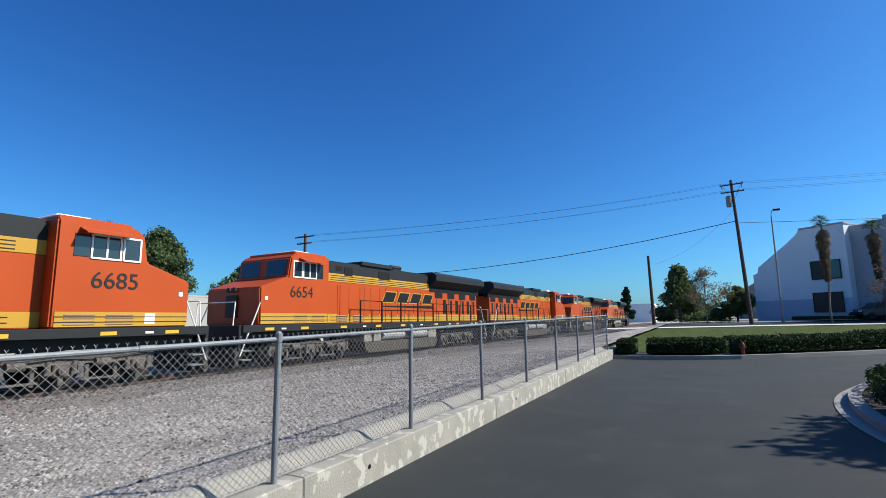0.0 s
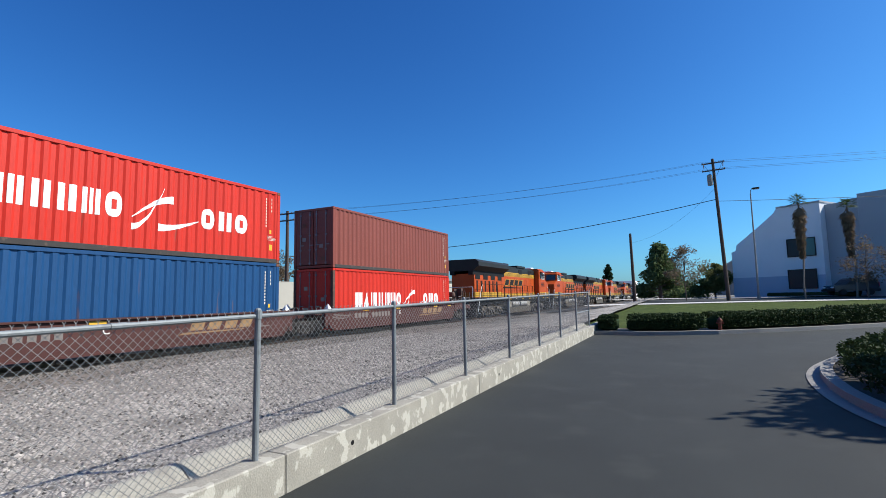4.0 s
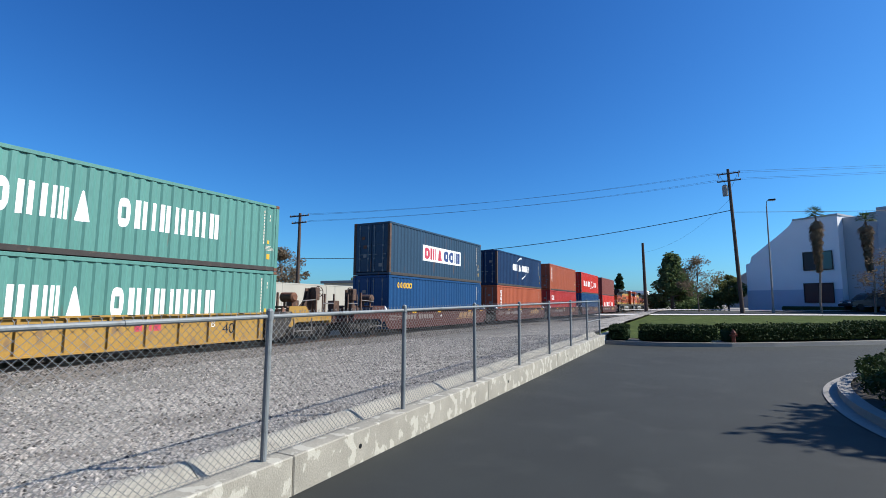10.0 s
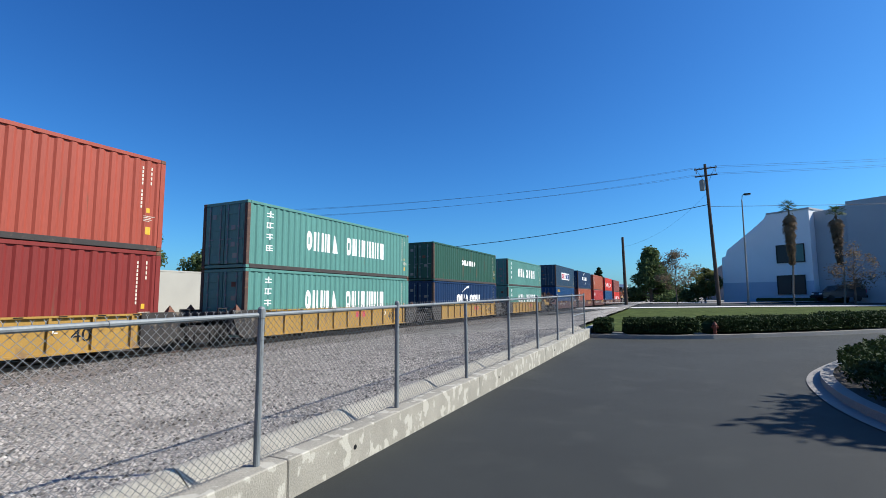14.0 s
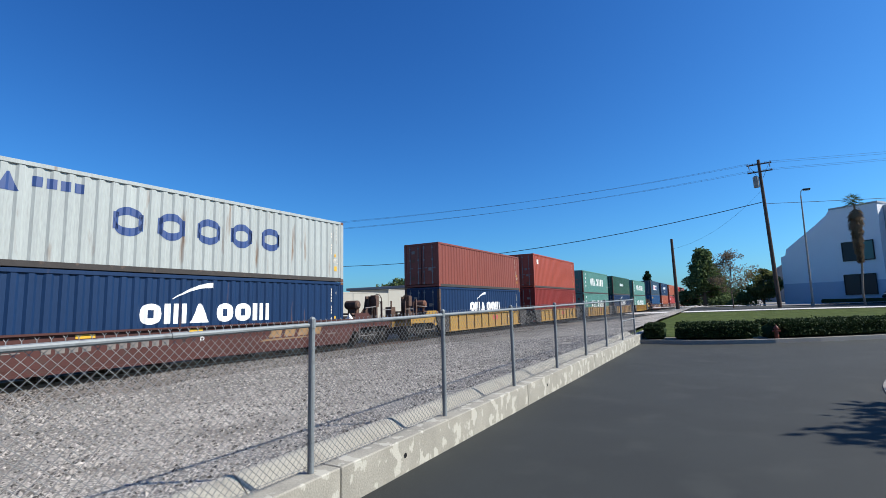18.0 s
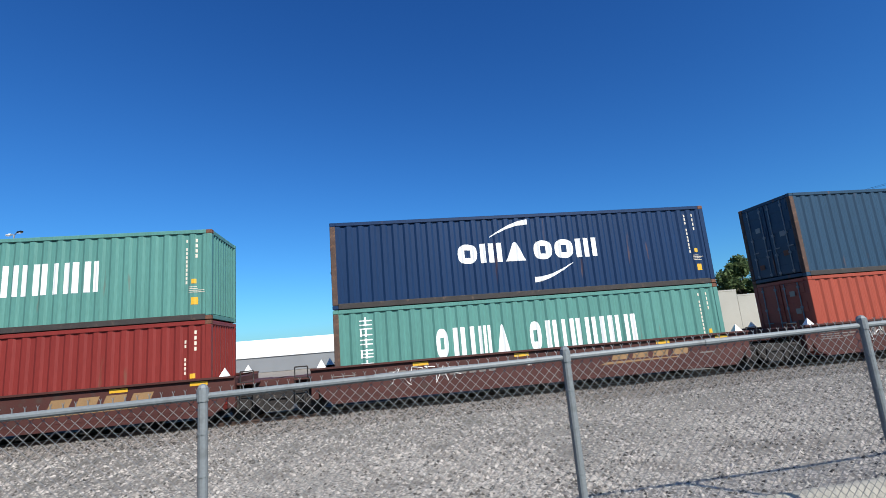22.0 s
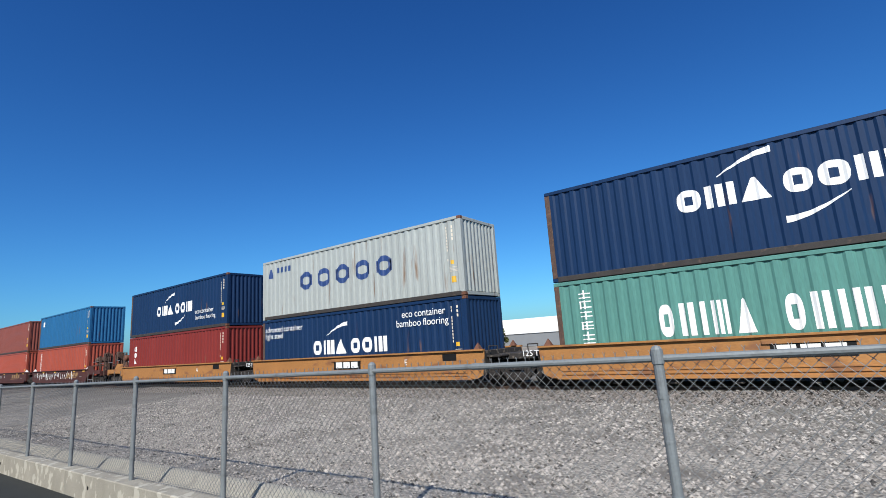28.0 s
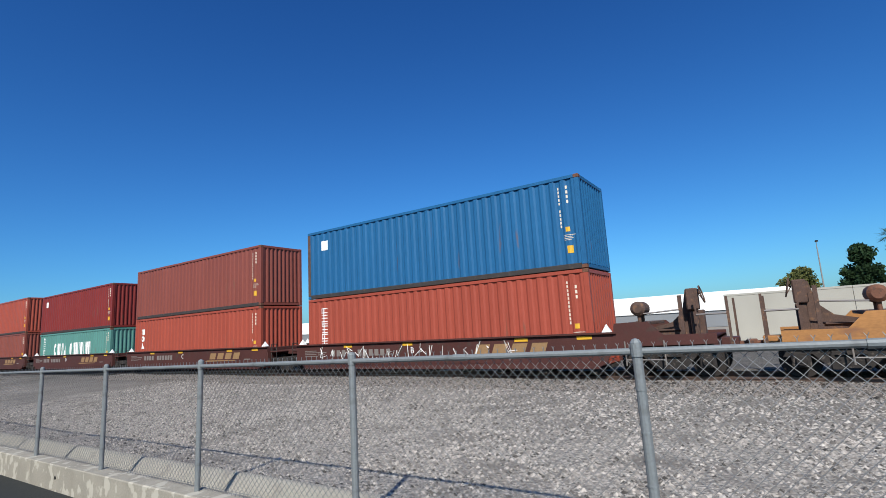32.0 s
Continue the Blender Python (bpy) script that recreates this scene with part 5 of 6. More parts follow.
bm = bmesh.new()
prof = ((-20.2, -0.06), (-18.6, -0.02), (-17.5, -0.06), (-14.1, -0.06), (-13.2, 0.03), (-11.6, -0.03))
rows = []
for j in range(241):
    y = -180 + j * 1.5
    rows.append([bm.verts.new((x, y, z + 0.05 * noise.noise((x * 1.7, y * 0.8, 2)))) for x, z in prof])
for a, b in zip(rows, rows[1:]):
    for k in range(len(prof) - 1):
        bm.faces.new((a[k], a[k + 1], b[k + 1], b[k]))
bed = part("ballast_bed", bm, M_BALLAST)
# the strips beneath the train get the shade-darkened ballast
bed.data.materials.append(M_SHADEBED)
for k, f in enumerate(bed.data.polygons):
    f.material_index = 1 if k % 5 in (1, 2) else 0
tagged(bed, "brownish crushed stone ballast under the track", "ballast", kind="structure")


def rail_bmesh(x):
    bm = bmesh.new()
    for x0, x1, z0, z1 in ((-0.036, 0.036, -0.04, 0.0), (-0.009, 0.009, -0.15, -0.04), (-0.07, 0.07, -0.17, -0.15)):
        box(bm, x + x0, x + x1, -180, 180, RAIL_Z + z0, RAIL_Z + z1)
    return bm


track = thing("railway_track", "rusty steel rails on dark timber ties", "track", kind="structure")
for s in (-1, 1):
    part("rail", rail_bmesh(TRACK_X + s * 0.7525), M_RAIL, track)
TIE = as_mesh("tie", boxes((-1.3, 1.3, -0.11, 0.11, -0.19, 0.0), bevel=0.01))
for k in range(150):
    shared("tie", TIE, M_TIE, track, at=pose(TRACK_X, -45 + k * 0.62, RAIL_Z - 0.16, 0, 0, random.uniform(-1, 1)))


def stones(name, n, x0, x1, y0, y1, small, large, z, mat, seed):
    """Loose stones: small uneven octahedra in one mesh."""
    g = np.random.default_rng(seed)
    base = np.array(((1, 0, 0), (-1, 0, 0), (0, 1, 0), (0, -1, 0), (0, 0, 1), (0, 0, -1)), float)
    tri = np.array(((0, 2, 4), (2, 1, 4), (1, 3, 4), (3, 0, 4), (2, 0, 5), (1, 2, 5), (3, 1, 5), (0, 3, 5)))
    size = small + (large - small) * g.random(n) ** 2.5
    at = np.stack((x0 + (x1 - x0) * g.random(n), y0 + (y1 - y0) * g.random(n), np.full(n, z)), 1)
    at[:, 2] += np.array([swell(x, y) for x, y, _ in at])
    turn = g.random(n) * 2 * math.pi
    pts = base[None] * (size[:, None, None] * (0.6 + 0.6 * g.random((n, 6, 1))))
    pts[:, :, 2] *= 0.7
    c, s = np.cos(turn)[:, None], np.sin(turn)[:, None]
    xy = np.stack((pts[:, :, 0] * c - pts[:, :, 1] * s, pts[:, :, 0] * s + pts[:, :, 1] * c, pts[:, :, 2]), 2) + at[:, None]
    faces = (tri[None] + 6 * np.arange(n)[:, None, None]).reshape(-1, 3)
    ob = cloud(name, xy.reshape(-1, 3).tolist(), faces.tolist(), mat)
    return ob


tagged(stones("gravel_stones", 200000, -13.6, -4.3, -24, 22, 0.013, 0.048, 0.017, M_STONE, 3), "loose grey and white gravel stones", "gravel", kind="stuff")
tagged(stones("ballast_stones", 60000, -14.75, -12.4, -34, 42, 0.022, 0.055, 0.03, M_BALLASTSTONE, 4), "crushed stone ballast along the track", "ballast", kind="stuff")

# ---- low wall, swale and chain link fence ----
FX, STEP, Y1 = -3.55, 2.435, 1.24
FIRST, LAST = -34, 9
wall = thing("retaining_wall", "low weathered concrete wall with pale patches and joints", "wall", kind="structure")
swale = thing("concrete_swale", "pale concrete gutter with a sloping bank behind the low wall", "gutter", kind="structure")
bm = boxes((-0.13, 0.15, 0.003, 2 * STEP - 0.003, -0.25, 0.22), bevel=0.012)
WALLPIECE = as_mesh("wall_panel", bm)
bm = bmesh.new()
SECTION = ((0.0, -0.03), (-0.25, -0.02), (-0.34, 0.045), (-0.50, 0.165), (-0.54, 0.188), (-0.58, 0.197), (-0.64, 0.188), (-0.66, 0.10), (-0.66, -0.15))
ends = [[bm.verts.new((x, y, z)) for x, z in SECTION] for y in (0.006, STEP - 0.006)]
for k in range(len(SECTION) - 1):
    bm.faces.new((ends[0][k], ends[0][k + 1], ends[1][k + 1], ends[1][k]))
bmesh.ops.recalc_face_normals(bm, faces=bm.faces[:])
APRON = as_mesh("apron_slab", bm)
HOLE = as_mesh("weep_hole", tubes(((-0.03, 0, 0), (0.001, 0, 0), 0.028), n=12))
for k in range(FIRST, LAST + 1):
    y = Y1 + STEP * (k - 1)
    if k % 2 == 0:
        shared("wall_panel", WALLPIECE, M_CONCRETE, wall, at=pose(FX, y + 0.25, lie(FX, y + 0.25), math.degrees(math.atan(RISE))))
    if k % 2 == 0:
        shared("weep_hole", HOLE, M_BLACK, wall, at=pose(FX + 0.152, y + 1.3, 0.04 + lie(FX, y + 1.3)))
    shared("apron_slab", APRON, M_SWALE, swale, at=pose(FX - 0.13, y - 0.3, lie(FX, y - 0.3), math.degrees(math.atan(RISE))))

RAILTOP = 1.574
fence = thing("chain_link_fence", "galvanised chain link fence with steel posts and a top rail", "fence", kind="structure")
bm = tubes(((0, 0, 0.12), (0, 0, RAILTOP + 0.02), 0.030), ((0, 0, RAILTOP - 0.03), (0, 0, RAILTOP + 0.045), 0.036), n=12)
bmesh.ops.create_uvsphere(bm, u_segments=8, v_segments=5, radius=0.036, matrix=Matrix.Translation((0, 0, RAILTOP + 0.045)))
for z in (0.5, 0.8, 1.1, 1.35):
    tube(bm, (0, 0, z - 0.006), (0, 0, z + 0.006), 0.034, n=10)
POST = as_mesh("post", bm)
TOPRAIL = as_mesh("top_rail", tubes(((0, 0, RAILTOP), (0, STEP, RAILTOP), 0.022), ((0, 1.1, RAILTOP), (0, 1.22, RAILTOP), 0.026), n=10))
CELL, LOW, UP = 0.0716, 0.24, RAILTOP + 0.018
bm = bmesh.new()
high = UP - LOW
nw = int(round(STEP / CELL))
for k in range(-int(high / CELL) - 1, nw):
    for s in (1, -1):
        a, b = Vector((s * 0.0018, k * CELL, LOW)), Vector((s * 0.0018, k * CELL + high, UP))
        if a.y < 0:
            a += (b - a) * (-a.y / (b.y - a.y))
        if b.y > STEP:
            b = a + (b - a) * ((STEP - a.y) / (b.y - a.y))
        if b.y - a.y < 0.02:
            continue
        if s < 0:
            a.y, b.y = STEP - a.y, STEP - b.y
        tube(bm, a, b, 0.0022, n=4, caps=False)
for k in range(nw):
    y = (k + 0.5) * CELL
    tube(bm, (0, y, UP - 0.012), (0, y, UP + 0.018), 0.0035, n=4, caps=False)
    for s in (-1, 1):
        tube(bm, (0, y, UP + 0.016), (0.004 * s, y + s * 0.010, UP + 0.034), 0.0022, n=4, caps=False)
LINKS = as_mesh("chain_link_panel", bm)
WIRE = as_mesh("tension_wire", tubes(((-0.01, 0, 0.27), (-0.01, STEP, 0.27), 0.003), n=4))
for k in range(FIRST, LAST + 1):
    y = Y1 + STEP * (k - 1)
    m = pose(FX + random.uniform(-0.006, 0.006), y, lie(FX, y), random.uniform(-0.4, 0.4), random.uniform(-0.4, 0.4), 0)
    shared("post", POST, M_GALV, fence, at=m)
    if k < LAST:
        m = pose(FX - 0.03, y, lie(FX, y), math.degrees(math.atan(RISE)))
        shared("top_rail", TOPRAIL, M_GALV, fence, at=pose(FX, y, lie(FX, y), math.degrees(math.atan(RISE))))
        shared("chain_link_panel", LINKS, M_WIRE, fence, at=m)
        shared("tension_wire", WIRE, M_WIRE, fence, at=m)
part("mid_rail", tubes(((FX, Y1 + STEP * 7, 1.12), (FX, Y1 + STEP * 8, 1.16), 0.02), n=8), M_GALV, fence)


# ---- planting ----
def leaf_quads(centres, size, g, flat=0.0):
    """Small leaves at the given places: bent quads turned at random."""
    n = len(centres)
    a = g.normal(size=(n, 3))
    a /= np.linalg.norm(a, axis=1)[:, None]
    b = np.cross(a, g.normal(size=(n, 3)))
    b /= np.linalg.norm(b, axis=1)[:, None]
    s = size * (0.6 + 0.8 * g.random((n, 1)))
    c = np.asarray(centres)
    v = np.stack((c - a * s, c + b * s * 0.5, c + a * s, c - b * s * 0.5), 1).reshape(-1, 3)
    f = np.arange(4 * n).reshape(-1, 4)
    return v, f


def crown_points(g, clumps, per, spread):
    pts = []
    for cx, cy, cz, r in clumps:
        d = g.normal(size=(per, 3))
        d /= np.linalg.norm(d, axis=1)[:, None]
        rr = r * (0.3 + 0.9 * g.random((per, 1)) ** 0.7)
        pts.append(np.array((cx, cy, cz)) + d * rr * (1, 1, spread))
    return np.concatenate(pts)


def tree(name, at, h, wide, trunk, mat, label, seed, leaf=0.22, per=200, clumps=40, low=0.25, shape="round", category="tree"):
    g = np.random.default_rng(seed)
    ob = thing(name, label, category, at=at)
    bm = bmesh.new()
    tube(bm, (0, 0, -0.2), (0.05 * h * (g.random() - 0.5), 0.05 * h * (g.random() - 0.5), h * 0.5), trunk, trunk * 0.6, n=9)
    spots = []
    for k in range(clumps):
        f = g.random()
        z = h * (low + (1 - low) * f)
        if shape == "cone":
            rad = wide * (1.02 - f) * (0.55 + 0.45 * g.random())
        else:
            rad = wide * math.sqrt(max(0.05, 1 - (2 * f - 0.9) ** 2)) * (0.3 + 0.65 * g.random())
        a = g.random() * 2 * math.pi
        size = wide * (0.24 if shape != "cone" else 0.22) * (0.6 + 0.8 * g.random())
        spots.append((rad * math.cos(a), rad * math.sin(a), z, size))
        if k % 2 == 0:
            tube(bm, (0, 0, min(z * 0.8, h * 0.5)), (rad * math.cos(a), rad * math.sin(a), z), trunk * 0.28, trunk * 0.08, n=5, caps=False)
    part("trunk", bm, M_BARK, ob)
    v, f = leaf_quads(crown_points(g, spots, per, 0.8), leaf, g)
    cloud("crown", v.tolist(), f.tolist(), mat, ob)
    return ob


def palm(at, h, label, seed, fronds=46, size=1.7, skirt=1.0, trunk=0.2, long_skirt=0.0):
    g = np.random.default_rng(seed)
    ob = thing("palm_tree", label, "palm tree", at=at)
    bm = bmesh.new()
    p = Vector((0, 0, -0.2))
    for k in range(8):
        q = Vector((0.02 * h * math.sin(k * 0.5 + seed), 0.015 * h * math.sin(k * 0.7), h * (k + 1) / 8))
        tube(bm, p, q, trunk * (1.1 - 0.03 * k), trunk * (1.07 - 0.03 * k), n=10, caps=False)
        p = q
    part("trunk", bm, M_PALMBARK, ob)
    for name, mat, count, up in (("crown", M_FROND, fronds, 1), ("dry_skirt", M_SKIRT, int(fronds * 1.6 * skirt), -1)):
        if not count:
            continue
        v, f = [], []
        for k in range(count):
            a = g.random() * 2 * math.pi
            el = (g.random() * 1.5 - 0.35) if up > 0 else -(0.75 + 0.7 * g.random())
            way = np.array((math.cos(a) * math.cos(el), math.sin(a) * math.cos(el), math.sin(el)))
            side = np.array((-math.sin(a), math.cos(a), 0))
            root = np.array(p) + (np.array((0, 0, 0.1)) if up > 0 else np.array((0, 0, -skirt * size * 1.1 * g.random())))
            long = size * (0.7 + 0.5 * g.random()) * ((0.8 if long_skirt else 1) if up > 0 else 0.75)
            if up < 0 and long_skirt:
                f_ = g.random() ** 0.8
                root = np.array(p) + np.array((0, 0, -long_skirt * f_))
                el = -(0.95 + 0.5 * f_)
                way = np.array((math.cos(a) * math.cos(el), math.sin(a) * math.cos(el), math.sin(el)))
                long = size * (1.0 - 0.55 * f_) * (0.75 + 0.4 * g.random())
            hub = root + way * long * 0.45
            for j in range(11):
                b = (j - 5) / 5 * 1.25
                tip = hub + (way * math.cos(b) + side * math.sin(b)) * long * 0.55 - np.array((0, 0, 0.12 * long * (1 + abs(b))))
                mid = (hub + tip) / 2 + side * 0.05
                i = len(v)
                v += [tuple(hub), tuple(mid + side * 0.035), tuple(tip), tuple(mid - side * 0.035)]
                f.append((i, i + 1, i + 2, i + 3))
            i = len(v)
            v += [tuple(root + side * 0.03), tuple(root - side * 0.03), tuple(hub - side * 0.015), tuple(hub + side * 0.015)]
            f.append((i, i + 1, i + 2, i + 3))
        cloud(name, v, f, mat, ob)
    return ob


def spot(az, far, z=0.0):
    a = radians(az)
    x, y = -far * math.sin(a), far * math.cos(a)
    return Matrix.Translation((x, y, z + lie(x, y)))


# ---- far side of the drive: kerb, hedge, hydrant, lawn, street ----
CURB = ((-3.42, 20.9), (-1.6, 20.95), (-0.25, 21.3), (1.06, 21.9), (2.5, 22.87), (4.8, 24.6), (7.6, 27.0), (13, 32))


def along(line, k):
    k = max(0.0, min(len(line) - 1.001, k))
    i = int(k)
    a, b = Vector((*line[i], 0)), Vector((*line[i + 1], 0))
    return a.lerp(b, k - i), (b - a).normalized()


def ribbon(line, w0, w1, z0, z1, steps=8):
    """A raised strip beside a line, between the offsets w0 and w1 to its left."""
    bm = bmesh.new()
    rows = []
    n = (len(line) - 1) * steps
    for j in range(n + 1):
        p, t = along(line, j / steps)
        s = Vector((-t.y, t.x, 0))
        rows.append([bm.verts.new(c) for c in (p + s * w0 + Vector((0, 0, z0)), p + s * w0 + Vector((0, 0, z1)), p + s * w1 + Vector((0, 0, z1)), p + s * w1 + Vector((0, 0, z0)))])
    for a, b in zip(rows, rows[1:]):
        for k in range(3):
            bm.faces.new((a[k], b[k], b[k + 1], a[k + 1]))
    bmesh.ops.recalc_face_normals(bm, faces=bm.faces[:])
    return bm


tagged(part("kerb", ribbon(CURB, 0.0, 0.2, -0.2, 0.0), M_CURB), "pale concrete kerb along the hedge", "kerb", kind="structure").matrix_basis = TILT
tagged(part("planting_bed", ribbon(CURB, 0.2, 3.2, -0.2, -0.03), M_DIRT), "bare earth under the clipped hedge", "planting bed", kind="structure").matrix_basis = TILT
bm = bmesh.new()
lawn = ((-4.4, 22.6), (-1.6, 22.7), (-0.4, 23.1), (0.8, 23.7), (2.2, 24.6), (4.5, 26.4), (7.2, 28.9), (12.6, 34), (26, 47), (26, 60.5), (14, 57.0), (4, 53.5), (-4.4, 49.5))
bm.faces.new([bm.verts.new((x, y, 0.0)) for x, y in lawn])
tagged(part("lawn", bm, M_GRASS), "short green lawn behind the hedge", "lawn", kind="structure").matrix_basis = TILT
bm = bmesh.new()
for z, pts in ((0.05, ((-9.0, 47.5), (-4.4, 49.5), (4, 53.5), (14, 57.0), (50, 68), (50, 71), (14, 60.2), (4, 56.5), (-4.4, 52.5), (-9.0, 50.4))), (0.125, ((-9.0, 65.2), (60, 84), (60, 86), (-9.0, 67.2)))):
    bm.faces.new([bm.verts.new((x, y, z)) for x, y in pts])
tagged(part("sidewalk", bm, M_WALK), "pale concrete pavement beside the street", "pavement", kind="structure").matrix_basis = TILT
bm = bmesh.new()
near = ((-40, 40), (-13.5, 48.4), (-9, 50.4), (-4.4, 52.5), (4, 56.5), (14, 60.2), (50, 71), (150, 100))
away = ((-40, 57), (-13.5, 64), (-9, 65.2), (-4.4, 66.5), (4, 68.8), (14, 71.5), (60, 84), (150, 112))
rows = [(bm.verts.new((*p, 0.03 + lie(*p))), bm.verts.new((*q, 0.03 + lie(*q)))) for p, q in zip(near, away)]
for a, b in zip(rows, rows[1:]):
    bm.faces.new((a[0], b[0], b[1], a[1]))
tagged(part("street", bm, M_ASPHALT), "grey asphalt cross street", "road", kind="structure")


def hedge(k0, k1, high, label, seed):
    g = np.random.default_rng(seed)
    ob = thing("hedge", label, "hedge", "clipped hedges by the drive", at=TILT)
    core = bmesh.new()
    pts = []
    n = 60
    for j in range(n + 1):
        p, t = along(CURB, k0 + (k1 - k0) * j / n)
        s = Vector((-t.y, t.x, 0))
        h = high * (0.92 + 0.12 * noise.noise((j * 0.4, seed, 0)))
        c = p + s * 1.05
        if j % 2 == 0:
            bmesh.ops.create_icosphere(core, subdivisions=1, radius=0.36, matrix=Matrix.Translation((c.x, c.y, 0.2)))
        for _ in range(520):
            a, w, z = g.random(), g.random(), g.random()
            face = g.random()
            wide = 0.62
            if face < 0.4:
                q = c + t * (a - 0.5) * 0.5 - s * wide * (1 + 0.12 * g.normal()) + Vector((0, 0, 0.08 + z * (h - 0.1)))
            elif face < 0.8:
                q = c + t * (a - 0.5) * 0.5 + s * (w * 2 - 1) * wide + Vector((0, 0, h * (1 + 0.06 * g.normal())))
            else:
                q = c + t * (a - 0.5) * 0.5 + s * (w * 2 - 1) * wide * 0.9 + Vector((0, 0, 0.1 + z * h * 0.9))
            pts.append(tuple(q))
    part("stem_mass", core, M_LEAFDARK, ob)
    v, f = leaf_quads(pts, 0.046, g)
    cloud("leaves", v.tolist(), f.tolist(), M_LEAF, ob)
    return ob


hedge(0.2, 0.32, 0.54, "short end of a dense dark green clipped hedge", 11)
hedge(0.82, 2.66, 0.58, "dense dark green clipped hedge behind the kerb", 12)
hedge(3.34, 5.42, 0.60, "dense dark green clipped hedge behind the kerb", 13)
hedge(5.58, 6.98, 0.66, "dense dark green clipped hedge running to the street", 14)


def hydrant(at):
    ob = thing("fire_hydrant", "red cast iron fire hydrant between two hedges", "hydrant", at=at)
    part("barrel", tubes(((0, 0, 0), (0, 0, 0.06), 0.16), ((0, 0, 0.06), (0, 0, 0.58), 0.105), ((0, 0, 0.56), (0, 0, 0.61), 0.15), n=14), M_HYDRANT, ob)
    bm = tubes(((0, 0, 0.61), (0, 0, 0.70), 0.125, 0.09), ((0, 0, 0.70), (0, 0, 0.76), 0.09, 0.03), ((0, 0, 0.76), (0, 0, 0.80), 0.03), n=12)
    part("bonnet", bm, M_HYDRANT, ob)
    for s in (-1, 1):
        part("outlet_cap", tubes(((s * 0.08, 0, 0.45), (s * 0.20, 0, 0.45), 0.06), n=8), M_HYDRANT, ob)
    part("outlet_cap", tubes(((0, -0.08, 0.40), (0, -0.2, 0.40), 0.075), n=10), M_HYDRANT, ob)
    return ob


p, t = along(CURB, 3.02)
hydrant(TILT @ Matrix.Translation((p.x + 0.05, p.y + 0.42, -0.03)) @ Matrix.Scale(0.66, 4))

# island with shrubs by the drive
ISLAND = ((2.32, 11.2), (2.38, 12.2), (2.52, 13.1), (2.8, 14.1), (3.3, 15.3), (3.8, 16.4), (4.4, 17.5), (5.3, 19.0), (6.8, 20.6), (9, 22), (30, 27), (30, 2), (9, 2.4), (4.4, 5.2), (3.0, 7.6), (2.5, 9.0), (2.33, 10.2))
for _ in range(2):        # rounded corners
    ISLAND = [p for a, b in zip(ISLAND, ISLAND[1:] + ISLAND[:1]) for p in ((a[0] * 0.75 + b[0] * 0.25, a[1] * 0.75 + b[1] * 0.25), (a[0] * 0.25 + b[0] * 0.75, a[1] * 0.25 + b[1] * 0.75))]
bm = bmesh.new()
n = len(ISLAND)
lo = [bm.verts.new((x, y, -0.2)) for x, y in ISLAND]
hi = [bm.verts.new((x, y, 0.0)) for x, y in ISLAND]
cx, cy = 12.0, 13.0
inn = [bm.verts.new((x + (cx - x) * 0.22 / max(0.3, math.hypot(cx - x, cy - y)), y + (cy - y) * 0.22 / max(0.3, math.hypot(cx - x, cy - y)), 0.0)) for x, y in ISLAND]
for k in range(n):
    bm.faces.new((lo[k], lo[(k + 1) % n], hi[(k + 1) % n], hi[k]))
    bm.faces.new((hi[k], hi[(k + 1) % n], inn[(k + 1) % n], inn[k]))
bmesh.ops.recalc_face_normals(bm, faces=bm.faces[:])
gut = bmesh.new()
ga = [gut.verts.new((x, y, -0.134)) for x, y in ISLAND]
gb = [gut.verts.new((x - (cx - x) * 0.24 / max(0.3, math.hypot(cx - x, cy - y)), y - (cy - y) * 0.24 / max(0.3, math.hypot(cx - x, cy - y)), -0.136)) for x, y in ISLAND]
for k in range(n):
    gut.faces.new((ga[k], ga[(k + 1) % n], gb[(k + 1) % n], gb[k]))
bmesh.ops.recalc_face_normals(gut, faces=gut.faces[:])
tagged(part("gutter", gut, M_CURB), "pale concrete gutter strip round the island kerb", "gutter", kind="structure").matrix_basis = TILT
tagged(part("island_kerb", bm, M_CURB), "rounded pale concrete kerb round a planted island", "kerb", kind="structure").matrix_basis = TILT
bm = bmesh.new()
bm.faces.new([bm.verts.new((v[0], v[1], -0.04)) for v in ISLAND])
tagged(part("island_soil", bm, M_MULCH), "dark earth in the planted island", "planting bed", kind="structure").matrix_basis = TILT
bm = bmesh.new()
g = np.random.default_rng(21)
pts = []
while len(pts) < 40000:
    x, y = 2.4 + 6 * g.random(), 7 + 13 * g.random()
    if x < 0.30 + float(np.interp(y, (5.2, 7.6, 9.0, 10.2, 12.2, 14.1, 15.3, 17.5, 19.0, 20.6), (4.4, 3.0, 2.5, 2.33, 2.38, 2.8, 3.3, 4.4, 5.3, 6.8))) + 0.12 * noise.noise((y * 2, 0, 0)):
        continue
    h = 0.42 + 0.15 * noise.noise((x * 1.5, y * 1.5, 0))
    pts.append((x, y, h * g.random() ** 0.5))
v, f = leaf_quads(pts, 0.05, g)
shrub = thing("ground_shrubs", "low dark green shrubs filling the kerbed island", "shrub", kind="stuff", at=TILT)
cloud("leaves", v.tolist(), f.tolist(), M_LEAF, shrub)


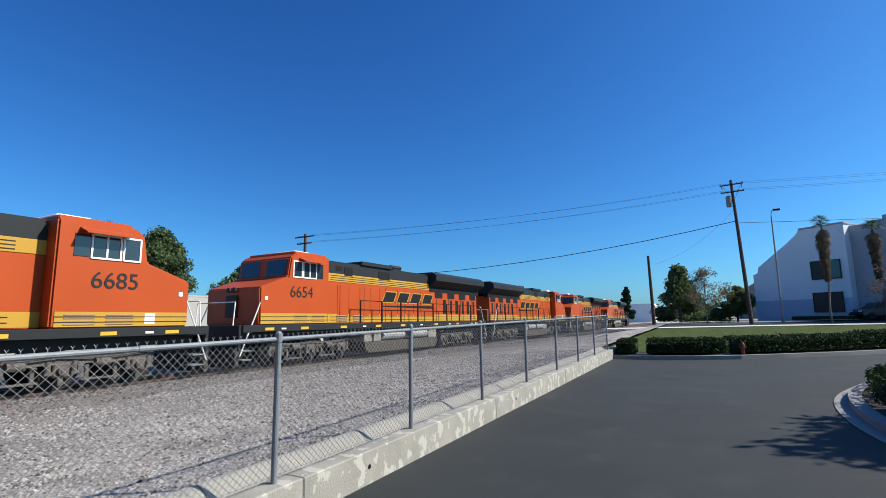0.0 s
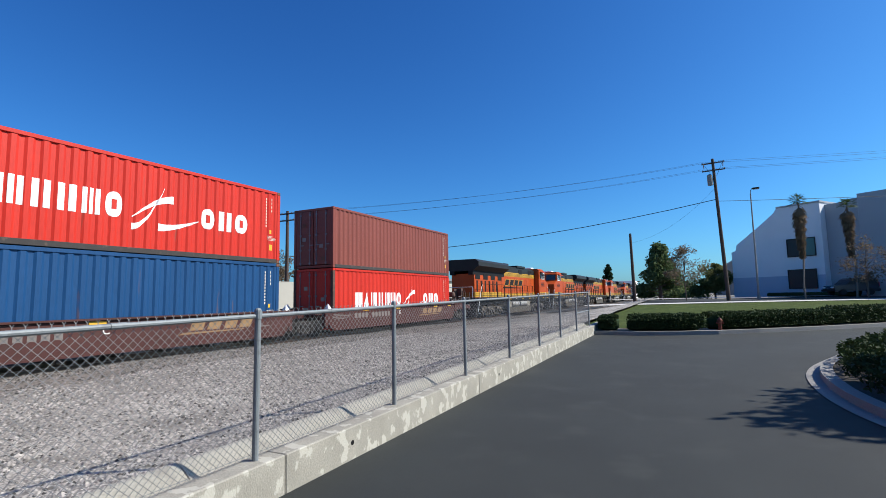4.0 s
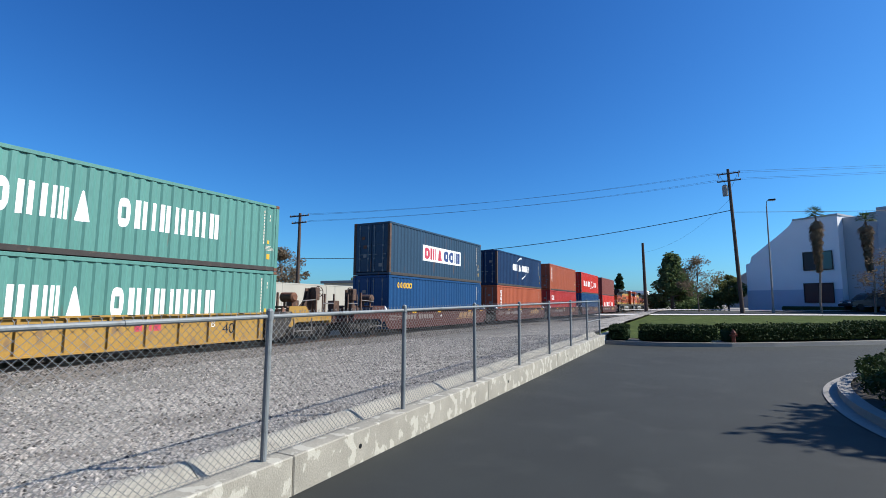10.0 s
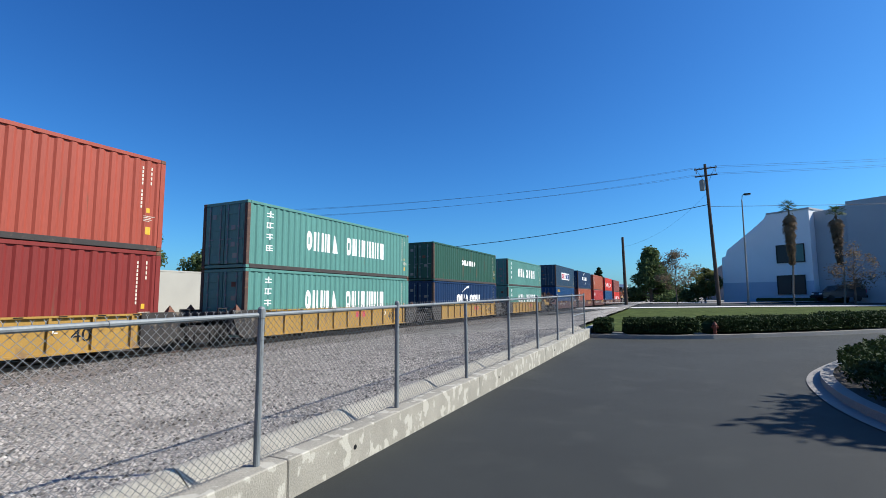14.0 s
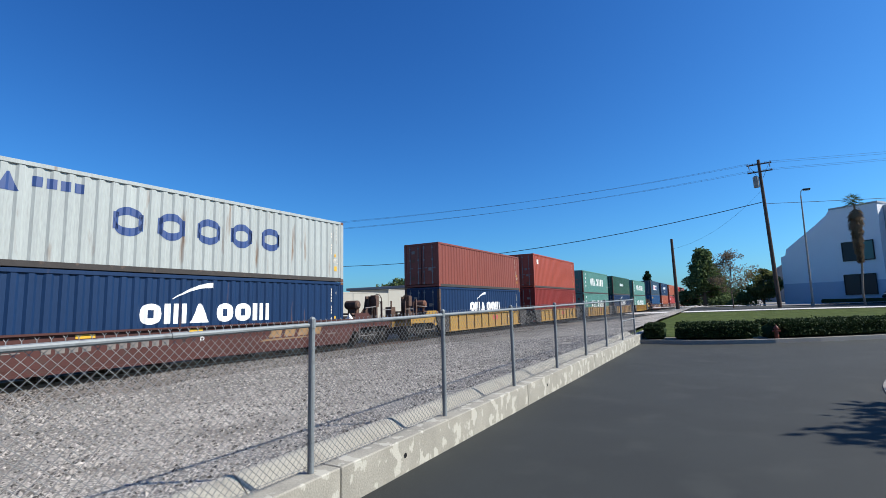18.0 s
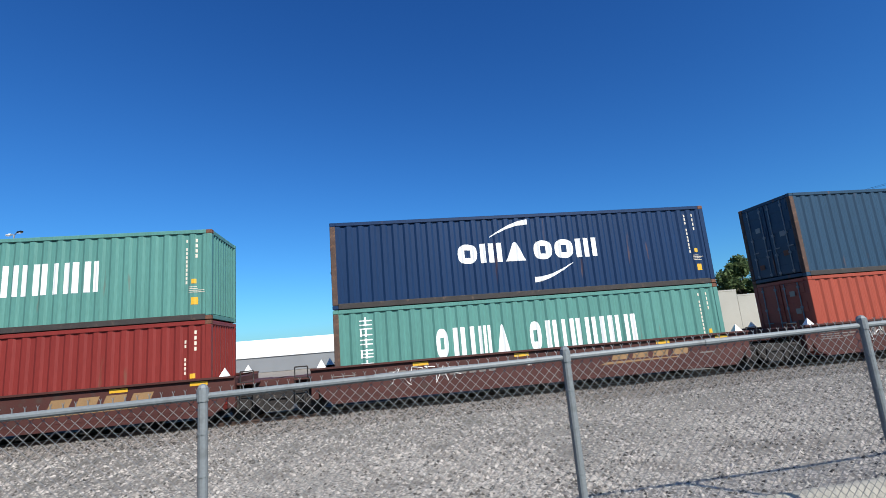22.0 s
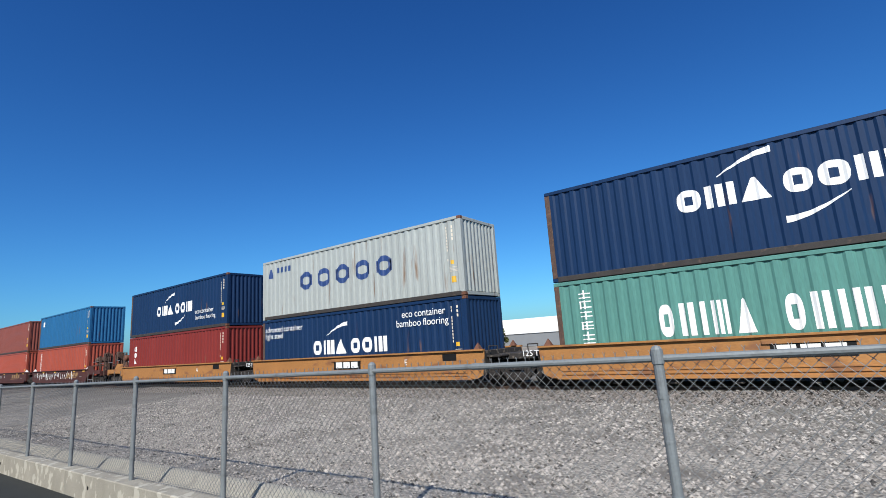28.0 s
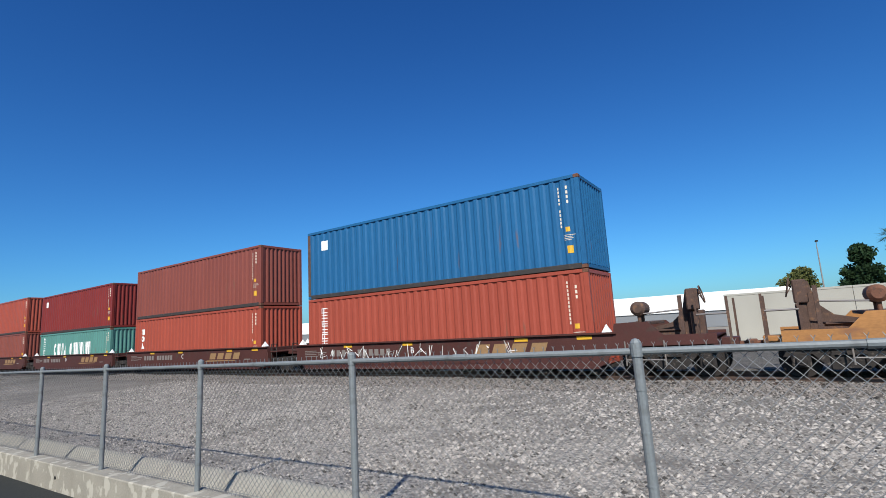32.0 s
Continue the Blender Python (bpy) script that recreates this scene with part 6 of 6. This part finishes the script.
# ---- poles and wires ----
def utility_pole(at, h, label, lean, arms, extras):
    ob = thing("utility_pole", label, "utility pole", at=at @ Matrix.Rotation(radians(lean), 4, "Y"))
    part("pole", tubes(((0, 0, -0.3), (0, 0, h), 0.21, 0.14), n=12), M_WOODPOLE, ob)
    for z, w in arms:
        part("crossarm", boxes((-w, w, -0.16, -0.04, z - 0.06, z + 0.06), bevel=0.01), M_WOODPOLE, ob)
        for x in (-w * 0.95, -w * 0.5, w * 0.5, w * 0.95):
            part("insulator", tubes(((x, -0.1, z + 0.06), (x, -0.1, z + 0.17), 0.045, 0.03), n=8), M_CERAMIC, ob)
    if extras:
        part("transformer", tubes(((-0.45, -0.1, h - 2.9), (-0.45, -0.1, h - 1.8), 0.27), ((-0.45, -0.1, h - 1.8), (-0.45, -0.1, h - 1.68), 0.27, 0.1), n=14), M_STEELPOLE, ob)
        for s in (-1, 1):
            part("cutout", tubes(((s * 0.9, -0.2, h - 1.0), (s * 0.95, -0.25, h - 0.45), 0.04), n=6), M_CERAMIC, ob)
            part("riser", tubes(((s * 0.2, -0.18, h - 2.0), (s * 1.0, -0.2, h - 0.3), 0.015), n=5), M_CABLE, ob)
    return ob


POLE = spot(-3.5, 60)
utility_pole(POLE, 15.4, "dark weathered wooden utility pole with transformer and crossarms", -2.1, ((14.9, 1.1), (14.1, 1.1)), True)
POLE2 = spot(5.35, 62)
utility_pole(POLE2, 8.1, "bare weathered wooden pole beside the crossing", -0.8, (), False)
FARPOLE = spot(44.3, 52)
utility_pole(FARPOLE, 10.9, "wooden utility pole with two crossarms behind the train", 0, ((10.6, 1.3), (9.9, 1.0)), False)


def cable(p, q, sag, r=0.02, name="overhead_cable", label="black overhead cable above the drive"):
    p, q = Vector(p), Vector(q)
    pts = []
    for k in range(15):
        f = k / 14
        c = p.lerp(q, f)
        c.z -= sag * 4 * f * (1 - f)
        pts.append(c)
    tagged(part(name, chain(bmesh.new(), pts, r, 5), M_CABLE), label, "cable", "overhead cables")


px, py = POLE.translation.x, POLE.translation.y
cable((px - 0.5, py, 11.8), (-60, 50, 8.6), 2.2, 0.04)
cable((px - 0.5, py, 11.6), (60, 76, 11.8), 0.5, 0.025)
for k, (dx, z) in enumerate(((-1.0, 15.1), (1.0, 15.1), (-1.0, 14.3), (1.0, 14.3))):
    cable((px + dx - 0.68, py, z + 0.9), (FARPOLE.translation.x + dx * 1.2, FARPOLE.translation.y, 10.75 if k < 2 else 10.05), 0.7, 0.010, label="thin black overhead wire above the track")
    cable((px + dx - 0.68, py, z + 0.9), (70 + dx, 74, 15.3 + 0.3 * (k % 2)), 0.4, 0.010, label="thin black overhead wire above the street")
cable((px - 0.55, py, 13.0), (POLE2.translation.x - 0.1, POLE2.translation.y, 7.8), 1.0, 0.008, label="thin black guy wire between two poles")


def street_lamp(at, h, label, arm=1.1, turn=0.0, double=False):
    ob = thing("street_lamp", label, "street lamp", at=at @ Matrix.Rotation(radians(turn), 4, "Z"))
    part("pole", tubes(((0, 0, -0.1), (0, 0, h - 0.6), 0.11, 0.06), ((0, 0, 0), (0, 0, 0.5), 0.16), n=10), M_STEELPOLE, ob)
    bm = chain(bmesh.new(), [(0, 0, h - 0.6), (0.15 * arm, 0, h - 0.15), (0.5 * arm, 0, h), (arm, 0, h)], 0.04, 6)
    part("arm", bm, M_STEELPOLE, ob)
    head = part("lamp_head", boxes((arm - 0.15, arm + 0.5, -0.16, 0.16, h - 0.1, h + 0.08), bevel=0.04), M_BLACK, ob)
    if double:
        part("arm", chain(bmesh.new(), [(0, 0, h - 0.6), (-0.15 * arm, 0, h - 0.15), (-0.5 * arm, 0, h), (-arm, 0, h)], 0.04, 6), M_STEELPOLE, ob)
        part("lamp_head", boxes((-arm - 0.5, -arm + 0.15, -0.16, 0.16, h - 0.1, h + 0.08), bevel=0.04), M_LAMPLENS, ob)
    part("lens", boxes((arm - 0.05, arm + 0.4, -0.12, 0.12, h - 0.13, h - 0.1)), M_LAMPLENS, head)
    return ob


street_lamp(spot(-6.05, 62), 12.0, "tall slim grey street lamp beside the street", 0.35)
street_lamp(spot(86.5, 78), 9.8, "tall parking lot lamp behind the train", 0.6)
street_lamp(spot(69, 66), 9.6, "dark parking lot lamp behind the train", 0.6)
street_lamp(spot(124, 66), 16.6, "tall grey lamp mast with two heads behind the train", 0.8, 60, True)
street_lamp(spot(80.5, 80), 12.8, "tall grey lamp mast behind the train", 0.8, 180)


# ---- buildings ----
def window(parent, y0, y1, z0, z1, x, mat_frame=M_STUCCOG, panes=2):
    w = part("window", boxes((x - 0.12, x - 0.06, y0, y1, z0, z1)), M_WINDOW, parent)
    rows = [(x - 0.1, x + 0.02, y0 - 0.06, y0, z0 - 0.06, z1 + 0.06), (x - 0.1, x + 0.02, y1, y1 + 0.06, z0 - 0.06, z1 + 0.06), (x - 0.1, x + 0.02, y0, y1, z0 - 0.06, z0), (x - 0.1, x + 0.02, y0, y1, z1, z1 + 0.06)]
    for k in range(1, panes):
        y = y0 + (y1 - y0) * k / panes
        rows.append((x - 0.1, x, y - 0.03, y + 0.03, z0, z1))
    part("frame", boxes(*rows), M_LDARK, w)
    return w


office = thing("office_building", "white two-storey stucco office building with a stepped roofline and blue base", "building",
               at=Matrix.Rotation(radians(-0.9), 4, "Z") @ Matrix.Translation((13.6, 73.8, 1.05)) @ Matrix.Rotation(radians(-124), 4, "Z"))
# local: x towards the drive, y along the facade to its tall corner at 0
bm = bmesh.new()
prism(bm, [(0, 0), (0, 11.6), (-4.9, 11.6), (-5.3, 11.0), (-6.7, 9.9), (-10.4, 7.3), (-10.6, 6.5), (-11.2, 6.3), (-11.2, 0)], -24, 0)
part("wall", bm, M_STUCCO, office)
part("base_band", boxes((0.0, 0.05, -11.2, 0.0, 0, 2.7)), M_STUCCOB, office)
window(office, -3.9, -0.8, 5.1, 7.3, 0.14)
# teal reflection in the right-hand pane, painted as a coloured sheet
part("reflection_pane", boxes((0.085, 0.092, -2.2, -0.86, 5.16, 7.24)), M_TEALSHEEN, office)
# low dark bevelled box along the foot of the facade
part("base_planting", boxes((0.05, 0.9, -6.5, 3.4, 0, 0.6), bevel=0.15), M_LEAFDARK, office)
window(office, -4.0, -0.9, 1.1, 3.4, 0.2)
part("wing", boxes((-24, -1.2, 0.0, 3.6, 0, 11.3), bevel=0.03), M_STUCCOG, office)
part("wing", boxes((-24, -0.5, 3.6, 24, 0, 11.9), bevel=0.03), M_STUCCOG, office)
part("coping", boxes((-24.1, 0.1, -4.9, 0.1, 11.55, 11.75)), M_STUCCOG, office)
part("roof_unit", boxes((-6, -4, 1.0, 2.6, 11.3, 12.0), bevel=0.05), M_GALV, office)

shed = thing("warehouse", "long low warehouse with grey walls and a white parapet", "building", at=Matrix.Translation((-78, -68, 0)))
part("wall", boxes((-60, 0, -95, 70, -0.3, 1.9)), M_GREYMETAL, shed)
part("parapet", boxes((-60.2, 0.2, -95.2, 70.2, 1.9, 4.5), bevel=0.05), M_WHITEROOF, shed)
for k in range(10):
    part("roof_vent", boxes((-20, -18.5, -88 + 16 * k, -86 + 16 * k, 4.5, 5.1), bevel=0.05), M_GALV, shed)
shed2 = thing("storage_building", "beige building with dark canopy behind the train", "building", at=Matrix.Translation((-46, 84, 0)))
part("wall", boxes((-16, 0, -14, 14, 0, 5.2)), M_BEIGE, shed2)
part("roof", boxes((-16.5, 0.6, -14.5, 14.5, 5.2, 5.7), bevel=0.05), M_GREYMETAL, shed2)
part("door", boxes((0.0, 0.05, 3, 6, 0, 3.0)), M_GREYMETAL, shed2)
part("door", boxes((0.0, 0.05, -6, -3, 0, 3.0)), M_GREYMETAL, shed2)

# block wall behind the track
bw = thing("block_wall", "long beige masonry wall with stepped top behind the track", "wall", kind="structure")
for k in range(16):
    y0 = -3 + k * 6
    h = (3.5 if k % 5 in (0, 1, 2) else 3.9) if y0 > 18 else 2.7
    part("wall_panel", boxes((-34.3, -34.0, y0, y0 + 5.985, -0.15, h), (-34.32, -33.98, y0, y0 + 5.985, h - 0.08, h + 0.04), bevel=0.01), M_BEIGEWALL, bw)

# ---- trees ----
palm(spot(-9.75, 62), 10.0, "tall fan palm with a long dry skirt beside the street", 31, 34, 1.3, 5.0, 0.09, 5.4)
palm(spot(-13.4, 68), 9.8, "tall fan palm with a dry skirt beside the building", 32, 34, 1.3, 5.0, 0.09, 5.0)
tree("conifer", spot(2.8, 76), 7.4, 3.7, 0.25, M_LEAFTREE, "dark green bushy conifer beside the crossing", 33, 0.2, 130, 100, 0.04, "cone")
tree("bare_tree", spot(0.3, 62), 6.0, 2.3, 0.07, M_LEAFDRY, "thin half-bare street tree with dry leaves", 34, 0.085, 70, 52, 0.33)
tree("small_tree", spot(-2.3, 82), 4.8, 2.6, 0.15, M_LEAFLIGHT, "small light green tree behind the utility pole", 35, 0.17, 136, 45, 0.2)
tree("bush", spot(0.8, 84), 2.2, 4.6, 0.1, M_LEAFTREE, "dark shrubs along the street", 36, 0.18, 240, 24, 0.05, category="shrub")
tree("conifer", spot(8.1, 150), 10.4, 2.6, 0.25, M_LEAFDARK, "dark narrow conifer far down the line", 37, 0.3, 220, 34, 0.05, "cone")
tree("bare_tree", spot(-14.2, 64), 6.0, 2.2, 0.1, M_LEAFDRY, "thin half-bare tree beside the building", 38, 0.1, 40, 40, 0.3)
# behind the wall, seen between the containers
tree("large_tree", spot(58.9, 50), 9.7, 2.9, 0.35, M_LEAFTREE, "large dense green tree behind the wall", 41, 0.16, 250, 112, 0.12)
palm(spot(63.6, 46), 8.6, "fan palm with dry skirt behind the wall", 42, 60, 1.6, 0.8, 0.2)
palm(spot(62.2, 48), 8.6, "fan palm with dry skirt behind the wall", 43, 60, 1.6, 0.8, 0.2)
tree("large_tree", spot(66.0, 55), 7.6, 2.6, 0.3, M_LEAFDARK, "dark green tree behind the wall", 44, 0.2, 186, 76, 0.12)
tree("small_tree", spot(61.0, 56), 6.2, 2.6, 0.2, M_LEAFLIGHT, "light green tree behind the wall", 45, 0.2, 136, 49, 0.12)
tree("large_tree", spot(51, 64), 8.2, 3.2, 0.3, M_LEAFTREE, "green tree behind the wall", 46, 0.22, 186, 68, 0.12)
tree("bare_tree", spot(46, 70), 8.6, 3.6, 0.2, M_LEAFDRY, "greyish thin-leaved tree behind the wall", 47, 0.14, 160, 40, 0.2)
tree("small_tree", spot(71, 70), 4.6, 3.6, 0.2, M_LEAFTREE, "low green trees behind the wall", 48, 0.22, 161, 53, 0.1)
tree("small_tree", spot(78, 84), 6.6, 3.6, 0.2, M_LEAFLIGHT, "low green trees behind the wall", 49, 0.22, 161, 53, 0.1)
palm(spot(81.2, 80), 9.6, "single fan palm with a round crown behind the wall", 50, 44, 1.7, 0.3, 0.22)
tree("small_tree", spot(83.6, 80), 8.6, 2.8, 0.2, M_LEAFDARK, "round dark green tree behind the wall", 51, 0.22, 161, 64, 0.15)
tree("small_tree", spot(88, 82), 6.4, 3.0, 0.2, M_LEAFLIGHT, "round green tree behind the wall", 54, 0.22, 161, 53, 0.15)
tree("small_tree", spot(121, 76), 3.4, 1.8, 0.2, M_LEAFLIGHT, "small round tree before the warehouse", 52, 0.22, 124, 41, 0.1)
tree("small_tree", spot(36, 120), 8.0, 6.0, 0.25, M_LEAFTREE, "green tree far behind the train", 53, 0.4, 161, 53, 0.1)

# far buildings and hills along the horizon
far_shed = thing("far_warehouse", "white low warehouse far down the line", "building", at=spot(6.8, 230))
part("wall", boxes((-26, 6, -8, 8, 0, 7.5), bevel=0.05), M_STUCCO, far_shed)
part("door", boxes((-12, -7, -8.1, -8, 0, 4)), M_GREYMETAL, far_shed)
far_roof = thing("far_house", "grey building with a stepped gable behind the street", "building", at=spot(-5.2, 130) @ Matrix.Rotation(-math.pi / 2, 4, "Z"))
bm = bmesh.new()
prism(bm, [(-6.6, 0), (-6.6, 5.2), (-4.6, 6.6), (-3.1, 7.6), (-2.9, 8.0), (-0.2, 8.3), (0, 8.7), (4, 8.7), (4, 0)], -10, 0)
part("wall", bm, M_GREYMETAL, far_roof)
bm = bmesh.new()
prism(bm, [(-6.75, 5.15), (-4.65, 6.62), (-3.1, 7.62), (-3.1, 7.85), (-4.7, 6.85), (-6.8, 5.4)], -10.1, 0.1)
part("roof", bm, M_STUCCOG, far_roof)
bm = bmesh.new()
prev = None
for k in range(73):
    a = radians(-60 + k * 4.6)
    h = 16 + 14 * noise.noise((k * 0.23, 5, 0)) + 5 * noise.noise((k * 0.9, 2, 0))
    cur = (bm.verts.new((-1900 * math.sin(a), 1900 * math.cos(a), -5)), bm.verts.new((-1900 * math.sin(a), 1900 * math.cos(a), max(6, h))))
    if prev:
        bm.faces.new((prev[0], cur[0], cur[1], prev[1]))
    prev = cur
tagged(part("backdrop", bm, M_HILL), "hazy blue-grey rim of distant land", "distance", kind="structure")

# unseen block added at the back of the drive, sized to shade the asphalt
back = thing("unseen_shade_block", "tall plain block added out of view to shade the drive", "building", at=Matrix.Translation((0, 0, 0)))
part("wall", boxes((9.8, 30, -70, -0.5, -1.2, 10.1), bevel=0.05), M_STUCCOG, back)


# ---- parked car ----
def suv(at):
    ob = thing("parked_suv", "dark blue sport utility vehicle parked on the street", "car", at=at)
    bm = bmesh.new()
    prism(bm, [(-2.5, 0.45), (2.45, 0.45), (2.5, 0.85), (2.4, 1.05), (1.15, 1.15), (0.45, 1.78), (-2.3, 1.80), (-2.5, 1.05)], -0.92, 0.92)
    bmesh.ops.bevel(bm, geom=bm.edges[:], offset=0.07, segments=2, affect="EDGES")
    body = part("body", bm, M_CAR, ob)
    for s in (-1, 1):
        for pts in (((0.98, 1.18), (0.42, 1.70), (-0.35, 1.70), (-0.35, 1.18)), ((-0.45, 1.18), (-0.45, 1.70), (-1.35, 1.70), (-1.35, 1.18)), ((-1.45, 1.18), (-1.45, 1.70), (-2.2, 1.68), (-2.3, 1.18))):
            b = bmesh.new()
            prism(b, list(pts), s * 0.915, s * 0.93)
            part("side_window", b, M_WINDOW, ob)
        for y in (-1.5, 1.55):
            w = part("wheel", tubes(((s * 0.70, y, 0.37), (s * 0.95, y, 0.37), 0.37), n=20), M_RUBBER, ob)
            part("rim", tubes(((s * 0.94, y, 0.37), (s * 0.965, y, 0.37), 0.22), n=14), M_LDARK, w)
        part("headlight", boxes((s * 0.6 - 0.2, s * 0.6 + 0.2, 2.44, 2.52, 0.78, 0.95), bevel=0.02), M_LAMPLENS, ob)
        part("tail_light", boxes((s * 0.8 - 0.1, s * 0.8 + 0.1, -2.53, -2.47, 0.95, 1.45), bevel=0.02), M_SIGNRED, ob)
        part("roof_rail", tubes(((s * 0.75, -2.0, 1.86), (s * 0.75, 0.2, 1.86), 0.025), n=6), M_BLACK, ob)
    part("bumper", boxes((-0.95, 0.95, 2.42, 2.6, 0.42, 0.68), bevel=0.04), M_BLACK, ob)
    part("bumper", boxes((-0.95, 0.95, -2.6, -2.42, 0.42, 0.68), bevel=0.04), M_BLACK, ob)
    part("mirror", boxes((0.92, 1.12, 0.75, 0.9, 1.15, 1.32), bevel=0.03), M_CAR, ob)
    return ob


suv(spot(-13.0, 72, 0.2) @ Matrix.Rotation(radians(116), 4, "Z"))

# tree beside the drive whose shade falls on the asphalt
tree("large_tree", TILT @ Matrix.Translation((9.6, 12.2, -0.04)), 6.4, 2.4, 0.16, M_LEAFTREE, "leafy tree on the planted island", 61, 0.15, 150, 76, 0.45)


# ---- what moves ----
def travelled(t):
    return -27.251 + 11.5165 * t - 0.044673 * t * t + 0.0004619 * t * t * t


def motions():
    times = [k * 1.0 for k in range(33)]
    for ob, place, z in MOVING:
        walk(ob, [(t, pose(TRACK_X, place + travelled(t), RAIL_Z + z)) for t in times])
    steps = [k / FPS for k in range(32 * FPS + 1)]
    for ob, hub, r in SPINNING:
        walk(ob, [(t, pose(*hub, -math.degrees(travelled(t) / r))) for t in steps])


motions()
